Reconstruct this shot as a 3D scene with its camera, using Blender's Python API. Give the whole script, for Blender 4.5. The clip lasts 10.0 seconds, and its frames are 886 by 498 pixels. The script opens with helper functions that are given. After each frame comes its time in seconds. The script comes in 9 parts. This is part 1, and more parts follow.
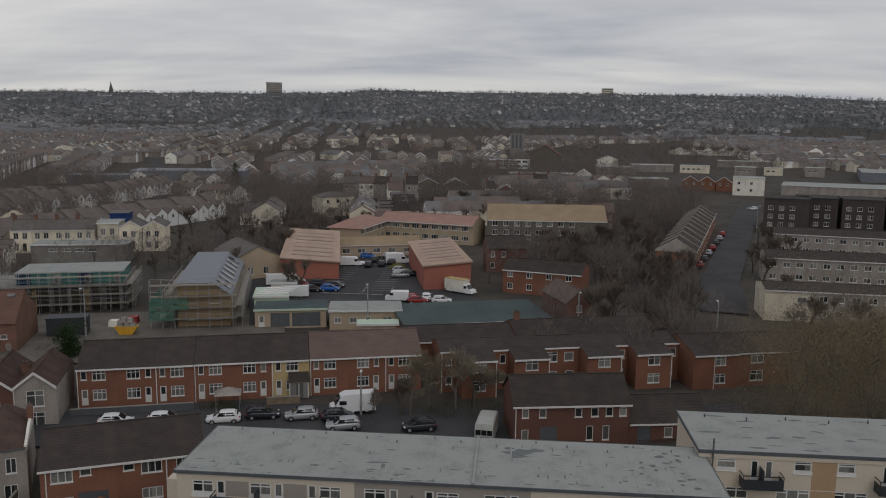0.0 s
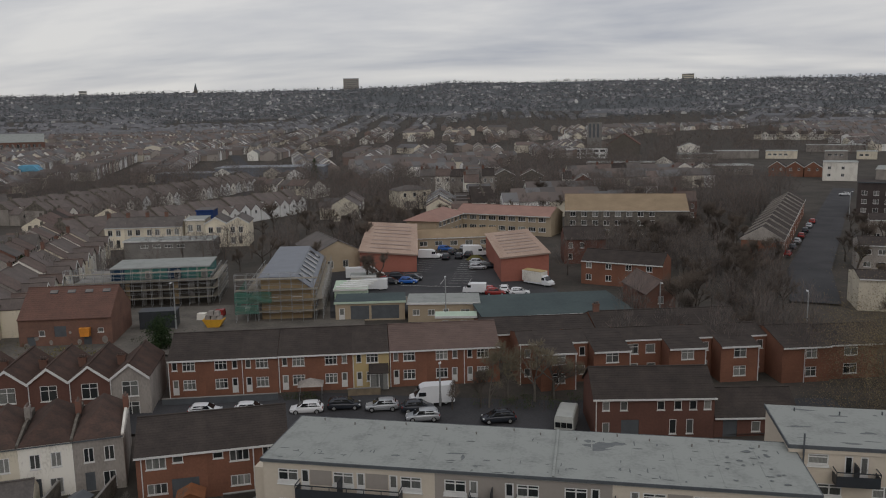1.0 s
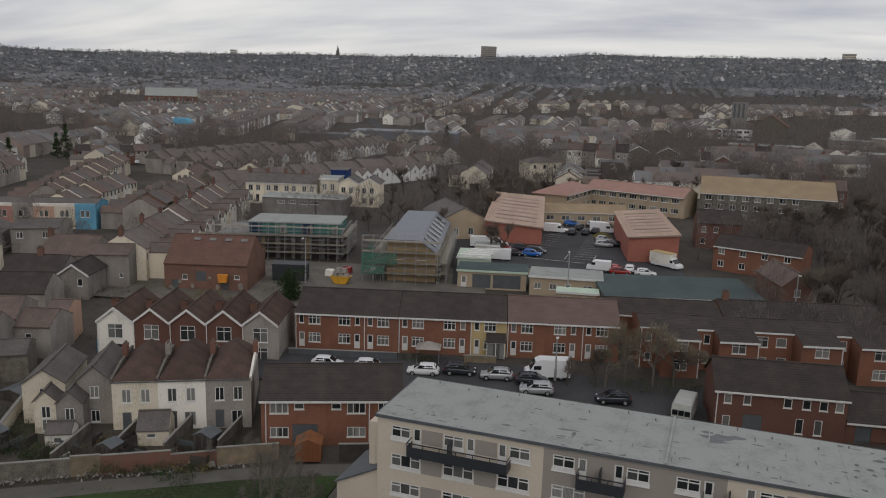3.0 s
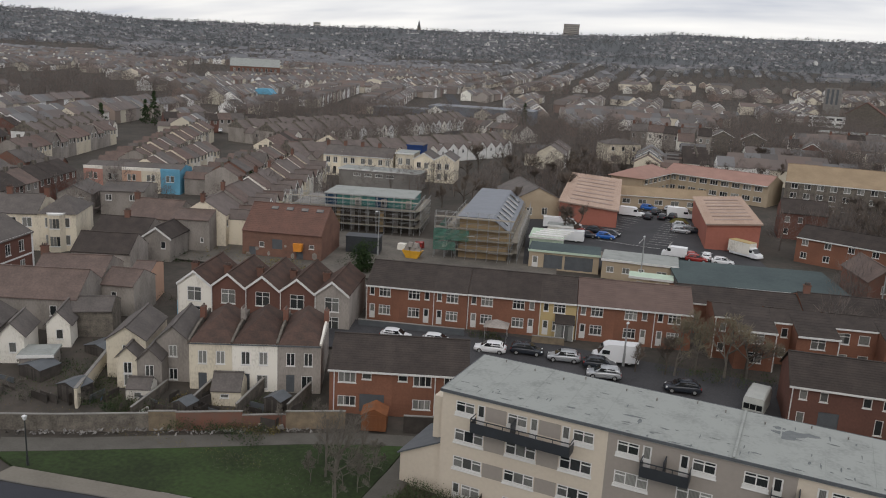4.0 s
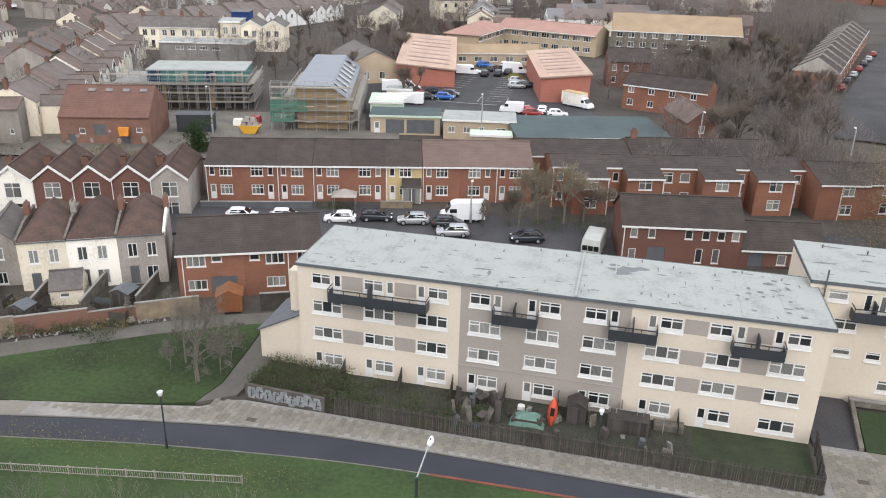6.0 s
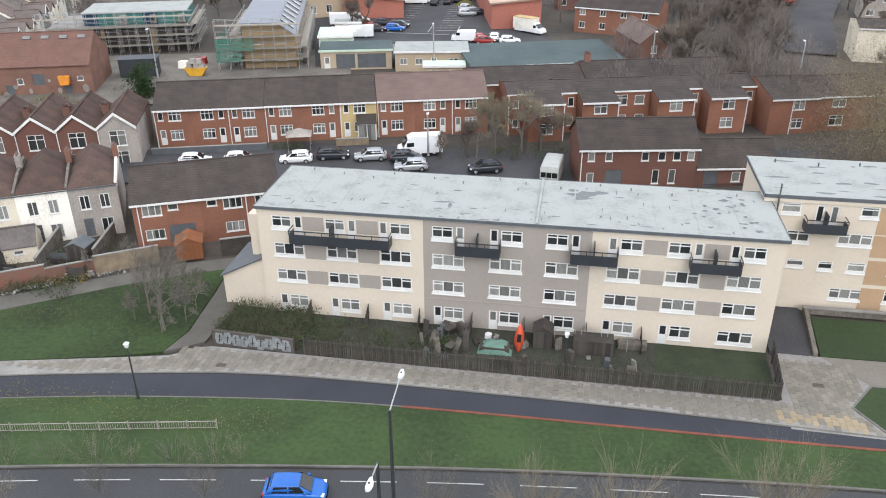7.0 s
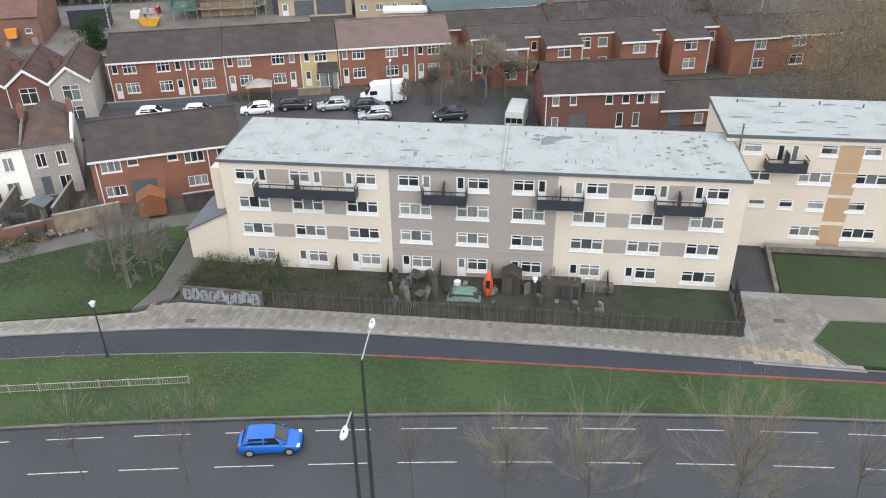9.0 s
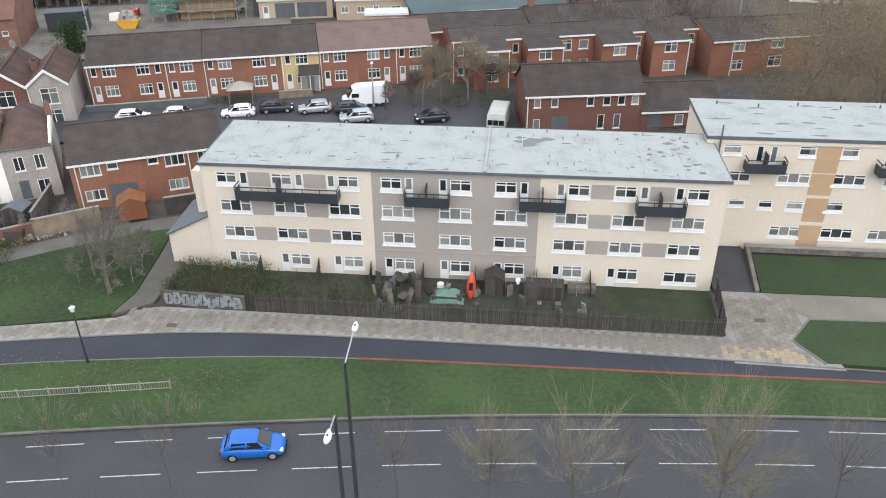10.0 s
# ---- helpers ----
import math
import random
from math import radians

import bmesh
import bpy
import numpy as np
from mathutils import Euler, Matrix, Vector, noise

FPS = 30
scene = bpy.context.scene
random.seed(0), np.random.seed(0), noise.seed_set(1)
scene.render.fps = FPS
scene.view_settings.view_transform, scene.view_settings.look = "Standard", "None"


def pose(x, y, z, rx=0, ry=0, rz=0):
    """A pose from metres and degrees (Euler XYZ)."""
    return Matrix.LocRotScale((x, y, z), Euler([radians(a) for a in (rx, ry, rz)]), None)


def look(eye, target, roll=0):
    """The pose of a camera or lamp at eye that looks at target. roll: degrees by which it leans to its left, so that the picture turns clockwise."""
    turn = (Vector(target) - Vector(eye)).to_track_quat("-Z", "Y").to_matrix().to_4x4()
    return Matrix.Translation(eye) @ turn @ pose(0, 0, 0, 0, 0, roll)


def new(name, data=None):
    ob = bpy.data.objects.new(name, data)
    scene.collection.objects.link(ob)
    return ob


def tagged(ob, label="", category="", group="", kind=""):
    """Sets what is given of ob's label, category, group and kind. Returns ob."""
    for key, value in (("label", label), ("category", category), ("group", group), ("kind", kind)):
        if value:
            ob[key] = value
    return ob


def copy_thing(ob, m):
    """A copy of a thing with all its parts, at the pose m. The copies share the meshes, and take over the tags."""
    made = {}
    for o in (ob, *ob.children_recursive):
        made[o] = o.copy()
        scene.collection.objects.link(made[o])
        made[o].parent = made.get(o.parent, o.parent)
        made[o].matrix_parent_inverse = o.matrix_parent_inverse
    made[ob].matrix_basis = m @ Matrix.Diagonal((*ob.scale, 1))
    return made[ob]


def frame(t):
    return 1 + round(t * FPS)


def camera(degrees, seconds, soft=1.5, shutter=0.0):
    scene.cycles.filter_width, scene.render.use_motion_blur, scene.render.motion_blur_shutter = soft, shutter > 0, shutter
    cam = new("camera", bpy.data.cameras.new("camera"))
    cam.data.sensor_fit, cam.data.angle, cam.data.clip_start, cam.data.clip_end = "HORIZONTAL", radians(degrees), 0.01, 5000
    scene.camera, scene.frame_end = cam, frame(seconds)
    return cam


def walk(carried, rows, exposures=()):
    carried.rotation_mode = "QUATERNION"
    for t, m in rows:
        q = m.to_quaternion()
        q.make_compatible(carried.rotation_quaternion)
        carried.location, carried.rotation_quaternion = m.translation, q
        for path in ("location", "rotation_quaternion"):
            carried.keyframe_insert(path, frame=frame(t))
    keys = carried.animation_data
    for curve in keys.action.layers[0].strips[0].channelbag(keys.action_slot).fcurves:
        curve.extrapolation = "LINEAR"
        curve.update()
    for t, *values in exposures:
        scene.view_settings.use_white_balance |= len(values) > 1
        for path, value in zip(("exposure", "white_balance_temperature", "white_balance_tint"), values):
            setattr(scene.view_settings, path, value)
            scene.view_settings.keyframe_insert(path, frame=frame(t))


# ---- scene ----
# The camera stands at a high window and only turns.
EYE = 36.5
cam = camera(58.15, 10.0, soft=1.05)
TURNS = [
    (0.0, 81.371, -0.715, 5.126),
    (0.5, 81.277, -0.060, 5.366),
    (1.0, 80.810, 0.847, 10.484),
    (1.5, 80.728, 0.200, 13.521),
    (2.0, 79.033, -0.515, 17.463),
    (2.2, 78.642, -0.992, 18.971),
    (3.3, 78.629, -2.140, 20.903),
    (3.5, 78.300, -2.394, 22.772),
    (4.0, 76.775, -2.994, 25.614),
    (4.5, 76.781, -3.159, 25.629),
    (5.0, 74.355, -2.956, 23.764),
    (5.5, 68.161, -3.167, 15.987),
    (6.0, 67.725, -1.448, 13.634),
    (6.2, 65.562, -1.118, 13.227),
    (7.3, 62.266, 1.034, 8.600),
    (7.5, 61.214, 1.585, 8.258),
    (8.0, 59.483, 1.781, 7.345),
    (8.5, 59.313, 1.104, 6.690),
    (9.0, 59.278, 0.706, 6.886),
    (9.5, 59.389, 0.706, 6.659),
    (10.0, 59.431, 0.392, 5.638),
]
EXPOSURES = [(0.0, -1.2, 6400, 13), (1.0, -1.12, 6420, 13), (2.0, -0.98, 6450, 13), (3.5, -0.82, 6450, 13), (4.0, -0.52, 6450, 13), (4.5, -0.44, 6430, 13), (5.0, -0.4, 6400, 13), (5.5, 0.26, 6350, 13), (6.0, 0.62, 6280, 13), (7.5, 0.73, 6080, 12), (10.0, 0.74, 6050, 12)]
walk(cam, [(t, pose(0, 0, EYE, rx, ry, rz)) for t, rx, ry, rz in TURNS], EXPOSURES)

# ---- sky and light: a bright overcast afternoon ----
world = bpy.data.worlds.new("overcast_sky")
scene.world = world
world.use_nodes = True
wn, wl = world.node_tree.nodes, world.node_tree.links
wn.clear()
w_out = wn.new("ShaderNodeOutputWorld")
w_bg = wn.new("ShaderNodeBackground")
w_sky = wn.new("ShaderNodeTexSky")
w_sky.sky_type, w_sky.sun_disc = "NISHITA", False
w_sky.sun_elevation, w_sky.sun_rotation = radians(30), radians(157)
w_co = wn.new("ShaderNodeTexCoord")
w_sep = wn.new("ShaderNodeSeparateXYZ")
wl.new(w_co.outputs["Generated"], w_sep.inputs[0])
w_up = wn.new("ShaderNodeMath")
w_up.operation = "ADD"
w_up.inputs[1].default_value = 0.16
wl.new(w_sep.outputs["Z"], w_up.inputs[0])
w_div = []
for axis in ("X", "Y"):
    n = wn.new("ShaderNodeMath")
    n.operation = "DIVIDE"
    wl.new(w_sep.outputs[axis], n.inputs[0])
    wl.new(w_up.outputs[0], n.inputs[1])
    w_div.append(n)
w_com = wn.new("ShaderNodeCombineXYZ")
wl.new(w_div[0].outputs[0], w_com.inputs["X"])
wl.new(w_div[1].outputs[0], w_com.inputs["Y"])
w_noise = wn.new("ShaderNodeTexNoise")
w_noise.inputs["Scale"].default_value, w_noise.inputs["Detail"].default_value = 0.9, 6.0
w_noise.inputs["Roughness"].default_value = 0.55
w_noise.inputs["Distortion"].default_value = 0.25
w_map = wn.new("ShaderNodeMapping")
w_map.inputs["Scale"].default_value = (0.42, 0.95, 1.0)
w_map.inputs["Rotation"].default_value = (0, 0, radians(8))
wl.new(w_com.outputs[0], w_map.inputs["Vector"])
wl.new(w_map.outputs[0], w_noise.inputs["Vector"])
w_ramp = wn.new("ShaderNodeValToRGB")
w_ramp.color_ramp.elements[0].position, w_ramp.color_ramp.elements[0].color = 0.40, (0.58, 0.605, 0.655, 1)
w_ramp.color_ramp.elements[1].position, w_ramp.color_ramp.elements[1].color = 0.62, (1.0, 0.99, 0.945, 1)
wl.new(w_noise.outputs["Fac"], w_ramp.inputs["Fac"])
w_scale = wn.new("ShaderNodeMix")
w_scale.data_type, w_scale.blend_type = "RGBA", "MULTIPLY"
w_scale.inputs["Factor"].default_value = 1.0
w_scale.inputs["B"].default_value = (11.0, 11.0, 11.0, 1)
wl.new(w_ramp.outputs[0], w_scale.inputs["A"])
w_mix = wn.new("ShaderNodeMix")
w_mix.data_type = "RGBA"
w_mix.inputs["Factor"].default_value = 0.9
wl.new(w_sky.outputs[0], w_mix.inputs["A"])
wl.new(w_scale.outputs["Result"], w_mix.inputs["B"])
# an overcast sky is brighter overhead than at the horizon
w_rise = wn.new("ShaderNodeMapRange")
w_rise.inputs["From Min"].default_value, w_rise.inputs["From Max"].default_value = 0.0, 1.0
w_rise.inputs["To Min"].default_value, w_rise.inputs["To Max"].default_value = 0.97, 1.15
wl.new(w_sep.outputs["Z"], w_rise.inputs["Value"])
w_dome = wn.new("ShaderNodeMix")
w_dome.data_type, w_dome.blend_type = "RGBA", "MULTIPLY"
w_dome.inputs["Factor"].default_value = 1.0
wl.new(w_mix.outputs["Result"], w_dome.inputs["A"])
wl.new(w_rise.outputs[0], w_dome.inputs["B"])
wl.new(w_dome.outputs["Result"], w_bg.inputs["Color"])
w_bg.inputs["Strength"].default_value = 0.14
wl.new(w_bg.outputs[0], w_out.inputs["Surface"])

sun = new("sun", bpy.data.lights.new("sun", "SUN"))
sun.data.energy, sun.data.angle, sun.data.color = 0.7, radians(25), (1.0, 0.95, 0.87)
sun.matrix_world = look((50, -60, 85), (0, 60, 0))


# ---- materials ----
def material(name, base, other=None, scale=1.0, rough=0.85, bump=0.0, spread=0.0, fine=12.0, metal=0.0, stretch=(1, 1, 1), low=0.35, high=0.65, spec=None):
    """base and other mix by noise at the given scale and a finer one; spread varies whole objects."""
    m = bpy.data.materials.new(name)
    m.use_nodes = True
    n, l = m.node_tree.nodes, m.node_tree.links
    p = n["Principled BSDF"]
    p.inputs["Roughness"].default_value, p.inputs["Metallic"].default_value = rough, metal
    p.inputs["Specular IOR Level"].default_value = spec if spec is not None else 0.12 if rough >= 0.7 else 0.5
    other = other or tuple(c * 0.72 for c in base)
    co = n.new("ShaderNodeTexCoord")
    mp = n.new("ShaderNodeMapping")
    mp.inputs["Scale"].default_value = stretch
    l.new(co.outputs["Object"], mp.inputs["Vector"])
    big, small = n.new("ShaderNodeTexNoise"), n.new("ShaderNodeTexNoise")
    for t, s, d in ((big, scale, 4.0), (small, scale * fine, 3.0)):
        t.inputs["Scale"].default_value, t.inputs["Detail"].default_value = s, d
        l.new(mp.outputs[0], t.inputs["Vector"])
    add = n.new("ShaderNodeMix")
    add.inputs["Factor"].default_value = 0.4
    l.new(big.outputs["Fac"], add.inputs["A"])
    l.new(small.outputs["Fac"], add.inputs["B"])
    ramp = n.new("ShaderNodeValToRGB")
    ramp.color_ramp.elements[0].position, ramp.color_ramp.elements[0].color = low, (*other, 1)
    ramp.color_ramp.elements[1].position, ramp.color_ramp.elements[1].color = high, (*base, 1)
    l.new(add.outputs["Result"], ramp.inputs["Fac"])
    out = ramp.outputs["Color"]
    if spread:
        info = n.new("ShaderNodeObjectInfo")
        hsv = n.new("ShaderNodeHueSaturation")
        mr = n.new("ShaderNodeMapRange")
        mr.inputs["To Min"].default_value, mr.inputs["To Max"].default_value = 1 - spread, 1 + spread
        l.new(info.outputs["Random"], mr.inputs["Value"])
        l.new(mr.outputs[0], hsv.inputs["Value"])
        l.new(out, hsv.inputs["Color"])
        out = hsv.outputs["Color"]
    l.new(out, p.inputs["Base Color"])
    if bump:
        b = n.new("ShaderNodeBump")
        b.inputs["Strength"].default_value, b.inputs["Distance"].default_value = bump, 0.05
        l.new(small.outputs["Fac"], b.inputs["Height"])
        l.new(b.outputs[0], p.inputs["Normal"])
    return m


def island_material(name, colours, rough=0.85, scale=0.3, spec=0.1):
    """Each loose piece of a joined mesh takes one of the colours."""
    m = bpy.data.materials.new(name)
    m.use_nodes = True
    n, l = m.node_tree.nodes, m.node_tree.links
    p = n["Principled BSDF"]
    p.inputs["Roughness"].default_value, p.inputs["Specular IOR Level"].default_value = rough, spec
    geo = n.new("ShaderNodeNewGeometry")
    ramp = n.new("ShaderNodeValToRGB")
    ramp.color_ramp.interpolation = "CONSTANT"
    while len(ramp.color_ramp.elements) < len(colours):
        ramp.color_ramp.elements.new(0.5)
    for i, c in enumerate(colours):
        ramp.color_ramp.elements[i].position = i / len(colours)
        ramp.color_ramp.elements[i].color = (*c, 1)
    l.new(geo.outputs["Random Per Island"], ramp.inputs["Fac"])
    co, t = n.new("ShaderNodeTexCoord"), n.new("ShaderNodeTexNoise")
    t.inputs["Scale"].default_value, t.inputs["Detail"].default_value = scale, 5.0
    l.new(co.outputs["Object"], t.inputs["Vector"])
    mr = n.new("ShaderNodeMapRange")
    mr.inputs["To Min"].default_value, mr.inputs["To Max"].default_value = 0.7, 1.25
    l.new(t.outputs["Fac"], mr.inputs["Value"])
    hsv = n.new("ShaderNodeHueSaturation")
    l.new(ramp.outputs["Color"], hsv.inputs["Color"])
    l.new(mr.outputs[0], hsv.inputs["Value"])
    l.new(hsv.outputs["Color"], p.inputs["Base Color"])
    return m


def glass_material(name, dark, light):
    """Window glass: dark rooms, blinds and folded curtains behind a glossy pane, light by light."""
    m = bpy.data.materials.new(name)
    m.use_nodes = True
    n, l = m.node_tree.nodes, m.node_tree.links
    p = n["Principled BSDF"]
    p.inputs["Roughness"].default_value, p.inputs["IOR"].default_value = 0.06, 1.5
    info, co, sep = n.new("ShaderNodeObjectInfo"), n.new("ShaderNodeTexCoord"), n.new("ShaderNodeSeparateXYZ")
    l.new(co.outputs["Object"], sep.inputs[0])
    cell = n.new("ShaderNodeMath")
    cell.operation = "MULTIPLY"
    cell.inputs[1].default_value = 1.16
    l.new(sep.outputs["X"], cell.inputs[0])
    whole = n.new("ShaderNodeMath")
    whole.operation = "FLOOR"
    l.new(cell.outputs[0], whole.inputs[0])
    com, pick = n.new("ShaderNodeCombineXYZ"), n.new("ShaderNodeTexWhiteNoise")
    l.new(whole.outputs[0], com.inputs["X"])
    l.new(info.outputs["Random"], com.inputs["Y"])
    l.new(com.outputs[0], pick.inputs["Vector"])
    both = n.new("ShaderNodeMix")
    both.inputs["Factor"].default_value = 0.5
    l.new(info.outputs["Random"], both.inputs["A"])
    l.new(pick.outputs["Value"], both.inputs["B"])
    ramp = n.new("ShaderNodeValToRGB")
    ramp.color_ramp.elements[0].position, ramp.color_ramp.elements[0].color = 0.3, (*dark, 1)
    ramp.color_ramp.elements[1].position, ramp.color_ramp.elements[1].color = 0.85, (*light, 1)
    l.new(both.outputs["Result"], ramp.inputs["Fac"])
    fold = n.new("ShaderNodeTexWave")
    fold.inputs["Scale"].default_value, fold.inputs["Distortion"].default_value = 3.2, 2.0
    l.new(co.outputs["Object"], fold.inputs["Vector"])
    soft = n.new("ShaderNodeMapRange")
    soft.inputs["To Min"].default_value, soft.inputs["To Max"].default_value = 0.55, 1.0
    l.new(fold.outputs["Fac"], soft.inputs["Value"])
    mx = n.new("ShaderNodeMix")
    mx.data_type, mx.blend_type = "RGBA", "MULTIPLY"
    mx.inputs["Factor"].default_value = 1.0
    l.new(ramp.outputs["Color"], mx.inputs["A"])
    l.new(soft.outputs[0], mx.inputs["B"])
    l.new(mx.outputs["Result"], p.inputs["Base Color"])
    return m


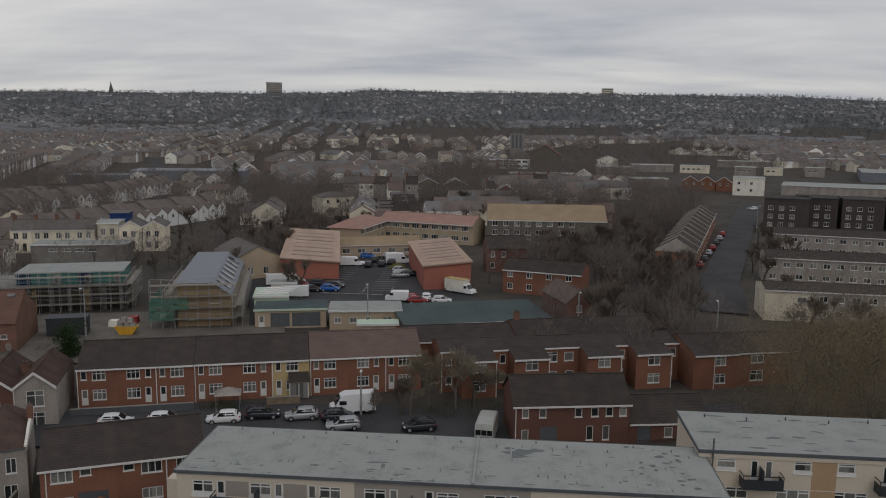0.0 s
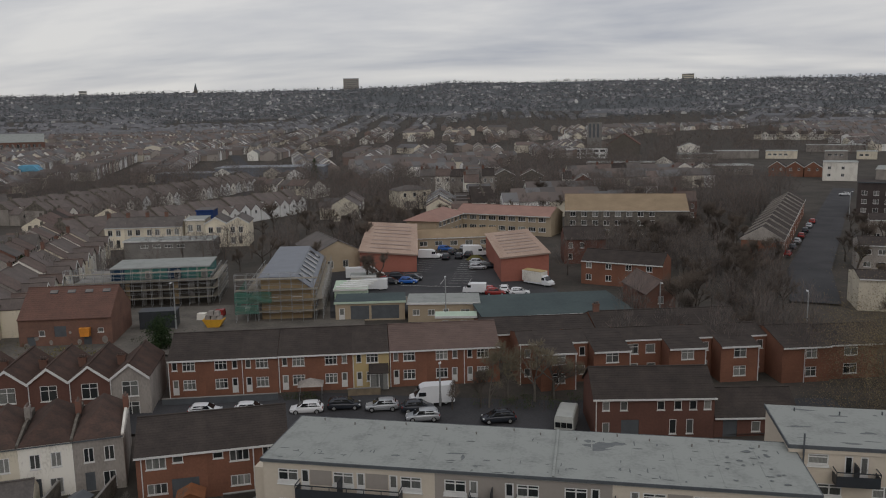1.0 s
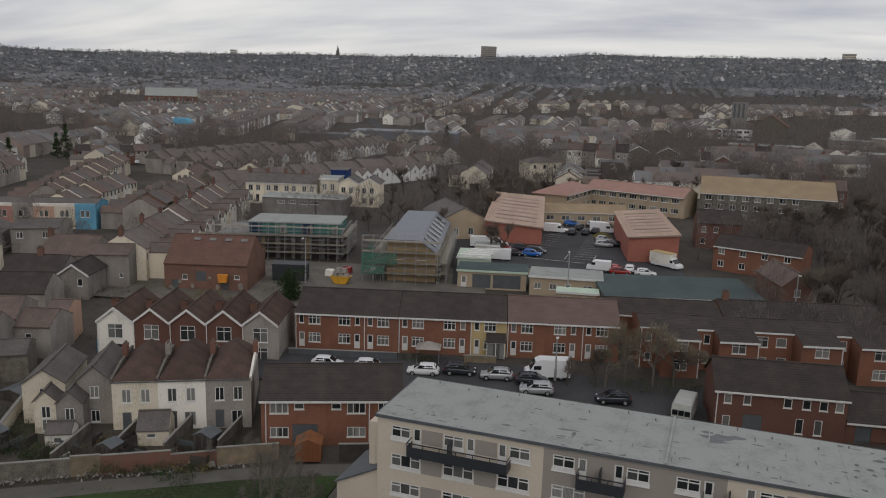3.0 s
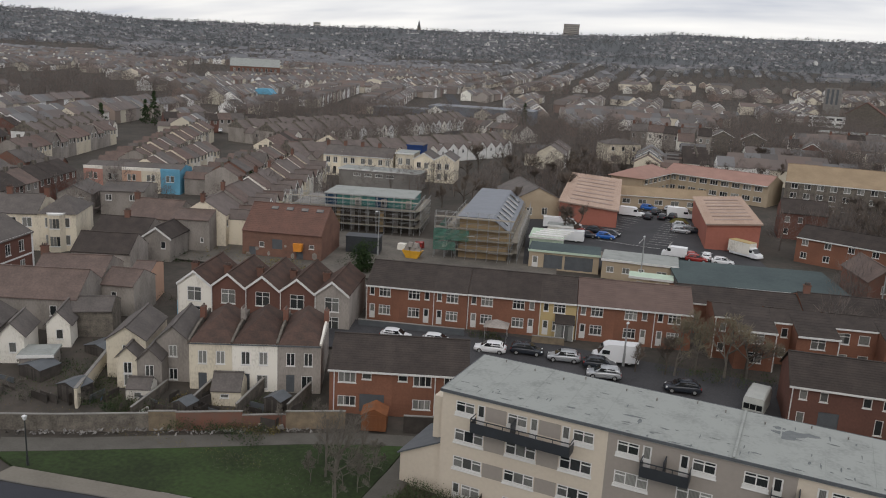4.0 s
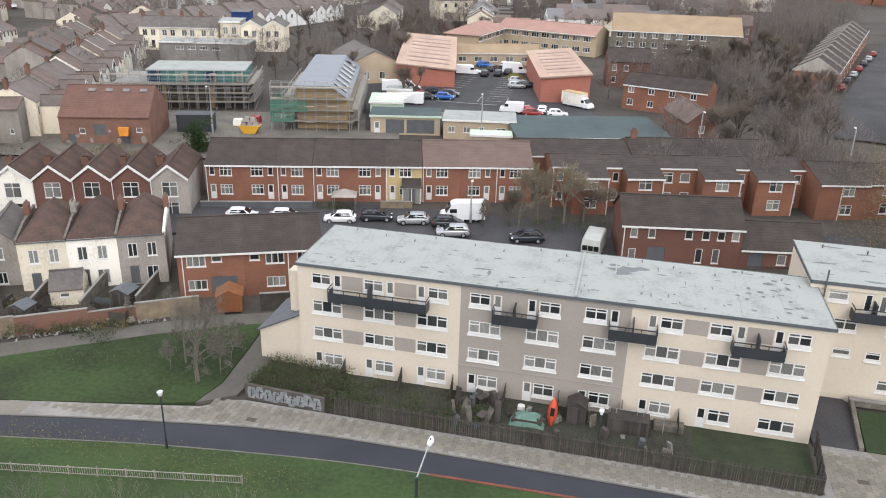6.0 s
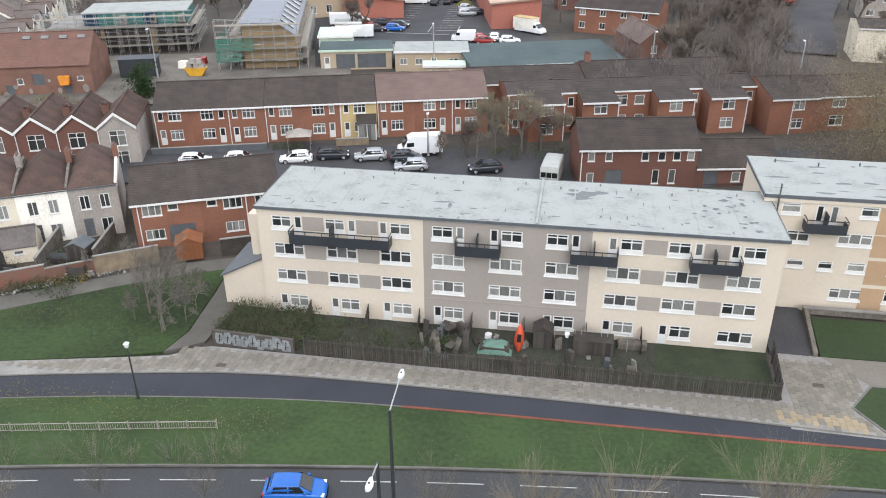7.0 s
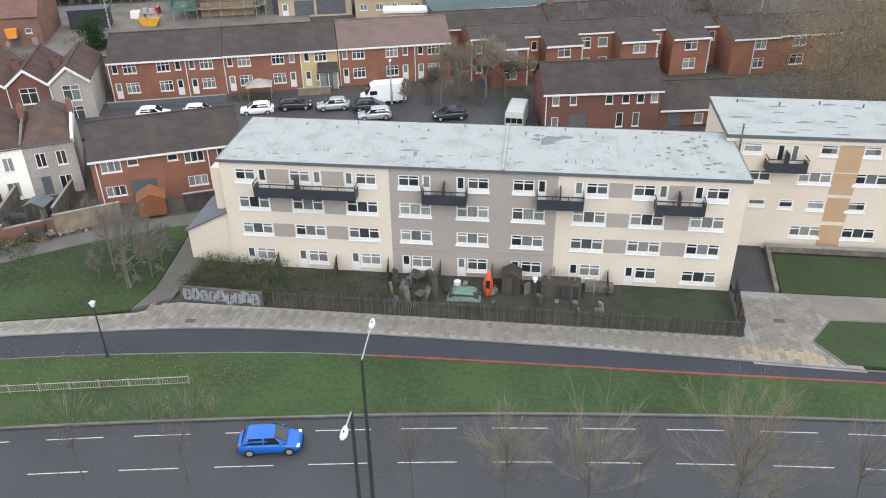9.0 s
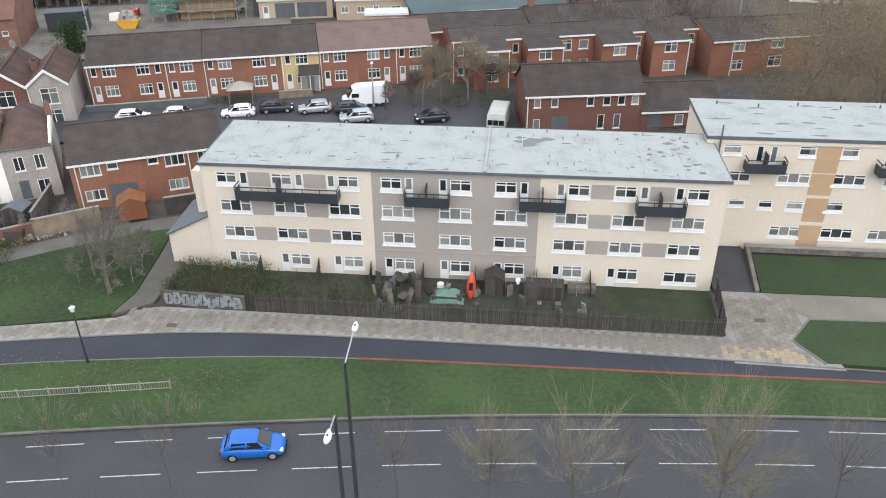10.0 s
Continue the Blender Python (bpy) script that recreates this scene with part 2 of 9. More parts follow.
M = {
    "earth": material("earth", (0.09, 0.078, 0.067), (0.052, 0.049, 0.043), 0.12, 0.95, fine=9),
    "grass": material("grass", (0.05, 0.078, 0.03), (0.032, 0.048, 0.022), 0.16, 0.95, 0.8, fine=16, low=0.38, high=0.62),
    "rough_grass": material("rough_grass", (0.042, 0.066, 0.025), (0.026, 0.034, 0.018), 0.13, 0.95, 0.9, fine=18, low=0.4, high=0.62),
    "garden_mud": material("garden_mud", (0.066, 0.064, 0.052), (0.036, 0.04, 0.03), 0.7, 0.95, 0.5, fine=8),
    "lawn": material("lawn", (0.045, 0.066, 0.03), (0.032, 0.046, 0.024), 0.2, 0.95, 0.6, fine=14),
    "scrub": material("scrub", (0.05, 0.062, 0.035), (0.032, 0.038, 0.026), 0.6, 0.95, 0.5, fine=9),
    "asphalt": material("asphalt", (0.064, 0.065, 0.067), (0.046, 0.047, 0.049), 0.12, 0.8, 0.2, fine=60),
    "path_asphalt": material("path_asphalt", (0.046, 0.049, 0.058), (0.036, 0.038, 0.045), 0.2, 0.75, 0.2, fine=60),
    "old_asphalt": material("old_asphalt", (0.075, 0.074, 0.077), (0.045, 0.045, 0.048), 0.15, 0.85, 0.2, fine=30),
    "old_paving": material("old_paving", (0.118, 0.111, 0.098), (0.085, 0.08, 0.07), 0.5, 0.85, 0.2, 0.05),
    "paving": material("paving", (0.2, 0.184, 0.155), (0.155, 0.143, 0.12), 0.35, 0.85, 0.1, 0.07),
    "slab_rest": island_material("paving_slabs", [(0.195, 0.18, 0.15), (0.178, 0.164, 0.138), (0.188, 0.172, 0.143), (0.165, 0.152, 0.128), (0.205, 0.188, 0.156)], 0.85, 0.8),
    "tactile": material("tactile", (0.31, 0.25, 0.165), (0.25, 0.205, 0.14), 0.5, 0.85, 0.1, 0.1),
    "site_mud": material("site_mud", (0.17, 0.155, 0.135), (0.1, 0.092, 0.082), 0.25, 0.95, 0.4, fine=9),
    "gutter": material("gutter_dirt", (0.03, 0.029, 0.026), (0.045, 0.043, 0.038), 1.3, 0.95),
    "kerb": material("kerb", (0.165, 0.157, 0.145), (0.105, 0.1, 0.094), 0.8),
    "red_kerb": material("red_kerb", (0.22, 0.075, 0.05), (0.12, 0.06, 0.045), 0.8),
    "road_paint": material("road_paint", (0.42, 0.42, 0.4), (0.1, 0.1, 0.1), 1.2, 0.7, low=0.38, high=0.5),
    "cream": material("cream_render", (0.6, 0.53, 0.435), (0.535, 0.47, 0.385), 0.25, 0.9, 0.05),
    "taupe": material("taupe_render", (0.33, 0.295, 0.262), (0.29, 0.262, 0.234), 0.25, 0.9, 0.05),
    "tan": material("tan_render", (0.42, 0.29, 0.18), (0.37, 0.25, 0.155), 0.3, 0.9, 0.05),
    "felt": material("roof_felt", (0.3, 0.315, 0.298), (0.215, 0.228, 0.216), 0.5, 0.75, 0.15, fine=7, low=0.3, high=0.52),
    "felt_patch": material("felt_patch", (0.185, 0.197, 0.198), (0.12, 0.13, 0.132), 1.5, 0.8, low=0.3, high=0.7),
    "white": material("white_paint", (0.78, 0.78, 0.76), (0.64, 0.64, 0.62), 0.8, 0.6),
    "upvc": material("white_upvc", (0.7, 0.695, 0.675), (0.58, 0.575, 0.555), 0.8, 0.45),
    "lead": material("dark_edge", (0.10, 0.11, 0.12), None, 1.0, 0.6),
    "rail": material("balcony_steel", (0.032, 0.037, 0.045), (0.022, 0.025, 0.03), 1.0, 0.5),
    "glass": glass_material("window_glass", (0.03, 0.034, 0.036), (0.34, 0.34, 0.315)),
    "brick": material("red_brick", (0.255, 0.12, 0.078), (0.175, 0.087, 0.06), 0.35, 0.92, 0.2, 0.06),
    "dark_brick": material("dark_brick", (0.085, 0.07, 0.066), (0.06, 0.05, 0.048), 0.35, 0.92, 0.2, 0.1),
    "brown_brick": material("brown_brick", (0.165, 0.085, 0.066), (0.12, 0.064, 0.052), 0.35, 0.92, 0.2, 0.08),
    "old_brick": material("old_brick", (0.19, 0.09, 0.066), (0.15, 0.105, 0.085), 0.7, 0.95, 0.2, 0.08),
    "yellow": material("yellow_render", (0.5, 0.385, 0.19), (0.43, 0.335, 0.175), 0.4, 0.9),
    "tile": material("brown_roof_tiles", (0.07, 0.058, 0.052), (0.044, 0.038, 0.035), 0.6, 0.85, 0.3, 0.08, fine=9),
    "tile_red": material("red_brown_tiles", (0.15, 0.108, 0.092), (0.095, 0.072, 0.063), 0.5, 0.8, 0.3, 0.1, fine=8, spec=0.3),
    "tile_grey": material("grey_tiles", (0.135, 0.118, 0.108), (0.085, 0.076, 0.071), 0.5, 0.8, 0.3, 0.12, fine=8, spec=0.3),
    "tile_old": material("mossy_red_tiles", (0.1, 0.062, 0.05), (0.055, 0.042, 0.036), 0.6, 0.9, 0.5, 0.1, fine=7),
    "hall_brick": material("worn_red_brick", (0.225, 0.125, 0.093), (0.15, 0.092, 0.073), 0.5, 0.95, 0.3, 0.0, fine=6),
    "tile_hall": material("red_hall_tiles", (0.165, 0.092, 0.072), (0.115, 0.07, 0.058), 0.5, 0.85, 0.3, 0.0, fine=8),
    "tile_row": material("old_terrace_tiles", (0.158, 0.13, 0.118), (0.11, 0.092, 0.084), 0.5, 0.8, 0.3, 0.09, fine=8, spec=0.3),
    "tile_pale": material("faded_tiles", (0.16, 0.115, 0.1), (0.12, 0.088, 0.078), 0.5, 0.85, 0.4, 0.05, stretch=(1, 1, 4)),
    "stucco_white": material("white_stucco", (0.74, 0.71, 0.64), (0.46, 0.42, 0.36), 0.45, 0.9, 0.05, 0.1, stretch=(1, 1, 0.45), low=0.3, high=0.5),
    "stucco_cream": material("cream_stucco", (0.66, 0.6, 0.48), (0.38, 0.33, 0.26), 0.45, 0.9, 0.05, 0.1, stretch=(1, 1, 0.45), low=0.3, high=0.52),
    "stucco_butter": material("butter_stucco", (0.75, 0.68, 0.54), (0.5, 0.44, 0.34), 0.45, 0.9, 0.05, 0.1, stretch=(1, 1, 0.45), low=0.25, high=0.5),
    "stucco_grey": material("grey_stucco", (0.33, 0.30, 0.27), (0.19, 0.172, 0.155), 0.45, 0.9, 0.05, 0.14, stretch=(1, 1, 0.45), low=0.32, high=0.6),
    "stucco_blue": material("blue_stucco", (0.16, 0.40, 0.56), None, 0.4, 0.9),
    "stucco_deepblue": material("deep_blue_stucco", (0.03, 0.06, 0.18), (0.025, 0.05, 0.14), 0.4, 0.9),
    "stucco_peach": material("peach_stucco", (0.55, 0.36, 0.26), (0.48, 0.31, 0.23), 0.4, 0.9),
    "stucco_salmon": material("salmon_stucco", (0.48, 0.25, 0.2), (0.4, 0.22, 0.18), 0.4, 0.9),
    "stone": material("rubble_stone", (0.2, 0.178, 0.15), (0.085, 0.077, 0.067), 1.1, 0.95, 0.3, 0.1, fine=5),
    "concrete": material("concrete", (0.27, 0.26, 0.24), (0.18, 0.17, 0.16), 0.4, 0.9, 0.1),
    "wood_dark": material("weathered_fence", (0.088, 0.078, 0.07), (0.05, 0.045, 0.041), 1.2, 0.9, 0.1, 0.3),
    "wood_pale": material("pale_fence", (0.27, 0.215, 0.145), (0.15, 0.12, 0.09), 1.2, 0.9, 0.1, 0.15),
    "wood_orange": material("orange_shed_wood", (0.25, 0.10, 0.045), (0.17, 0.075, 0.04), 1.2, 0.9, 0.1, 0.1),
    "bark": material("bark", (0.11, 0.095, 0.08), (0.07, 0.06, 0.052), 2.0, 0.95),
    "twig": material("winter_twigs", (0.16, 0.13, 0.107), (0.105, 0.087, 0.072), 0.4, 0.95, 0.0, 0.2),
    "twig_grey": material("grey_twigs", (0.17, 0.152, 0.13), (0.115, 0.105, 0.09), 0.4, 0.95, 0.0, 0.12),
    "twig_pale": material("pale_twigs", (0.25, 0.215, 0.15), (0.175, 0.152, 0.11), 0.4, 0.95, 0.0, 0.12),
    "leaf_yellow": island_material("yellowing_leaves", [(0.27, 0.215, 0.12), (0.215, 0.172, 0.105), (0.17, 0.14, 0.095), (0.185, 0.147, 0.1), (0.145, 0.12, 0.085)], 0.8),
    "leaf_green": island_material("evergreen_leaves", [(0.025, 0.045, 0.02), (0.035, 0.06, 0.025), (0.05, 0.075, 0.03)], 0.8),
    "leaf_scrub": island_material("scrub_leaves", [(0.06, 0.09, 0.036), (0.08, 0.11, 0.047), (0.09, 0.1, 0.05), (0.065, 0.06, 0.04), (0.05, 0.078, 0.034)], 0.85),
    "leaf_litter": island_material("fallen_leaves", [(0.24, 0.2, 0.07), (0.16, 0.13, 0.05), (0.12, 0.11, 0.04), (0.10, 0.08, 0.04)], 0.85),
    "steel": material("galvanised_steel", (0.42, 0.43, 0.43), None, 1.5, 0.5, metal=0.5),
    "post": material("dark_lamp_post", (0.035, 0.04, 0.04), None, 1.5, 0.5),
    "black": material("black_rubber", (0.02, 0.02, 0.02), None, 2.0, 0.8),
    "car_glass": material("car_glass", (0.015, 0.018, 0.02), None, 1.0, 0.08),
    "car_white": material("white_car_paint", (0.72, 0.73, 0.74), (0.66, 0.67, 0.68), 0.7, 0.25),
    "car_silver": material("silver_car_paint", (0.45, 0.47, 0.49), None, 0.7, 0.3, metal=0.4),
    "car_dark": material("dark_car_paint", (0.03, 0.035, 0.045), None, 0.7, 0.25),
    "car_blue": material("blue_car_paint", (0.012, 0.11, 0.42), (0.01, 0.09, 0.34), 0.7, 0.28),
    "car_red": material("red_car_paint", (0.30, 0.03, 0.025), None, 0.7, 0.25),
    "caravan_shell": material("caravan_shell", (0.42, 0.43, 0.4), (0.33, 0.34, 0.32), 0.8, 0.5),
    "lamp_white": material("white_lamp_head", (0.75, 0.76, 0.76), None, 1.0, 0.4),
    "shed_roof": material("pink_profiled_roof", (0.47, 0.36, 0.29), (0.37, 0.27, 0.215), 0.25, 0.7, 0.1, stretch=(1, 0.2, 1)),
    "rooflight": material("grp_rooflight", (0.3, 0.215, 0.17), (0.24, 0.17, 0.135), 0.3, 0.6),
    "shed_wall": material("red_cladding", (0.36, 0.14, 0.105), (0.29, 0.115, 0.085), 0.15, 0.75),
    "office_roof": material("pink_tile_roof", (0.36, 0.22, 0.18), (0.28, 0.175, 0.145), 0.3, 0.8),
    "office_wall": material("buff_brick", (0.44, 0.36, 0.26), (0.36, 0.29, 0.205), 0.4, 0.9),
    "tan_roof": material("tan_tile_roof", (0.33, 0.25, 0.165), (0.25, 0.19, 0.125), 0.3, 0.85),
    "green_roof": material("green_grey_felt", (0.075, 0.10, 0.10), (0.055, 0.072, 0.075), 0.2, 0.8),
    "zinc": material("zinc_roof", (0.175, 0.19, 0.215), (0.14, 0.152, 0.175), 0.4, 0.55),
    "new_brick": material("new_buff_brick", (0.38, 0.28, 0.16), (0.31, 0.23, 0.14), 0.4, 0.9),
    "net": material("green_debris_net", (0.06, 0.17, 0.125), (0.09, 0.21, 0.165), 0.5, 0.9),
    "tarp_navy": material("navy_sheeting", (0.025, 0.06, 0.11), None, 0.6, 0.7),
    "net_pale": material("pale_green_netting", (0.2, 0.3, 0.26), (0.13, 0.22, 0.19), 0.6, 0.9),
    "scaffold_board": material("grey_scaffold_boards", (0.3, 0.27, 0.22), (0.2, 0.18, 0.15), 0.8, 0.9),
    "teal": material("teal_sheeting", (0.05, 0.155, 0.145), (0.08, 0.2, 0.185), 0.4, 0.7),
    "orange": material("orange_plastic", (0.75, 0.28, 0.03), None, 1.0, 0.6),
    "kayak": material("red_kayak_plastic", (0.6, 0.085, 0.035), (0.5, 0.08, 0.035), 1.0, 0.5),
    "tarp_green": material("pale_green_tarp", (0.16, 0.26, 0.21), (0.10, 0.17, 0.14), 1.2, 0.7),
    "tarp_blue": material("blue_tarp", (0.03, 0.16, 0.42), None, 1.2, 0.6),
    "skip": material("yellow_skip", (0.62, 0.33, 0.02), None, 1.0, 0.6),
    "mint": material("mint_panels", (0.50, 0.60, 0.48), (0.42, 0.52, 0.42), 0.5, 0.8),
    # Haze is put into these colours: far_ ones lifted, hill ones greyed and bluish.
    "hill": material("hazy_wooded_hillside", (0.125, 0.13, 0.135), (0.088, 0.094, 0.098), 0.008, 0.95, fine=12),
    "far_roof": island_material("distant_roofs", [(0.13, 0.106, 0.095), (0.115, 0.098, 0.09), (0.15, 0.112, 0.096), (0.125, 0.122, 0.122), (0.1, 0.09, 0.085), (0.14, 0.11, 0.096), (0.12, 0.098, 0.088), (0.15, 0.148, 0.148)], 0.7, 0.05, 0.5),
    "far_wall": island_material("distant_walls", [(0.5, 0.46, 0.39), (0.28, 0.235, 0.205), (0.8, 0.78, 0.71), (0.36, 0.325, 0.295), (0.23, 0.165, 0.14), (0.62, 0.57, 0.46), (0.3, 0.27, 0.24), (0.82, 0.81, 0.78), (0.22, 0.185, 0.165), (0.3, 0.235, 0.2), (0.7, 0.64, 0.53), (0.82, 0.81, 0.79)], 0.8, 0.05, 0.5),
    "hazy_hill_roof": island_material("hazy_hillside_roofs", [(0.14, 0.14, 0.148), (0.16, 0.156, 0.162), (0.13, 0.133, 0.142), (0.17, 0.17, 0.177)], 0.7, 0.05, 0.5),
    "hazy_hill_wall": island_material("hazy_hillside_walls", [(0.2, 0.198, 0.2), (0.16, 0.16, 0.166), (0.3, 0.295, 0.29), (0.18, 0.177, 0.178), (0.16, 0.16, 0.165), (0.6, 0.59, 0.57), (0.19, 0.188, 0.19), (0.21, 0.207, 0.207)], 0.8, 0.05, 0.5),
    "hazy_hill_tree": island_material("hazy_hillside_woods", [(0.105, 0.115, 0.122), (0.125, 0.13, 0.136), (0.14, 0.14, 0.144), (0.095, 0.11, 0.112), (0.13, 0.133, 0.142)], 0.9, 0.1, 0.4),
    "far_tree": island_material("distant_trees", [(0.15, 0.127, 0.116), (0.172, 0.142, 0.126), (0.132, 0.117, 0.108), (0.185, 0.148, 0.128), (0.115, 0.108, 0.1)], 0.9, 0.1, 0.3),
    "graffiti": material("silver_graffiti", (0.27, 0.285, 0.29), (0.13, 0.14, 0.145), 2.2, 0.7),
}


# ---- builders ----
class Shape:
    """Collects faces of one mesh."""

    def __init__(self):
        self.v, self.f = [], []

    def add(self, pts, faces):
        k = len(self.v)
        self.v.extend(tuple(p) for p in pts)
        self.f.extend(tuple(k + i for i in face) for face in faces)
        return self

    def quad(self, a, b, c, d):
        return self.add((a, b, c, d), ((0, 1, 2, 3),))

    def box(self, x0, x1, y0, y1, z0, z1):
        p = [(x, y, z) for z in (z0, z1) for y in (y0, y1) for x in (x0, x1)]
        return self.add(p, ((0, 2, 3, 1), (4, 5, 7, 6), (0, 1, 5, 4), (2, 6, 7, 3), (0, 4, 6, 2), (1, 3, 7, 5)))

    def prism(self, low, high):
        """A closed solid between two loops of as many points."""
        n = len(low)
        faces = [tuple(reversed(range(n))), tuple(range(n, 2 * n))]
        faces += [(i, (i + 1) % n, n + (i + 1) % n, n + i) for i in range(n)]
        return self.add(list(low) + list(high), faces)

    def slab(self, loop, z0, z1):
        return self.prism([(x, y, z0) for x, y in loop], [(x, y, z1) for x, y in loop])

    def profile_x(self, loop, x0, x1):
        """A loop of (y, z), pushed from x0 to x1."""
        return self.prism([(x0, y, z) for y, z in loop], [(x1, y, z) for y, z in loop])

    def profile_y(self, loop, y0, y1):
        return self.prism([(x, y0, z) for x, z in loop], [(x, y1, z) for x, z in loop])

    def tube(self, p, q, r0, r1=None, n=6):
        r1 = r0 if r1 is None else r1
        p, q = Vector(p), Vector(q)
        d = (q - p).normalized()
        a = d.orthogonal().normalized()
        b = d.cross(a)
        low = [p + (a * math.cos(t) + b * math.sin(t)) * r0 for t in (math.tau * i / n for i in range(n))]
        high = [q + (a * math.cos(t) + b * math.sin(t)) * r1 for t in (math.tau * i / n for i in range(n))]
        return self.prism(low, high)

    def mesh(self, name, smooth=False):
        me = bpy.data.meshes.new(name)
        if len(self.v) < 3000:
            seen, index = {}, []
            for p in self.v:
                index.append(seen.setdefault((round(p[0], 4), round(p[1], 4), round(p[2], 4)), len(seen)))
            faces = [f for f in (tuple(dict.fromkeys(index[i] for i in face)) for face in self.f) if len(f) > 2]
            me.from_pydata(list(seen), [], faces)
        else:
            me.from_pydata(self.v, [], self.f)
        if smooth:
            me.shade_smooth()
        return me


def part(name, shape, mat, parent=None, label="", m=None, smooth=False):
    """Links a shape (or a mesh) as one object, under a thing or a part."""
    me = shape.mesh(name, smooth) if isinstance(shape, Shape) else shape
    if not me.materials:
        me.materials.append(M[mat])
    ob = new(name, me)
    if parent:
        ob.parent = parent
    if m is not None:
        ob.matrix_basis = m
    if label:
        tagged(ob, label)
    return ob


def thing(name, label, category, m, group="", kind=""):
    ob = new(name)
    ob.matrix_basis = m
    return tagged(ob, label, category, group, kind)


RISE = [(0, 0), (78, 0), (100, 2), (160, 3), (260, 4), (480, 5), (700, 9), (1000, 20), (1500, 45), (2000, 75), (2800, 139), (3400, 150), (4600, 120)]
CREST = [(-180, 0.7), (-60, 0.96), (-54, 0.94), (-48, 0.89), (-44, 0.86), (-36, 0.92), (-29, 0.97), (-21, 1.02), (-12.5, 1.1), (-10, 1.2), (-4.5, 1.16), (3.4, 1.14), (11, 1.11), (18, 1.07), (23.3, 0.97), (40, 0.85), (180, 0.7)]


def table(rows, x):
    return float(np.interp(x, [a for a, _ in rows], [b for _, b in rows]))


def ground(x, y):
    """The height of the land."""
    r = math.hypot(x, y)
    z = table(RISE, r)
    if r > 500:
        k = table(CREST, math.degrees(math.atan2(x, y)))
        z *= 1 + (k - 1) * min(1, (r - 500) / 1500)
        z += 5 * min(1, (r - 500) / 1500) * noise.noise((x / 260, y / 260, 0.3))
    return z


def wall_face(s, length, height, holes, y0=0.0, depth=0.12, z0=0.0):
    """A wall's outer face in the plane y0, with openings (u, z, w, h) that go in by depth."""
    us = sorted({0.0, length, *(h[0] for h in holes), *(h[0] + h[2] for h in holes)})
    zs = sorted({z0, height, *(h[1] for h in holes), *(h[1] + h[3] for h in holes)})
    for a, b in zip(zs, zs[1:]):
        start = None
        for u, w in [*zip(us, us[1:]), (None, None)]:
            free = u is not None and not any(h[0] - 1e-6 < (u + w) / 2 < h[0] + h[2] and h[1] - 1e-6 < (a + b) / 2 < h[1] + h[3] for h in holes)
            if free and start is None:
                start = u
            if not free and start is not None:
                end = u if u is not None else length
                s.quad((start, y0, a), (end, y0, a), (end, y0, b), (start, y0, b))
                start = None
    for u, z, w, h in (o[:4] for o in holes):
        y1 = y0 + depth
        for p, q in (((u, z), (u + w, z)), ((u + w, z), (u + w, z + h)), ((u + w, z + h), (u, z + h)), ((u, z + h), (u, z))):
            s.quad((p[0], y0, p[1]), (q[0], y0, q[1]), (q[0], y1, q[1]), (p[0], y1, p[1]))
    return s


window_meshes = {}


def window(parent, u, z, w, h, y0=0.0, lights=2, top=False, sill=True, frame_w=0.075, glass="glass", name="window", face=1):
    """A framed window set in an opening: frame, panes and sill."""
    key = (round(w, 2), round(h, 2), lights, top, sill, frame_w, glass)
    if key not in window_meshes:
        fr, pa, si = Shape(), Shape(), Shape()
        t = frame_w
        lights_open = []
        for i in range(lights):
            u0, u1 = w * i / lights + (t if i == 0 else t * 0.55), w * (i + 1) / lights - (t if i == lights - 1 else t * 0.55)
            if top and (top == "all" or i != 1 or lights != 3):
                lights_open += [(u0, t, u1 - u0, h * 0.66 - t), (u0, h * 0.66 + t, u1 - u0, h * 0.34 - 2 * t)]
            else:
                lights_open.append((u0, t, u1 - u0, h - 2 * t))
        wall_face(fr, w, h, lights_open, 0.02, 0.05)
        pa.box(t * 0.5, w - t * 0.5, 0.05, 0.07, t * 0.5, h - t * 0.5)
        si.box(-0.05, w + 0.05, -0.07, 0.05, -0.09, 0.0)
        window_meshes[key] = fr.mesh("window"), pa.mesh("pane"), si.mesh("window_sill")
    fr, pa, si = window_meshes[key]
    ob = part(name, fr, "upvc", parent, m=pose(u, y0, z))
    part("pane", pa, glass, ob)
    if sill:
        part("window_sill", si, "upvc", ob)
    return ob


door_meshes = {}


def door(parent, u, z, w, h, y0=0.0, mat="upvc", glazed=0.5, name="door"):
    key = (round(w, 2), round(h, 2), mat, glazed)
    if key not in door_meshes:
        d, g, k = Shape(), Shape(), Shape()
        d.box(0, w, 0.03, 0.09, 0, h)
        if glazed:
            g.box(w * 0.18, w * 0.82, 0.018, 0.04, h * (0.94 - glazed), h * 0.94)
        k.box(w * 0.88, w * 0.93, -0.02, 0.03, h * 0.45, h * 0.52)
        door_meshes[key] = d.mesh("door"), g.mesh("pane") if glazed else None, k.mesh("handle")
    d, g, k = door_meshes[key]
    ob = part(name, d, mat, parent, m=pose(u, y0, z))
    if g:
        part("pane", g, "glass", ob)
    part("handle", k, "steel", ob)
    return ob


def roof_slab(s, a, b, c, d, t=0.12):
    """A sloping sheet with thickness, outer corners a b c d."""
    low = [Vector(p) - Vector((0, 0, t)) for p in (a, b, c, d)]
    return s.prism(low, (a, b, c, d))


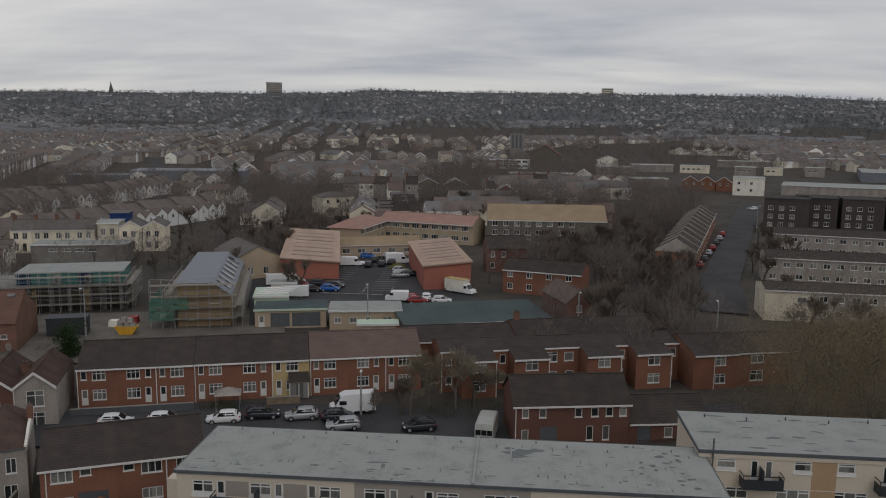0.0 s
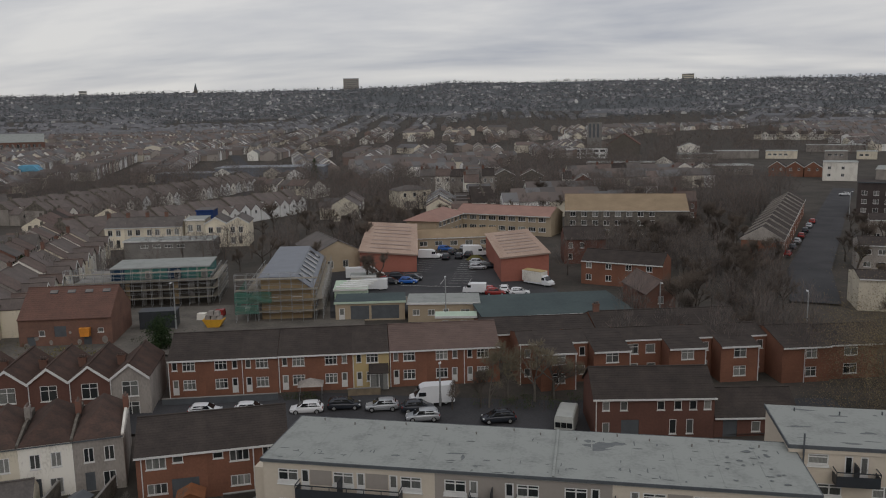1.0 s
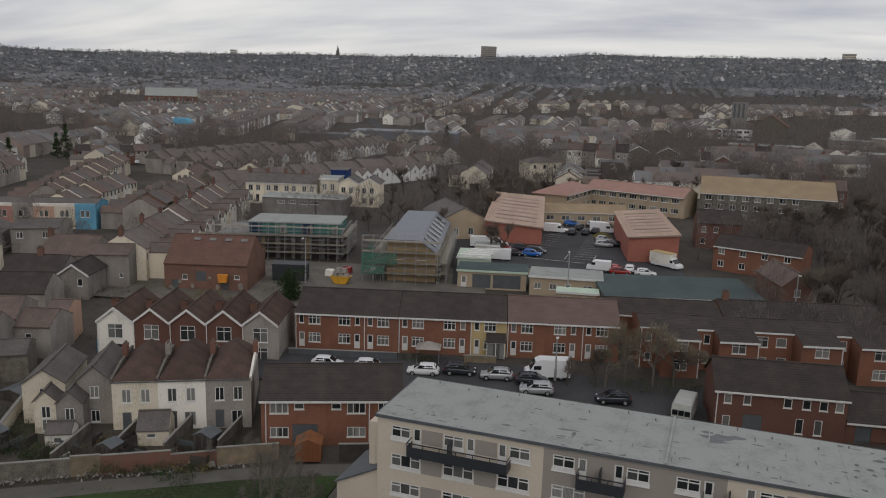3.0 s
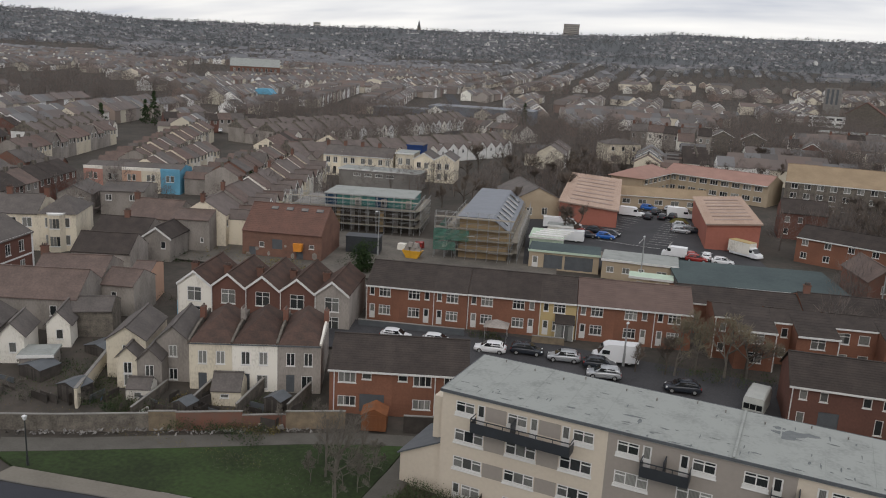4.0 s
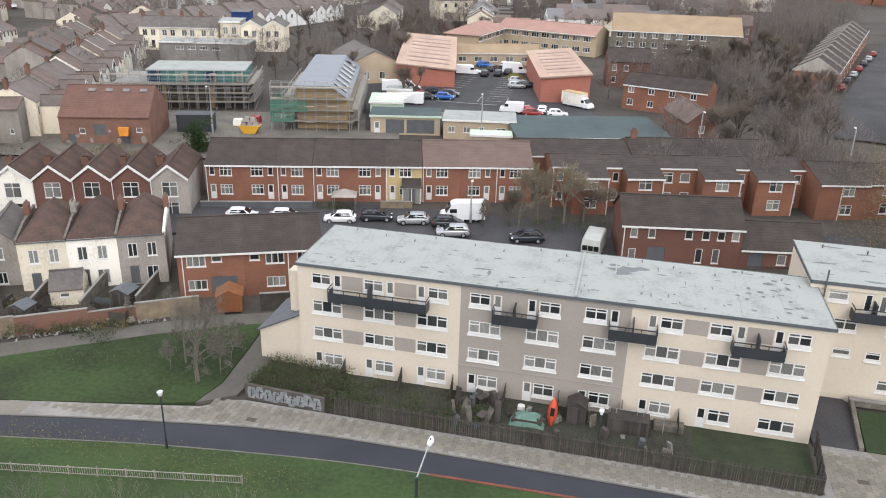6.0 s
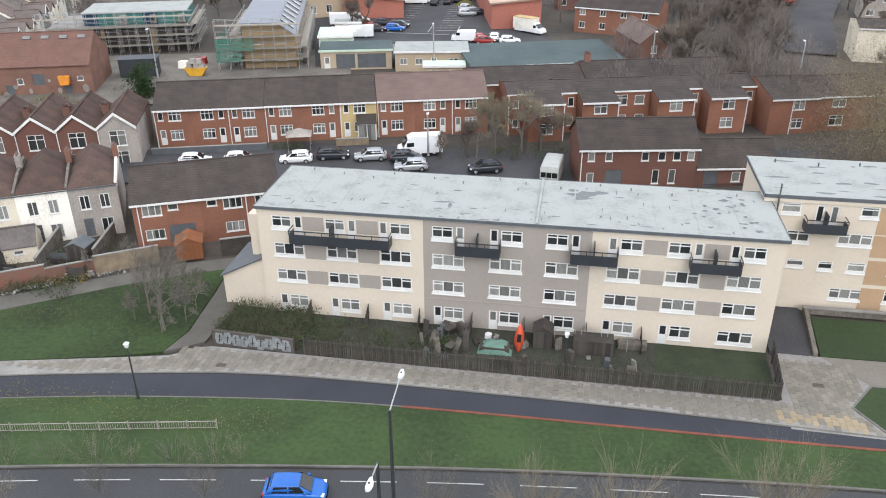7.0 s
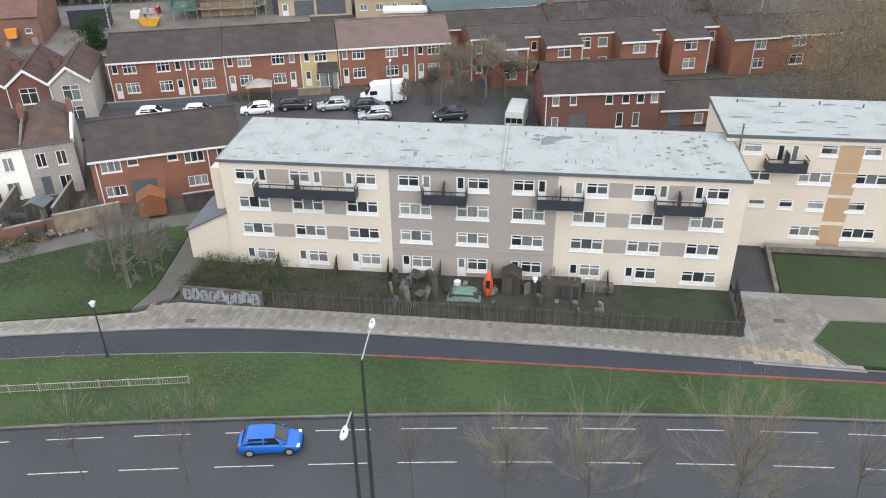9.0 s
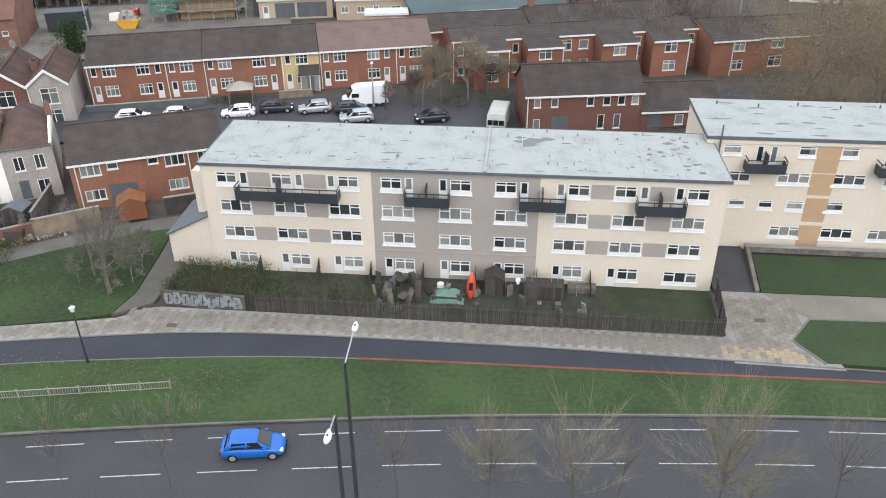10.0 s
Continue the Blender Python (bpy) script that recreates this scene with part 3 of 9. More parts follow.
def tiled_slope(s, x0, x1, y_low, z_low, y_high, z_high, courses=0, over=0.0):
    """A roof slope with its tile courses as small steps."""
    if not courses:
        return roof_slab(s, (x0, y_low, z_low), (x1, y_low, z_low), (x1, y_high, z_high), (x0, y_high, z_high))
    loop = []
    for i in range(courses):
        a, b = i / courses, (i + 1) / courses
        ya, yb = y_low + (y_high - y_low) * a, y_low + (y_high - y_low) * b
        za, zb = z_low + (z_high - z_low) * a, z_low + (z_high - z_low) * b
        loop += [(ya, za + 0.018), (yb, zb)]
    s.profile_x(loop + [(y_high, z_high - 0.12), (y_low, z_low - 0.1)], x0, x1)
    return s


def house(m, w, d, eave, ridge, wall="brick", roof="tile", holes=(), label="", along="x", back=(), left=(), right=(), courses=0, fascia=True,
          chimney=None, name="terraced_house", group="", overhang=0.3, base=-1.0, category="house", pipes=(), hip=False, cat_frame=0.075, left_over=0.0, right_over=0.0):
    """A house, its front in the plane y = 0 from x = 0 to w. holes: (u, z, w, h, kind). along: the way its ridge runs."""
    t = thing(name, label, category, m, group)
    s = Shape()
    wall_face(s, w, eave, holes, z0=base)
    s.quad((0, d, base), (0, d, eave), (w, d, eave), (w, d, base))
    s.quad((0, 0, base), (0, d, base), (0, d, eave), (0, 0, eave))
    s.quad((w, 0, base), (w, 0, eave), (w, d, eave), (w, d, base))
    if along == "x" and not hip:
        for x in (0, w):
            s.add(((x, 0, eave), (x, d, eave), (x, d / 2, ridge - 0.05)), ((0, 1, 2),))
    elif along == "y":
        for y in (0, d):
            s.add(((0, y, eave), (w, y, eave), (w / 2, y, ridge - 0.05)), ((0, 1, 2),))
    part("wall", s, wall, t)
    r = Shape()
    drop = (ridge - eave) * overhang / (d / 2 if along == "x" else w / 2)
    if hip:
        o, k = overhang, min(d, w) / 2
        a, b, c, e = (-o, -o, eave - drop), (w + o, -o, eave - drop), (w + o, d + o, eave - drop), (-o, d + o, eave - drop)
        p, q = (k, d / 2, ridge), (w - k, d / 2, ridge)
        if hip == "y":
            p, q = (w / 2, d * 0.5, ridge), (w / 2, d - 0.8, ridge)
            r.add((a, b, c, e, p, q), ((0, 1, 4), (1, 2, 5, 4), (2, 3, 5), (3, 0, 4, 5)))
        elif w - 2 * k < 0.05:
            p = q = (w / 2, d / 2, ridge)
        if hip != "y":
            r.add((a, b, c, e, p, q), ((0, 1, 5, 4), (1, 2, 5), (2, 3, 4, 5), (3, 0, 4)))
        r.quad(a, e, c, b)
    elif along == "x":
        tiled_slope(r, -left_over, w + right_over, -overhang, eave - drop, d / 2, ridge, courses)
        tiled_slope(r, -left_over, w + right_over, d + overhang, eave - drop, d / 2, ridge, 0)
        r.box(-left_over, w + right_over, d / 2 - 0.12, d / 2 + 0.12, ridge - 0.05, ridge + 0.07)
    else:
        roof_slab(r, (-overhang, -0.25, eave - drop), (w / 2, -0.25, ridge), (w / 2, d + 0.2, ridge), (-overhang, d + 0.2, eave - drop))
        roof_slab(r, (w / 2, -0.25, ridge), (w + overhang, -0.25, eave - drop), (w + overhang, d + 0.2, eave - drop), (w / 2, d + 0.2, ridge))
        r.box(w / 2 - 0.12, w / 2 + 0.12, -0.25, d + 0.2, ridge - 0.05, ridge + 0.07)
    part("roof", r, roof, t)
    if fascia and along == "x":
        f = Shape().box(-left_over, w + right_over, -overhang - 0.06, -overhang + 0.02, eave - drop - 0.24, eave - drop - 0.03)
        part("fascia", f, "upvc", t)
    elif fascia and along == "y":
        f = Shape()
        for x0, x1, sgn in ((-overhang, w / 2, 1), (w + overhang, w / 2, -1)):
            za, zb = eave - drop, ridge
            f.prism([(x0, -0.32, za - 0.36), (x1, -0.32, zb - 0.36), (x1, -0.32, zb - 0.02), (x0, -0.32, za - 0.02)],
                    [(x0, -0.24, za - 0.36), (x1, -0.24, zb - 0.36), (x1, -0.24, zb - 0.02), (x0, -0.24, za - 0.02)])
        part("barge_board", f, "upvc", t)
    for o in holes:
        u, z, ww, hh, kind = o[:5]
        if kind.startswith("door"):
            door(t, u, z, ww, hh, mat={"door": "upvc", "door_dark": "wood_dark", "door_brown": "wood_orange"}[kind], glazed=0.45)
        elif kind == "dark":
            # kind dark: a plain dark sheet set back in the opening
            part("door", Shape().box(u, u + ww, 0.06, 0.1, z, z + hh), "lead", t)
        else:
            n = int(kind[1])
            window(t, u, z, ww, hh, lights=n, top=kind.endswith("t") and "all", frame_w=cat_frame)
    for px in pipes:
        part("drainpipe", Shape().tube((px, -0.08, base), (px, -0.08, eave - 0.2), 0.06), "upvc", t)
    for cx, cy in chimney or ():
        zc = eave + (ridge - eave) * (1 - abs(cy - d / 2) / (d / 2)) if along == "x" else eave + (ridge - eave) * (1 - abs(cx - w / 2) / (w / 2))
        c = Shape().box(cx - 0.45, cx + 0.45, cy - 0.3, cy + 0.3, zc - 0.5, zc + 1.1)
        c.box(cx - 0.52, cx + 0.52, cy - 0.37, cy + 0.37, zc + 0.95, zc + 1.1)
        ch = part("chimney", c, "old_brick", t)
        for k in (-0.25, 0.05, 0.3):
            part("chimney_pot", Shape().tube((cx + k, cy, zc + 1.1), (cx + k, cy, zc + 1.45), 0.12, 0.09, 8), "tile_red", ch)
    return t


# ---- land, roads and paths ----
land = Shape()
rings = [0, 20, 40, 60, 78, 84, 92, 100, 115, 130, 160, 200, 260, 330, 400, 480, 560, 640, 720, 800, 900, 1000, 1120, 1240, 1370, 1500, 1630, 1760, 1900, 2050, 2200, 2350, 2500, 2650, 2800, 3000, 3300, 3800, 4600]
SECTORS = 180
for r in rings[1:]:
    for k in range(SECTORS):
        a = math.tau * k / SECTORS
        x, y = r * math.sin(a), r * math.cos(a)
        land.v.append((x, y, ground(x, y) - 0.25))
land.v.append((0, 0, -0.25))
centre = len(land.v) - 1
for k in range(SECTORS):
    land.f.append((centre, (k + 1) % SECTORS, k))
    for i in range(len(rings) - 2):
        a, b = i * SECTORS + k, i * SECTORS + (k + 1) % SECTORS
        land.f.append((a, b, b + SECTORS, a + SECTORS))
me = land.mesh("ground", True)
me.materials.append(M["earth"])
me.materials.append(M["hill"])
# the hill beyond 1500 m wears a colour with haze mixed in
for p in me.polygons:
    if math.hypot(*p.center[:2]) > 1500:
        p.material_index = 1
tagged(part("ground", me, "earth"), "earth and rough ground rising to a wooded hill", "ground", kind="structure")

KERB = [(-60, 30.0), (-48, 32.4), (-33.3, 35.3), (-26.5, 36.5), (-19.5, 37.6), (-7.8, 39.3), (0, 40.2), (6.5, 40.8), (14, 41.45), (21.1, 41.9), (40, 42.6), (60, 43.0)]
CYCLE_FAR = [(-60, 39.5), (-50, 42.2), (-39.7, 44.6), (-31.6, 46.1), (-26, 47.1), (-20, 47.6), (-12.5, 47.75), (2.9, 47.75), (14.6, 47.45), (25.3, 47.1), (60, 46.5)]
CYCLE_NEAR = [(-60, 37.0), (-50, 39.7), (-38.2, 42.0), (-34.4, 42.8), (-26.2, 44.0), (-17.8, 45.0), (-12, 45.3), (-4.5, 45.5), (11.6, 45.7), (24.9, 46.0), (60, 45.6)]


def smooth(rows, x):
    return (table(rows, x - 3) + table(rows, x) * 2 + table(rows, x + 3)) / 4


def strip(name, low, high, z0, z1, mat, label, category, x0=-60, x1=60, step=2.0):
    """A long slab between two lines y(x)."""
    s = Shape()
    xs = [x0 + (x1 - x0) * i / round((x1 - x0) / step) for i in range(round((x1 - x0) / step) + 1)]
    for a, b in zip(xs, xs[1:]):
        s.prism([(a, low(a), z0), (b, low(b), z0), (b, high(b), z0), (a, high(a), z0)], [(a, low(a), z1), (b, low(b), z1), (b, high(b), z1), (a, high(a), z1)])
    return tagged(part(name, s, mat), label, category, kind="structure")


kerb = lambda x: smooth(KERB, x)
strip("road", lambda x: kerb(x) - 24.0, lambda x: kerb(x), -0.4, -0.12, "asphalt", "grey asphalt main road with white lane dashes", "road", -90, 90)
strip("verge", lambda x: kerb(x) + 0.15, lambda x: smooth(CYCLE_NEAR, x) - 0.12, -0.4, 0.0, "grass", "green grass verge with fallen leaves beside the road", "grass")
strip("kerb", lambda x: kerb(x), lambda x: kerb(x) + 0.15, -0.4, 0.005, "kerb", "pale concrete kerb along the main road", "kerb")
strip("cycle_path", lambda x: smooth(CYCLE_NEAR, x), lambda x: smooth(CYCLE_FAR, x), -0.4, -0.03, "path_asphalt", "dark blue-grey asphalt cycle path", "path")
strip("path_edging", lambda x: smooth(CYCLE_NEAR, x) - 0.12, lambda x: smooth(CYCLE_NEAR, x), -0.4, 0.02, "kerb", "pale edging stones beside the cycle path", "kerb", -60, -11)
strip("red_edging", lambda x: smooth(CYCLE_NEAR, x) - 0.2, lambda x: smooth(CYCLE_NEAR, x), -0.4, 0.06, "red_kerb", "rust-red edging strip beside the cycle path", "kerb", -11, 60)
strip("path_kerb", lambda x: smooth(CYCLE_FAR, x), lambda x: smooth(CYCLE_FAR, x) + 0.14, -0.4, 0.01, "kerb", "pale kerb between cycle path and paved footway", "kerb")

for name, low, high, x0, x1, label in (("path_dirt", lambda x: smooth(CYCLE_FAR, x) - 0.1, lambda x: smooth(CYCLE_FAR, x), -60, 60, "dark dirt and moss along the path kerb"),
                                       ("path_dirt", lambda x: smooth(CYCLE_NEAR, x) + 0.0, lambda x: smooth(CYCLE_NEAR, x) + 0.09, -60, 60, "dark dirt and moss along the path edging"),
                                       ("gutter_dirt", lambda x: kerb(x) - 0.16, lambda x: kerb(x), -60, 60, "dark gutter dirt along the road kerb")):
    strip(name, low, high, -0.3, -0.113 if name == "gutter_dirt" else -0.022, "gutter", label, "dirt", x0, x1)

dash = Shape().box(0, 3.65, -0.038, 0.038, -0.12, -0.114).mesh("lane_dash")
dash.materials.append(M["road_paint"])
markings = thing("road_marking", "worn white dashed lane lines on the asphalt", "road marking", pose(0, 0, 0), kind="structure")
for offset, start, pitch in ((1.22, -7.7 - 13 * 5.72, 5.72), (4.22, -7.4 - 13 * 5.68, 5.68), (16.5, -84.9, 5.76), (19.6, -83.0, 5.76)):
    for k in range(29):
        x = start + pitch * k + 0.12 * math.sin(k * 2.3)
        ang = math.degrees(math.atan2(kerb(x + 3.7) - kerb(x), 3.7))
        part("lane_dash", dash, "road_paint", markings, m=pose(x, kerb(x) - offset, 0, 0, 0, ang))


# ---- the slab block of flats with a pale felt roof ----
def balcony(parent, u0, u1, z, y0, depth=1.15, uprights=()):
    b = part("balcony", Shape().box(u0, u1, y0 - depth, y0, z - 0.08, z + 0.05), "rail", parent)
    s = Shape().box(u0, u1, y0 - depth - 0.02, y0 - depth + 0.03, z + 0.03, z + 0.8)
    s.box(u0 - 0.02, u0 + 0.03, y0 - depth, y0, z + 0.03, z + 0.8).box(u1 - 0.03, u1 + 0.02, y0 - depth, y0, z + 0.03, z + 0.8)
    part("panel", s, "rail", b)
    top = Shape().box(u0, u1, y0 - depth - 0.03, y0 - depth + 0.04, z + 1.08, z + 1.15)
    n = max(2, round((u1 - u0) / 1.35))
    for i in range(n + 1):
        u = u0 + (u1 - u0) * i / n
        top.box(u - 0.03, u + 0.03, y0 - depth - 0.01, y0 - depth + 0.03, z + 0.8, z + 1.1)
    top.box(u0 - 0.03, u0 + 0.03, y0 - depth, y0, z + 1.08, z + 1.15).box(u1 - 0.03, u1 + 0.03, y0 - depth, y0, z + 1.08, z + 1.15)
    part("handrail", top, "rail", b)
    for u in uprights:
        part("divider", Shape().box(u - 0.04, u + 0.04, y0 - depth, y0, z, z + 1.55), "rail", b)
    return b


def sill_panel(parent, u, w, z, h=0.26):
    part("window_sill", Shape().box(u - 0.06, u + w + 0.06, -0.05, 0.02, z - h, z).box(u - 0.1, u + w + 0.1, -0.1, 0.02, z - h - 0.05, z - h), "upvc", parent)


BASE = -0.35
block = thing("block_of_flats", "four-storey block of flats, cream and taupe render, flat pale felt roof", "apartment block", pose(-25.7, 56.9, 0))
# openings along the front, as (u, z, w, h, lights, kind)
front_holes, fittings = [], []
BAYS = [1.25, 5.85, 10.45, 14.85, 19.55, 24.05, 28.87, 33.4, 38.05]
TOP = "wd wd dw wd dw wd dw wd dw".split()
LOW = "dw dw dw dw dw dw dw dw ww".split()
for i, u in enumerate(BAYS):
    if TOP[i] == "wd":
        fittings += [(u, 8.1, 1.7, 1.0, "w2"), (u + 1.95, 7.35, 0.68, 1.8, "door")]
    else:
        fittings += [(u, 7.35, 0.68, 1.8, "door"), (u + 0.9, 8.1, 1.7, 1.0, "w2")]
    fittings += [(u, 5.5, 2.62, 1.1, "w3"), (u, 3.05, 2.62, 1.05, "w3")]
    if LOW[i] == "dw":
        fittings += [(u + 0.05, BASE + 0.12, 0.72, 1.86, "door"), (u + 0.9, 0.5, 1.7, 1.12, "w2")]
    else:
        fittings += [(u, 0.45, 2.75, 1.05, "w3")]
THIRDS = ((0.0, 14.1, "cream"), (14.1, 27.58, "taupe"), (27.58, 42.0, "cream"))
for a, b, mat in THIRDS:
    s = Shape()
    hs = [(f[0] - a, *f[1:4]) for f in fittings if a <= f[0] < b]
    wall_face(s, b - a, 9.62, hs, z0=BASE)
    part("front_wall", s, mat, block, m=pose(a, 0, 0))
s = Shape()
s.quad((0, 0, BASE), (0, 9.0, BASE), (0, 9.0, 9.62), (0, 0, 9.62))
part("end_wall", s, "cream", block)
s = Shape()
s.quad((42, 0, BASE), (42, 0, 9.62), (42, 9.0, 9.62), (42, 9.0, BASE))
part("end_wall", s, "cream", block)
part("back_wall", Shape().quad((0, 9.0, BASE), (0, 9.0, 9.62), (42, 9.0, 9.62), (42, 9.0, BASE)), "cream", block)
for u, z, w, h, kind in fittings:
    if kind == "door":
        door(block, u, z, w, h, glazed=0.5 if z > 3 else 0.42)
    else:
        window(block, u, z, w, h, lights=int(kind[1]), top=True, sill=False, frame_w=0.09)
        sill_panel(block, u, w, z, 0.2 if z < 7 else 0.3)
# grey infill panels between the windows of the cream parts
for i, j, rows in ((0, 1, "123"), (1, 2, "123"), (6, 7, "123"), (7, 8, "123")):
    for k in rows:
        z = {"1": 7.9, "2": 5.25, "3": 2.85}[k]
        part("infill_panel", Shape().box(BAYS[i] + 2.7, BAYS[j] - 0.08, -0.012, 0.0, z, z + 1.25), "taupe", block)
part("string_course", Shape().box(14.1, 27.58, -0.05, 0.0, 2.3, 2.42), "taupe", block)
part("roof", Shape().box(-0.1, 42.1, -0.15, 9.25, 9.62, 9.9), "felt", block)
part("roof_edge", Shape().box(-0.12, 42.12, -0.2, -0.15, 9.68, 9.93).box(-0.17, -0.1, -0.2, 9.25, 9.68, 9.93).box(42.1, 42.17, -0.2, 9.25, 9.68, 9.93).box(-0.12, 42.12, 9.25, 9.3, 9.68, 9.93), "lead", block)
part("roof_seam", Shape().box(23.1, 23.3, -0.1, 9.2, 9.9, 10.02), "felt", block)
for u0, u1, ups in ((3.1, 11.5, (6.6,)), (16.9, 20.45, (18.6,)), (26.0, 29.6, (27.8,)), (35.1, 38.8, (36.9,))):
    balcony(block, u0, u1, 7.2, 0.0, uprights=ups)
# lean-to and stair hut at the end
s = Shape().profile_y([(-4.0, BASE), (0, BASE), (0, 4.75), (-4.0, 2.75)], 0.4, 6.5)
part("lean_to", s, "cream", block)
part("lean_to_roof", Shape().prism([(-4.2, 0.2, 2.68), (0, 0.2, 4.78), (0, 6.7, 4.78), (-4.2, 6.7, 2.68)], [(-4.2, 0.2, 2.82), (0, 0.2, 4.92), (0, 6.7, 4.92), (-4.2, 6.7, 2.82)]), "lead", block)
part("stair_hut", Shape().box(-1.5, 0, 1.6, 4.8, 4.4, 8.3), "cream", block)

# ---- the second block, set back ----
block_b = thing("block_of_flats", "cream rendered block of flats with tan panels, grey felt roof", "apartment block", pose(15.9, 64.3, 0))
fit_b = []
for u, z, w, h, kind in ((1.4, 9.0, 1.55, 0.85, "w1"), (4.15, 7.7, 0.62, 2.1, "door"), (5.3, 7.7, 0.62, 2.1, "door"), (7.6, 9.0, 1.4, 0.85, "w1"), (11.05, 9.0, 1.4, 0.85, "w1"),
                         (2.2, 6.4, 1.85, 1.0, "w2"), (6.3, 6.4, 2.7, 1.0, "w3"), (10.85, 6.4, 2.7, 1.0, "w3"), (2.65, 4.1, 1.4, 0.65, "w1"), (5.2, 3.95, 1.2, 0.75, "w1"),
                         (7.55, 3.9, 1.45, 0.85, "w1"), (10.8, 3.9, 1.55, 0.85, "w1"), (6.6, 1.2, 2.6, 1.0, "w3"), (11.0, 1.2, 2.75, 1.0, "w3"), (15.0, 6.4, 2.7, 1.0, "w3"), (15.0, 1.2, 2.7, 1.0, "w3"),
                         (14.6, 7.7, 0.62, 2.1, "door"), (15.8, 9.0, 1.55, 0.85, "w1"), (16.2, 3.9, 1.45, 0.85, "w1")):
    fit_b.append((u, z, w, h, kind))
s = Shape()
wall_face(s, 34, 10.25, [f[:4] for f in fit_b], z0=BASE)
part("front_wall", s, "cream", block_b)
part("end_wall", Shape().quad((0, 0, BASE), (0, 9.0, BASE), (0, 9.0, 10.25), (0, 0, 10.25)), "cream", block_b)
part("end_wall", Shape().quad((34, 0, BASE), (34, 0, 10.25), (34, 9.0, 10.25), (34, 9.0, BASE)), "cream", block_b)
part("back_wall", Shape().quad((0, 9.0, BASE), (0, 9.0, 10.25), (34, 9.0, 10.25), (34, 9.0, BASE)), "cream", block_b)
for u, z, w, h, kind in fit_b:
    if kind == "door":
        door(block_b, u, z, w, h, glazed=0.6)
    else:
        window(block_b, u, z, w, h, lights=int(kind[1]), top=True, sill=False, frame_w=0.09)
        sill_panel(block_b, u, w, z, 0.2)
part("roof", Shape().box(-0.1, 34.1, -0.15, 9.1, 10.25, 10.55), "felt", block_b)
part("roof_edge", Shape().box(-0.14, 34.14, -0.2, -0.15, 10.3, 10.6).box(-0.17, -0.1, -0.2, 9.1, 10.3, 10.6), "lead", block_b)
part("fascia", Shape().box(-0.1, 34.1, -0.12, 0.0, 9.95, 10.25), "cream", block_b)
for z, h in ((7.45, 2.4), (5.35, 2.0), (2.75, 2.3), (0.2, 2.2)):
    part("infill_panel", Shape().box(9.0 + (0.05 if z > 5 else 0.1), 11.0, -0.014, 0.0, z, z + h), "tan", block_b)
balcony(block_b, 3.3, 6.5, 7.75, 0.0, depth=1.1, uprights=(4.9,))
balcony(block_b, 14.0, 17.4, 7.75, 0.0, depth=1.1, uprights=(15.6,))
part("vent_pipe", Shape().tube((1.0, -0.25, 7.6), (1.0, -0.25, 11.6), 0.07), "lead", block_b)

# ---- terraces and houses behind ----
W = lambda u, z, w, h, k="w2": (u, z, w, h, k)


def brick_pair(flip):
    """Openings of one small brick terraced house, 5.2 m wide."""
    o = [W(0.55, 3.35, 0.75, 1.1, "w1"), W(2.0, 3.25, 1.75, 1.2, "w3t"), W(0.55, 0.1, 0.85, 2.0, "door"), W(2.0, 0.75, 1.75, 1.3, "w3t")]
    return [(5.1 - u - w if flip else u, z, w, h, k) for u, z, w, h, k in o]


LABEL = "two-storey red brick terraced house, brown tiled roof, white windows"
for k, (x, y, n, flip, wall, roof, label) in enumerate((
        (-52.8, 89.8, 0, 0, "brick", "tile", LABEL), (-52.8, 89.8, 1, 1, "brick", "tile", LABEL), (-52.8, 89.8, 2, 0, "brick", "tile", LABEL),
        (-39.55, 93.85, 0, 0, "brick", "tile", LABEL), (-39.55, 93.85, 1, 1, "brick", "tile", LABEL), (-39.55, 93.85, 2, 0, "yellow", "tile", "two-storey terraced house painted yellow, with a dark porch"),
        (-25.75, 98.0, 0, 0, "brick", "tile_pale", "red brick terraced house under a faded brown roof"), (-25.75, 98.0, 1, 1, "brick", "tile_pale", "red brick terraced house under a faded brown roof"),
        (-25.75, 98.0, 2, 0, "brick", "tile_pale", "red brick terraced house under a faded brown roof"))):
    a = 16.5
    c, s_ = math.cos(radians(a)), math.sin(radians(a))
    w = {-52.8: 4.61, -39.55: 4.78, -25.75: 4.9}[x]
    house(pose(x + c * w * n, y + s_ * w * n, 2.0, 0, 0, a), w, 9.0, 4.95, 7.15, wall, roof, [(u * 0.9, z, ww * 0.9, h, kk) for u, z, ww, h, kk in brick_pair(flip)], label, group="brick terrace", courses=14, overhang=0.35, pipes=(0.1,) if n % 2 == 0 else ())

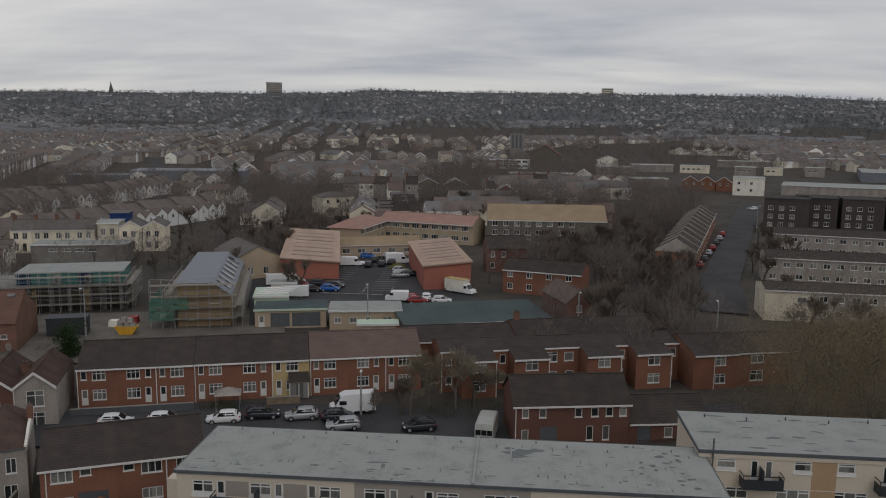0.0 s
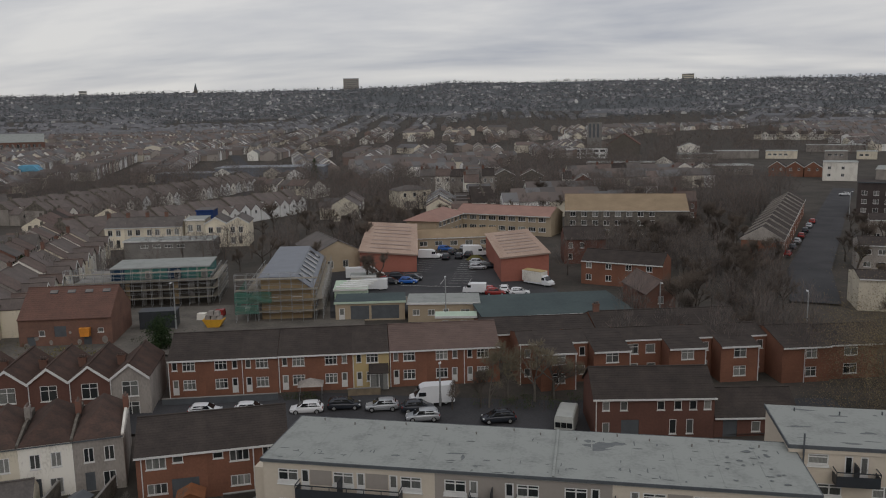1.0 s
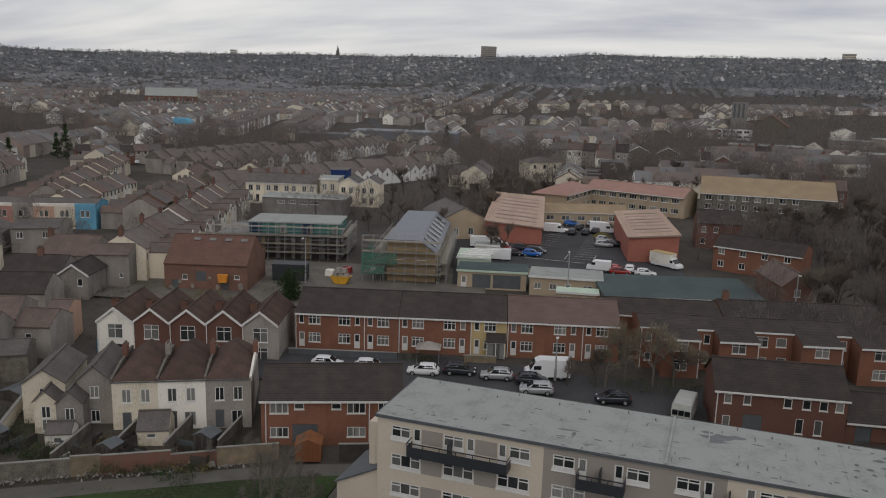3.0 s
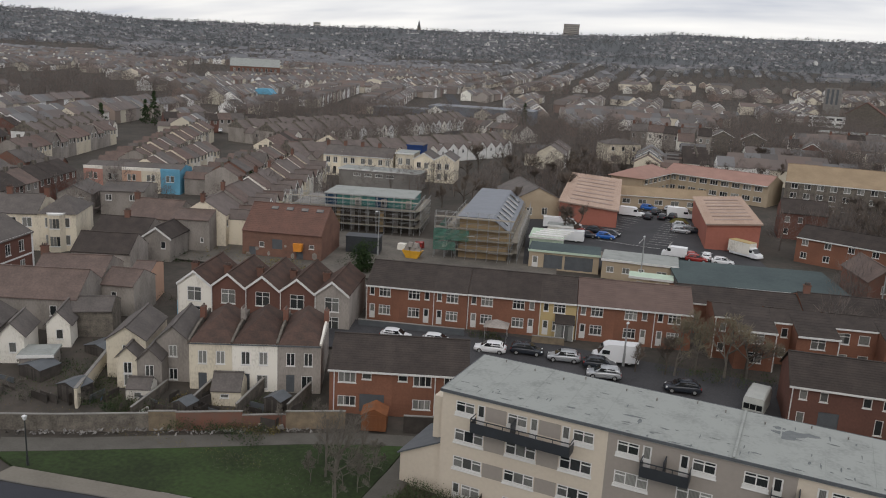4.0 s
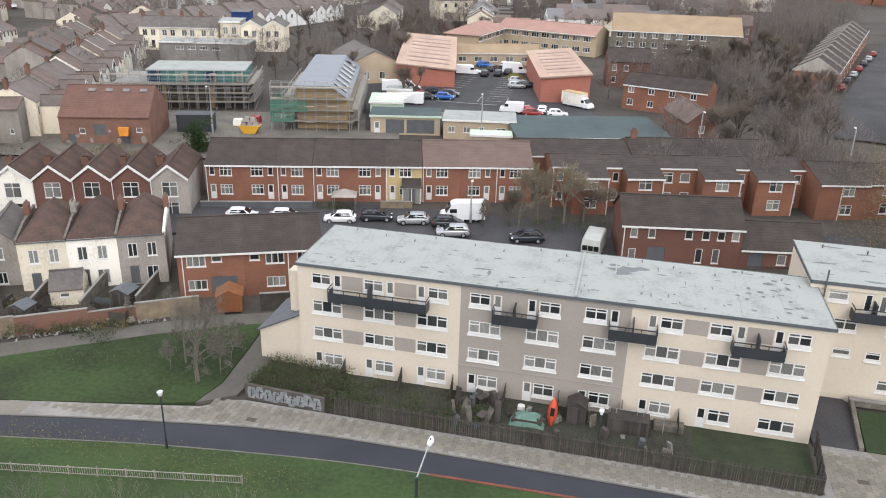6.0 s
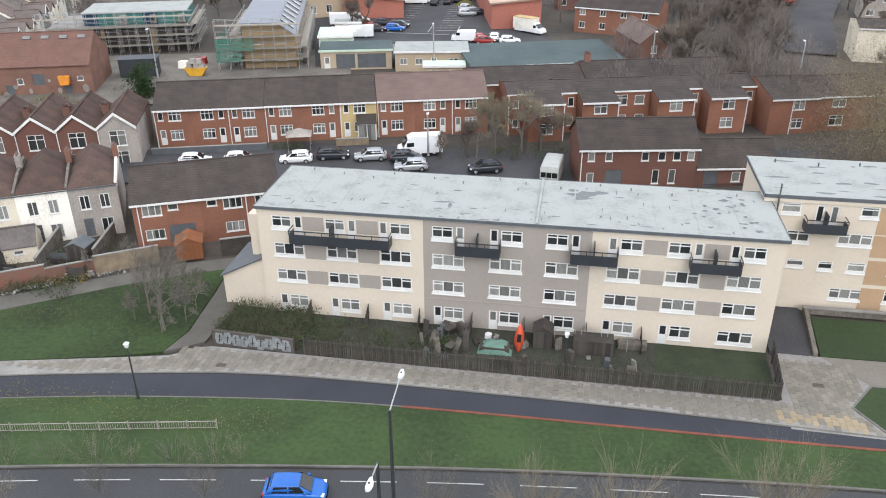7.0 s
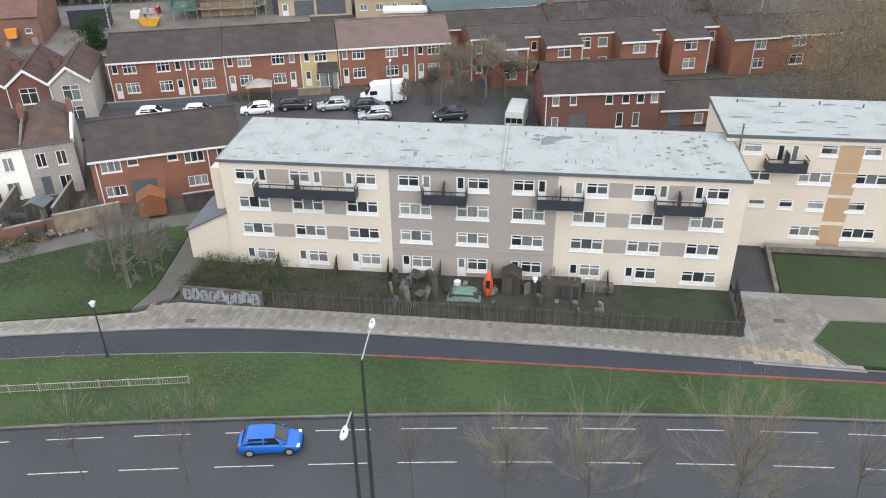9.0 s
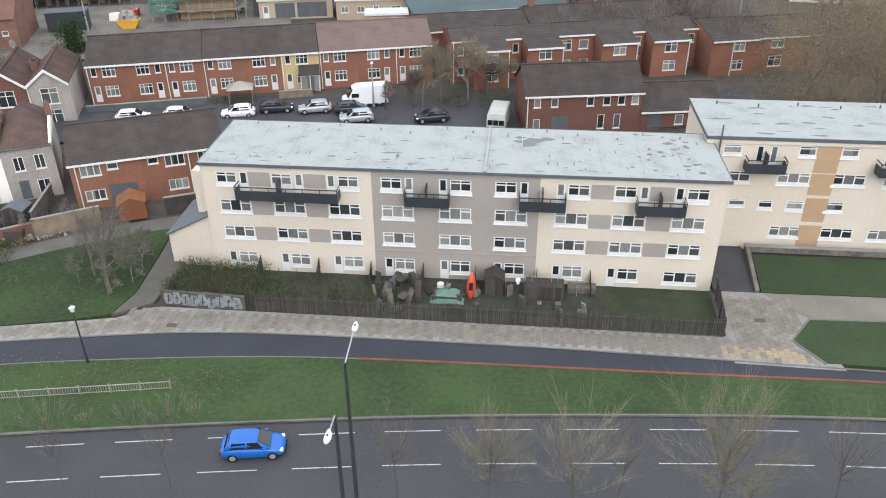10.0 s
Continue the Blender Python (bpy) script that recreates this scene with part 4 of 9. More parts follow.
# staggered brick terrace beyond: a long range with bays that step forward
SY = 15.6
sc_, ss_ = math.cos(radians(SY)), math.sin(radians(SY))
at = lambda u, v, z=2.1: pose(-6.0 + sc_ * u - ss_ * v, 99.2 + ss_ * u + sc_ * v, z, 0, 0, SY)
for u, w, hs in ((-2.4, 2.4, [W(0.8, 3.3, 0.8, 1.1, "w1"), W(0.8, 0.7, 0.8, 1.1, "w1")]), (4.65, 2.25, [W(1.1, 3.3, 0.8, 1.2, "w1"), W(1.1, 0.7, 0.8, 1.2, "w1")]), (11.8, 5.1, [W(0.5, 3.2, 1.5, 1.4, "w1t"), W(3.0, 3.3, 1.3, 1.2, "w1"), W(0.8, 0.6, 1.2, 1.3, "w1"), W(3.2, 0.6, 1.2, 1.3, "w1")]),
                 (21.9, 2.0, [W(0.8, 3.3, 0.8, 1.2, "w1"), W(0.7, 0.7, 0.8, 1.2, "w1")]), (29.1, 2.4, [W(1.1, 3.3, 0.9, 1.2, "w1"), W(0.8, 0.7, 0.8, 1.2, "w1")])):
    house(at(u, 3.0), w, 6.4, 5.3, 6.1, "brick", "tile", hs, "recessed link of a red brick terrace under a dark roof", group="terrace links", overhang=0.2, pipes=(0.25,), name="terrace_link")
for u, w in ((0.0, 4.65), (6.9, 4.9), (16.9, 5.0), (23.9, 5.2)):
    t = thing("terraced_house", "red brick terraced house stepping forward, dark catslide roof", "house", at(u, 0), "staggered terrace")
    hs = [W(w / 2 - 0.85, 3.1, 1.7, 1.35, "w2t"), W(w / 2 - 0.85, 0.6, 1.7, 1.35, "w2t")]
    s = Shape()
    wall_face(s, w, 4.75, hs, z0=-1.0)
    for x in (0, w):
        s.add(((x, 0, -1), (x, 9.4, -1), (x, 9.4, 4.8), (x, 6.2, 5.95), (x, 0, 4.75)), ((0, 1, 2, 3, 4),))
    part("wall", s, "brick", t)
    r = Shape()
    tiled_slope(r, 0, w, -0.3, 4.68, 6.2, 6.05, 9)
    tiled_slope(r, 0, w, 9.7, 4.7, 6.2, 6.05, 0)
    part("roof", r, "tile", t)
    part("fascia", Shape().box(0, w, -0.38, -0.3, 4.45, 4.68), "upvc", t)
    part("drainpipe", Shape().tube((w - 0.12, -0.08, -1), (w - 0.12, -0.08, 4.5), 0.07), "upvc", t)
    for u0, z, ww, hh, kind in hs:
        window(t, u0, z, ww, hh, lights=2, top="all")
house(at(31.5, -1.5), 6.5, 11, 4.75, 6.2, "brick", "tile", [W(3.2, 0.6, 1.5, 1.3, "w2t"), W(3.2, 3.1, 1.5, 1.3, "w2t")], "end house of the red brick terrace beside the trees", group="staggered terrace", courses=8, pipes=(3.0,))
house(at(38.0, -1.0), 9.0, 9, 4.75, 6.2, "brick", "tile", [W(2.2, 0.6, 1.9, 1.4, "w2t"), W(2.2, 3.1, 1.9, 1.4, "w2t")], "red brick house half hidden by trees", group="staggered terrace")
for u, w in ((-6.0, 16.5), (10.6, 22.0)):
    house(at(u, 12.0, 2.3), w, 9, 4.1, 5.7 if u > 0 else 5.3, "brick", "tile", [], "brick terrace with a dark tiled roof, seen over the front row", group="back terrace", courses=8, name="brick_terrace", chimney=((1.2, 4.5),) if u > 0 else None)

# the near brick pair beside the grass
house(pose(-43.0, 66.1, 0.0, 0, 0, 24), 6.6, 8.2, 4.95, 7.3, "brick", "tile", [W(0.9, 3.3, 1.9, 1.15, "w3"), W(3.4, 3.75, 1.0, 0.65, "w1"), W(0.9, 0.7, 1.9, 1.1, "w3"), W(3.2, 0.1, 2.6, 2.0, "dark")], "red brick house with brown tiled roof facing the grass", group="brick houses by the grass", courses=16, pipes=(0.5,), name="terraced_house", left_over=0.15)
house(pose(-43.0 + 6.6 * 0.9135, 66.1 + 6.6 * 0.4067, 0.0, 0, 0, 24), 8.0, 8.2, 4.95, 7.3, "brick", "tile", [W(0.6, 3.75, 1.0, 0.65, "w1"), W(2.2, 3.3, 1.9, 1.15, "w3"), W(2.2, 0.7, 1.9, 1.1, "w3"), W(5.4, 3.3, 1.7, 1.15, "w3"), W(5.4, 0.7, 1.7, 1.1, "w3")], "red brick house with brown tiled roof facing the grass", group="brick houses by the grass", courses=16, pipes=(4.5,))

# the brick house beyond the flat roof
house(pose(0.7, 86.5, 0.9, 0, 0, 10.5), 13.4, 7.0, 4.95, 7.3, "brown_brick", "tile", [W(0.9, 3.3, 0.8, 1.05, "w1"), W(2.9, 3.3, 0.8, 1.05, "w1"), W(7.0, 3.3, 0.85, 1.05, "w1"), W(8.9, 3.3, 0.85, 1.05, "w1"), W(10.6, 3.3, 0.85, 1.05, "w1"), W(12.2, 3.3, 0.85, 1.05, "w1"),
      W(0.9, 0.6, 0.8, 1.3, "w1"), W(3.0, 0.4, 2.0, 1.8, "dark"), W(8.4, 0.5, 0.8, 1.7, "w1"), W(10.3, 0.5, 0.8, 1.7, "w1")], "brown brick house with a dark tiled roof and white windows", courses=14, pipes=(0.2,), name="brick_house", left_over=0.2, right_over=0.2)
house(pose(13.9, 89.0, 0.9, 0, 0, 10.5), 9.5, 6.0, 2.6, 4.8, "brown_brick", "tile", [W(1.0, 0.0, 1.6, 2.1, "dark"), W(4.2, 0.6, 1.0, 1.2, "w1"), W(6.6, 0.6, 1.2, 1.2, "w1")], "low brown brick extension with a tiled roof", courses=10, name="brick_extension")

# rear of the old stuccoed terrace
a, (ux, uy) = 28.6, (math.cos(radians(28.6)), math.sin(radians(28.6)))
old = lambda u, v, z=0.3: pose(-58.6 + ux * u - uy * v, 61.9 + uy * u + ux * v, z, 0, 0, a)
for u, w, wall, roof, label in ((0.3, 4.6, "stucco_cream", "tile_grey", "stained cream rear of an old terraced house, tiled roof"), (4.9, 4.85, "stucco_white", "tile_red", "white stuccoed rear of an old terraced house, tiled roof"), (9.75, 4.7, "stucco_grey", "tile_red", "grey rendered rear of an old terraced house, tiled roof")):
    hs = [W(0.95, 3.05, 0.95, 1.5, "w2"), W(2.85, 3.05, 0.95, 1.5, "w2"), W(2.6, 0.3, 1.2, 1.6, "w2"), W(0.95, 0.0, 0.9, 2.0, "dark")]
    t = house(old(u, 0), w, 10.0, 5.5, 7.15, wall, "tile_old", hs, label, group="old stuccoed terrace", fascia=False, overhang=0.1, hip="y")
    part("gutter", Shape().box(0, w, -0.2, -0.1, 5.32, 5.42), "lead", t)
for k, u in enumerate((0.3, 4.9, 9.75, 14.45)):
    t = thing("parapet_wall", "mossy party wall rising between two roofs", "wall", old(u - 0.17, 0))
    part("masonry", Shape().profile_x([(0.0, 5.2), (0.0, 5.68), (4.6, 6.15), (10.0, 6.15), (10.0, 5.2)], 0.0, 0.26), "stucco_white" if k == 3 else "stone", t)
    st = part("chimney", Shape().box(-0.14, 0.4, 6.4, 7.4, 6.0, 7.35), "old_brick" if k != 1 else "stucco_grey", t)
    for q in range(3):
        part("chimney_pot", Shape().tube((0.13, 6.55 + 0.35 * q, 7.35), (0.13, 6.55 + 0.35 * q, 7.6), 0.13, 0.1, 8), "tile_red", st)
for u, v, w, d, e, r, wall, z in ((-9.0, 1.6, 4.3, 8.0, 4.9, 6.4, "stucco_cream", 0.4), (-3.6, 1.4, 3.6, 8.0, 5.2, 6.8, "stucco_grey", 0.3), (-7.2, -0.6, 2.3, 3.0, 3.9, 5.0, "stucco_cream", 0.3), (-5.0, -0.8, 2.6, 3.4, 3.7, 5.0, "stucco_grey", 0.3)):
    house(old(u, v, z), w, d, e, r, wall, "tile_grey", [W(w / 2 - 0.45, e - 2.0, 0.9, 1.3, "w2"), W(w / 2 - 0.45, 0.5, 0.9, 1.3, "w2")], ("cream" if "cream" in wall else "white" if "white" in wall else "grey") + " stuccoed rear wing of an old house with slate roof", along="y", fascia=False, name="rear_wing", overhang=0.1)
house(old(3.3, -3.4, 0.2), 3.2, 3.3, 1.7, 3.0, "stucco_cream", "tile_grey", [W(1.0, 0.7, 0.9, 0.45, "w1")], "small cream rendered outhouse with a mossy tiled roof", fascia=False, name="outhouse", category="shed", overhang=0.2)
house(old(-5.4, -3.4, 0.1), 2.6, 2.2, 1.7, 2.5, "stucco_white", "tile_grey", [W(0.8, 0.6, 0.8, 0.6, "w1")], "small white outhouse with a slate roof", fascia=False, name="outhouse", category="shed", overhang=0.15)

# gabled terrace with white barge boards
a, (ux, uy) = 19.5, (math.cos(radians(19.5)), math.sin(radians(19.5)))
for n, wall in enumerate(("stucco_white", "brown_brick", "brown_brick", "brown_brick", "stucco_grey")):
    house(pose(-73.8 + ux * 4.62 * n, 76.6 + uy * 4.62 * n, 1.4, 0, 0, a), 4.62, 10.0, 5.2, 7.0, wall, "tile_old", [W(1.35, 2.8, 1.9, 1.9, "w2t"), W(1.35, 0.4, 1.9, 1.7, "w2t")],
          "gabled terraced house with white barge boards, " + {"stucco_white": "white render", "brown_brick": "brown brick", "stucco_grey": "grey render"}[wall], along="y", group="gabled terrace", chimney=((0.2, 5.5),), overhang=0.02, pipes=(0.1,))

# old hall with a brick front and a red roof
house(pose(-87.0, 105.8, 2.5, 0, 0, 17), 14.0, 11.0, 4.6, 8.4, "hall_brick", "tile_hall", [W(3.0, 1.7, 0.9, 0.9, "w1"), W(5.3, 1.5, 1.8, 1.7, "dark"), W(9.6, 2.0, 0.9, 0.7, "w1"), W(11.8, 2.0, 0.9, 0.7, "w1"), W(1.2, 0, 1.2, 1.6, "dark"), W(9.6, 0.0, 1.2, 1.3, "dark")], "old red brick hall with a red tiled roof and worn walls", courses=16, fascia=False, name="old_hall", category="hall")

hall = pose(-87.0, 105.8, 2.5, 0, 0, 17)
for k in range(4):
    t = thing("rooflight", "grey wired-glass rooflight in the red roof", "rooflight", hall @ pose(3.6 + 2.7 * k, 4.2, 7.53, 34.6, 0, 0), "hall rooflights")
    part("frame", Shape().box(0, 1.2, 0, 0.7, 0, 0.09), "lead", t)
    part("pane", Shape().box(0.08, 1.12, 0.08, 0.62, 0.09, 0.11), "concrete", t)
rng = random.Random(66)
for k, (u, z, w, h) in enumerate(((0.5, -0.6, 1.1, 1.3), (2.2, 1.0, 0.8, 0.7), (4.4, 0.2, 0.6, 0.9), (7.4, 1.9, 0.5, 0.5), (8.6, 0.0, 0.7, 1.1), (12.3, 0.1, 1.0, 1.4))):
    t = thing("render_patch", "flaking pale render patch on the brick wall", "wall patch", hall @ pose(u, -0.005, z), "render patches")
    part("patch", Shape().prism([(w * (0.5 + 0.5 * math.cos(a) * rng.uniform(0.7, 1)), 0.0, h * (0.5 + 0.5 * math.sin(a) * rng.uniform(0.7, 1))) for a in (math.tau * i / 10 for i in range(10))], [(w * 0.5 + w * 0.45 * math.cos(a), -0.012, h * 0.5 + h * 0.45 * math.sin(a)) for a in (math.tau * i / 10 for i in range(10))]), "stucco_grey", t)

# ---- depot: two red sheds, offices, yard ----
def shed(m, w, d, fl, fr, bl, br, label):
    """A clad shed whose roof falls to one side; heights at its four corners."""
    t = thing("industrial_shed", label, "shed", m, "red sheds")
    part("wall", Shape().prism([(0, 0, -1), (w, 0, -1), (w, d, -1), (0, d, -1)], [(0, 0, fl), (w, 0, fr), (w, d, br), (0, d, bl)]), "shed_wall", t)
    top = lambda u, v: (fl + (fr - fl) * u / w) * (1 - v / d) + (bl + (br - bl) * u / w) * v / d
    n = round(d / 1.0)
    edge = [(-0.4, 0.0), (-0.4, 0.15)]
    for i in range(n):
        v = -0.4 + (d + 0.7) * (i + 0.35) / n
        edge += [(v, 0.15), (v + 0.06, 0.23), (v + 0.19, 0.23), (v + 0.25, 0.15)]
    edge += [(d + 0.3, 0.15), (d + 0.3, 0.0)]
    part("roof", Shape().prism([(-0.3, v, top(-0.3, v) + z) for v, z in edge], [(w + 0.3, v, top(w + 0.3, v) + z) for v, z in edge]), "shed_roof", t)
    for i in range(7):
        v = d * (0.1 + 0.12 * i)
        a, b = w * 0.16, w * 0.9
        low = [(a, v), (b, v), (b, v + 1.1), (a, v + 1.1)]
        part("rooflight", Shape().prism([(p, q, top(p, q) + 0.2) for p, q in low], [(p, q, top(p, q) + 0.28) for p, q in low]), "rooflight", t)
    part("gutter", Shape().prism([(-0.3, -0.5, fl - 0.12), (w + 0.3, -0.5, fr - 0.12), (w + 0.3, -0.4, fr - 0.12), (-0.3, -0.4, fl - 0.12)], [(-0.3, -0.5, fl + 0.2), (w + 0.3, -0.5, fr + 0.2), (w + 0.3, -0.4, fr + 0.2), (-0.3, -0.4, fl + 0.2)]), "rooflight", t)
    return t


shed(pose(-50.3, 168.0, 3.0, 0, 0, 12.5), 12.6, 40, 5.0, 3.9, 6.4, 5.6, "red-clad industrial shed with a pink profiled roof")
shed(pose(-18.2, 162.3, 3.0, 0, 0, 13.3), 10.0, 31, 5.0, 5.9, 5.7, 6.6, "red-clad industrial shed with a weathered pink roof")

# ---- ground round the flats ----
def plate(name, loop, z1, mat, label, category, z0=-0.4):
    return tagged(part(name, Shape().slab(loop, z0, z1), mat), label, category, kind="structure")


strip("median", lambda x: kerb(x) - 12.6, lambda x: kerb(x) - 7.9, -0.4, 0.0, "grass", "grass median with saplings between the carriageways", "grass", -90, 90)
strip("median_kerb", lambda x: kerb(x) - 7.9, lambda x: kerb(x) - 7.75, -0.4, 0.01, "kerb", "concrete kerb of the median", "kerb", -90, 90)
strip("near_verge", lambda x: kerb(x) - 60.0, lambda x: kerb(x) - 24.0, -0.4, 0.0, "grass", "grass below the tower", "grass", -90, 90, 4.0)
far = lambda x: smooth(CYCLE_FAR, x) + 0.14
strip("footway_base", lambda x: far(x) - 0.05, lambda x: table([(-46, 45.3), (-40.9, 46.4), (-35.7, 47.55), (-30.7, 48.7), (-28.6, 50.45), (16.3, 50.45)], x), -0.4, -0.012, "concrete", "grey mortar bed under the paved footway", "pavement", -46, 16.3, 1.0)
plate("footway_base", [(16.3, 47.2), (24, 47.0), (23.4, 50.3), (23.4, 56.7), (17.0, 56.7), (16.3, 50.45)], -0.012, "concrete", "grey mortar bed under the paved footway", "pavement")
left_foot = Shape()
for k in range(8):
    a, b = -60 + 2 * k, -58 + 2 * k
    fa, fb = table([(-60, 42.0), (-40.9, 46.4), (-35.7, 47.55), (-30.0, 48.9)], a), table([(-60, 42.0), (-40.9, 46.4), (-35.7, 47.55), (-30.0, 48.9)], b)
    left_foot.prism([(a, far(a), -0.4), (b, far(b), -0.4), (b, fb, -0.4), (a, fa, -0.4)], [(a, far(a), 0.0), (b, far(b), 0.0), (b, fb, 0.0), (a, fa, 0.0)])
tagged(part("footway", left_foot, "paving"), "sandy paved footway beside the cycle path", "pavement", kind="structure")
UP = [(-65.6, 45.0), (-60.3, 48.0), (-52.7, 53.3), (-42.4, 60.2), (-37.2, 63.4), (-31.0, 66.2)]
up_low = [(-63.6, 42.9), (-58.5, 46.2), (-50.9, 51.4), (-41.2, 58.2), (-35.5, 61.6), (-29.4, 64.4)]
lane = Shape()
for (a, b), (c, d) in zip(zip(UP, up_low), zip(UP[1:], up_low[1:])):
    lane.prism([(*a, -0.4), (*b, -0.4), (*d, -0.4), (*c, -0.4)], [(*a, 0.03), (*b, 0.03), (*d, 0.03), (*c, 0.03)])
tagged(part("footpath", lane, "old_paving"), "pale paved footpath behind the garden walls", "path", kind="structure")
plate("footpath", [(-31.6, 49.0), (-28.9, 50.9), (-28.6, 55.5), (-28.9, 61.0), (-29.4, 64.4), (-32.0, 63.6), (-31.4, 58.5), (-30.9, 52.2)], 0.028, "old_paving", "paved path running up beside the flats", "path")
plate("lawn", [(-60, 42.0), (-40.9, 46.5), (-35.7, 47.7), (-31.7, 49.0), (-31.0, 52.2), (-31.5, 58.5), (-32.1, 63.4), (-35.5, 61.55), (-41.2, 58.15), (-50.9, 51.35), (-58.5, 46.15), (-63.6, 42.8)], 0.02, "rough_grass", "rough grass plot crossed by paths", "grass")
plate("lawn", [(20.4, 56.7), (45, 57.2), (45, 63.0), (21.0, 62.7)], 0.05, "lawn", "mown lawn below the second block of flats", "grass")
plate("lawn", [(21.2, 50.3), (22.8, 47.75), (45, 47.2), (45, 53.8), (23.2, 53.1)], 0.03, "lawn", "mown lawn with a pointed corner at the paving", "grass")
plate("lawn_edging", [(21.0, 50.3), (22.7, 47.55), (22.8, 47.75), (21.2, 50.3), (23.2, 53.1), (45, 53.8), (45, 53.95), (23.1, 53.28)], 0.045, "kerb", "pale stone edging round the lawn", "kerb")
plate("paving", [(23.2, 53.3), (45, 54.0), (45, 57.1), (20.4, 56.65)], 0.0, "paving", "paved forecourt beside the lawns", "pavement")
plate("ramp", [(16.6, 56.7), (20.2, 56.7), (20.9, 63.0), (20.2, 64.2), (16.6, 64.2)], 0.02, "old_asphalt", "dark asphalt ramp between the blocks", "path")
plate("garden_ground", [(-28.0, 50.95), (16.2, 50.5), (16.3, 56.9), (-31.0 + 3.2, 57.2)], -0.2, "garden_mud", "muddy garden soil behind the fence", "ground", -0.5)
plate("garden_lawn", [(7.4, 50.7), (16.1, 50.6), (16.2, 56.8), (7.6, 56.8)], -0.17, "scrub", "small garden lawn against the flats", "grass", -0.4)
wall_b = thing("garden_wall", "low rubble stone wall in front of the second block", "wall", pose(20.5, 63.3, 0), kind="structure")
part("masonry", Shape().box(0, 26, 0, 0.35, 0, 0.55), "stone", wall_b)
part("coping", Shape().box(-0.05, 26, -0.05, 0.4, 0.55, 0.65), "concrete", wall_b)
part("side_wall", Shape().prism([(0, 0.35, 0), (0.35, 0.35, 0), (-0.3, -6.6, 0), (-0.65, -6.6, 0)], [(0, 0.35, 0.6), (0.35, 0.35, 0.6), (-0.3, -6.6, 0.3), (-0.65, -6.6, 0.3)]), "stone", wall_b)

# paving slabs one by one
slab_mesh = Shape().prism([(0, 0, -0.03), (0.445, 0, -0.03), (0.445, 0.6, -0.03), (0, 0.6, -0.03)], [(0.014, 0.014, 0.012), (0.431, 0.014, 0.012), (0.431, 0.586, 0.012), (0.014, 0.586, 0.012)]).mesh("paving_slab")
slab_mesh.materials.append(M["paving"])
gold_mesh = slab_mesh.copy()
gold_mesh.materials.clear()
gold_mesh.materials.append(M["tactile"])
footway = thing("footway", "sandy concrete paving slabs with dark joints", "pavement", pose(0, 0, 0), kind="structure")
rest, rest_gold, made = Shape(), Shape(), 0
rng = random.Random(5)
for i in range(150):
    for j in range(-1, 16):
        x, y = -44.0 + 0.455 * i, 45.9 + 0.61 * j + (0.305 if i % 2 else 0)
        front = table([(-60, 42.0), (-40.9, 46.4), (-35.7, 47.55), (-30.7, 48.7)], x)
        if y < far(x) - 0.02 or y < far(x + 0.45) - 0.02 or y + 0.6 > 56.7 or x < -30.7 and y + 0.6 > front:
            continue
        if x > -30.7 and y + 0.6 > 50.4 and x < 16.4 + (0.3 if y < 56 else 1.2):
            continue
        if x > 20.5 and x + 0.45 > 21.0 + abs(y + 0.3 - 50.3) * (0.62 if y < 50.3 else 0.72) and y < 53.2 or x > 22.3:
            continue
        gold = 15.6 < x < 21.5 and y < 48.8 and (i * 7 + j * 3) % 11 > 1
        if 2 < x < 16 and made < 290 or gold and made < 300:
            made += 1
            part("paving_slab", gold_mesh if gold else slab_mesh, "paving", footway, m=pose(x, y, rng.uniform(-0.004, 0.004)))
        else:
            dz = rng.uniform(-0.004, 0.004)
            (rest_gold if gold else rest).add([(x + v.co.x, y + v.co.y, v.co.z + dz) for v in slab_mesh.vertices], [tuple(p.vertices) for p in slab_mesh.polygons])
tagged(part("paving_slabs", rest, "slab_rest", footway), kind="stuff")
if rest_gold.v:
    tagged(part("tactile_slabs", rest_gold, "tactile", footway), kind="stuff")

# ---- fence, graffiti wall and railings ----
def picket_fence(x0, y0, x1, y1, z, h, label, mat="wood_dark", gap=0.17):
    L = math.hypot(x1 - x0, y1 - y0)
    t = thing("picket_fence", label, "fence", pose(x0, y0, z, 0, 0, math.degrees(math.atan2(y1 - y0, x1 - x0))))
    post = Shape().box(0, 0.1, 0.03, 0.13, 0, h - 0.05).mesh("post")
    slat = Shape().prism([(0, 0, 0.04), (0.1, 0, 0.04), (0.1, 0.022, 0.04), (0, 0.022, 0.04)], [(0.02, 0, h), (0.08, 0, h), (0.08, 0.022, h), (0.02, 0.022, h)]).mesh("slat")
    rail = Shape().box(0, L, 0.022, 0.07, 0.25, 0.33).mesh("rail")
    rail2 = Shape().box(0, L, 0.022, 0.07, h - 0.3, h - 0.22).mesh("rail")
    r = random.Random(round(x0 * 10))
    for k in range(int(L / 2.4) + 1):
        part("post", post, mat, t, m=pose(min(L - 0.1, 2.4 * k), 0, 0))
    for k in range(int(L / gap)):
        if r.random() > 0.02:
            part("slat", slat, mat, t, m=pose(gap * k, 0, r.uniform(-0.04, 0.02), 0, r.uniform(-1.5, 1.5), 0))
    part("rail", rail, mat, t)
    part("rail", rail2, mat, t)
    return t


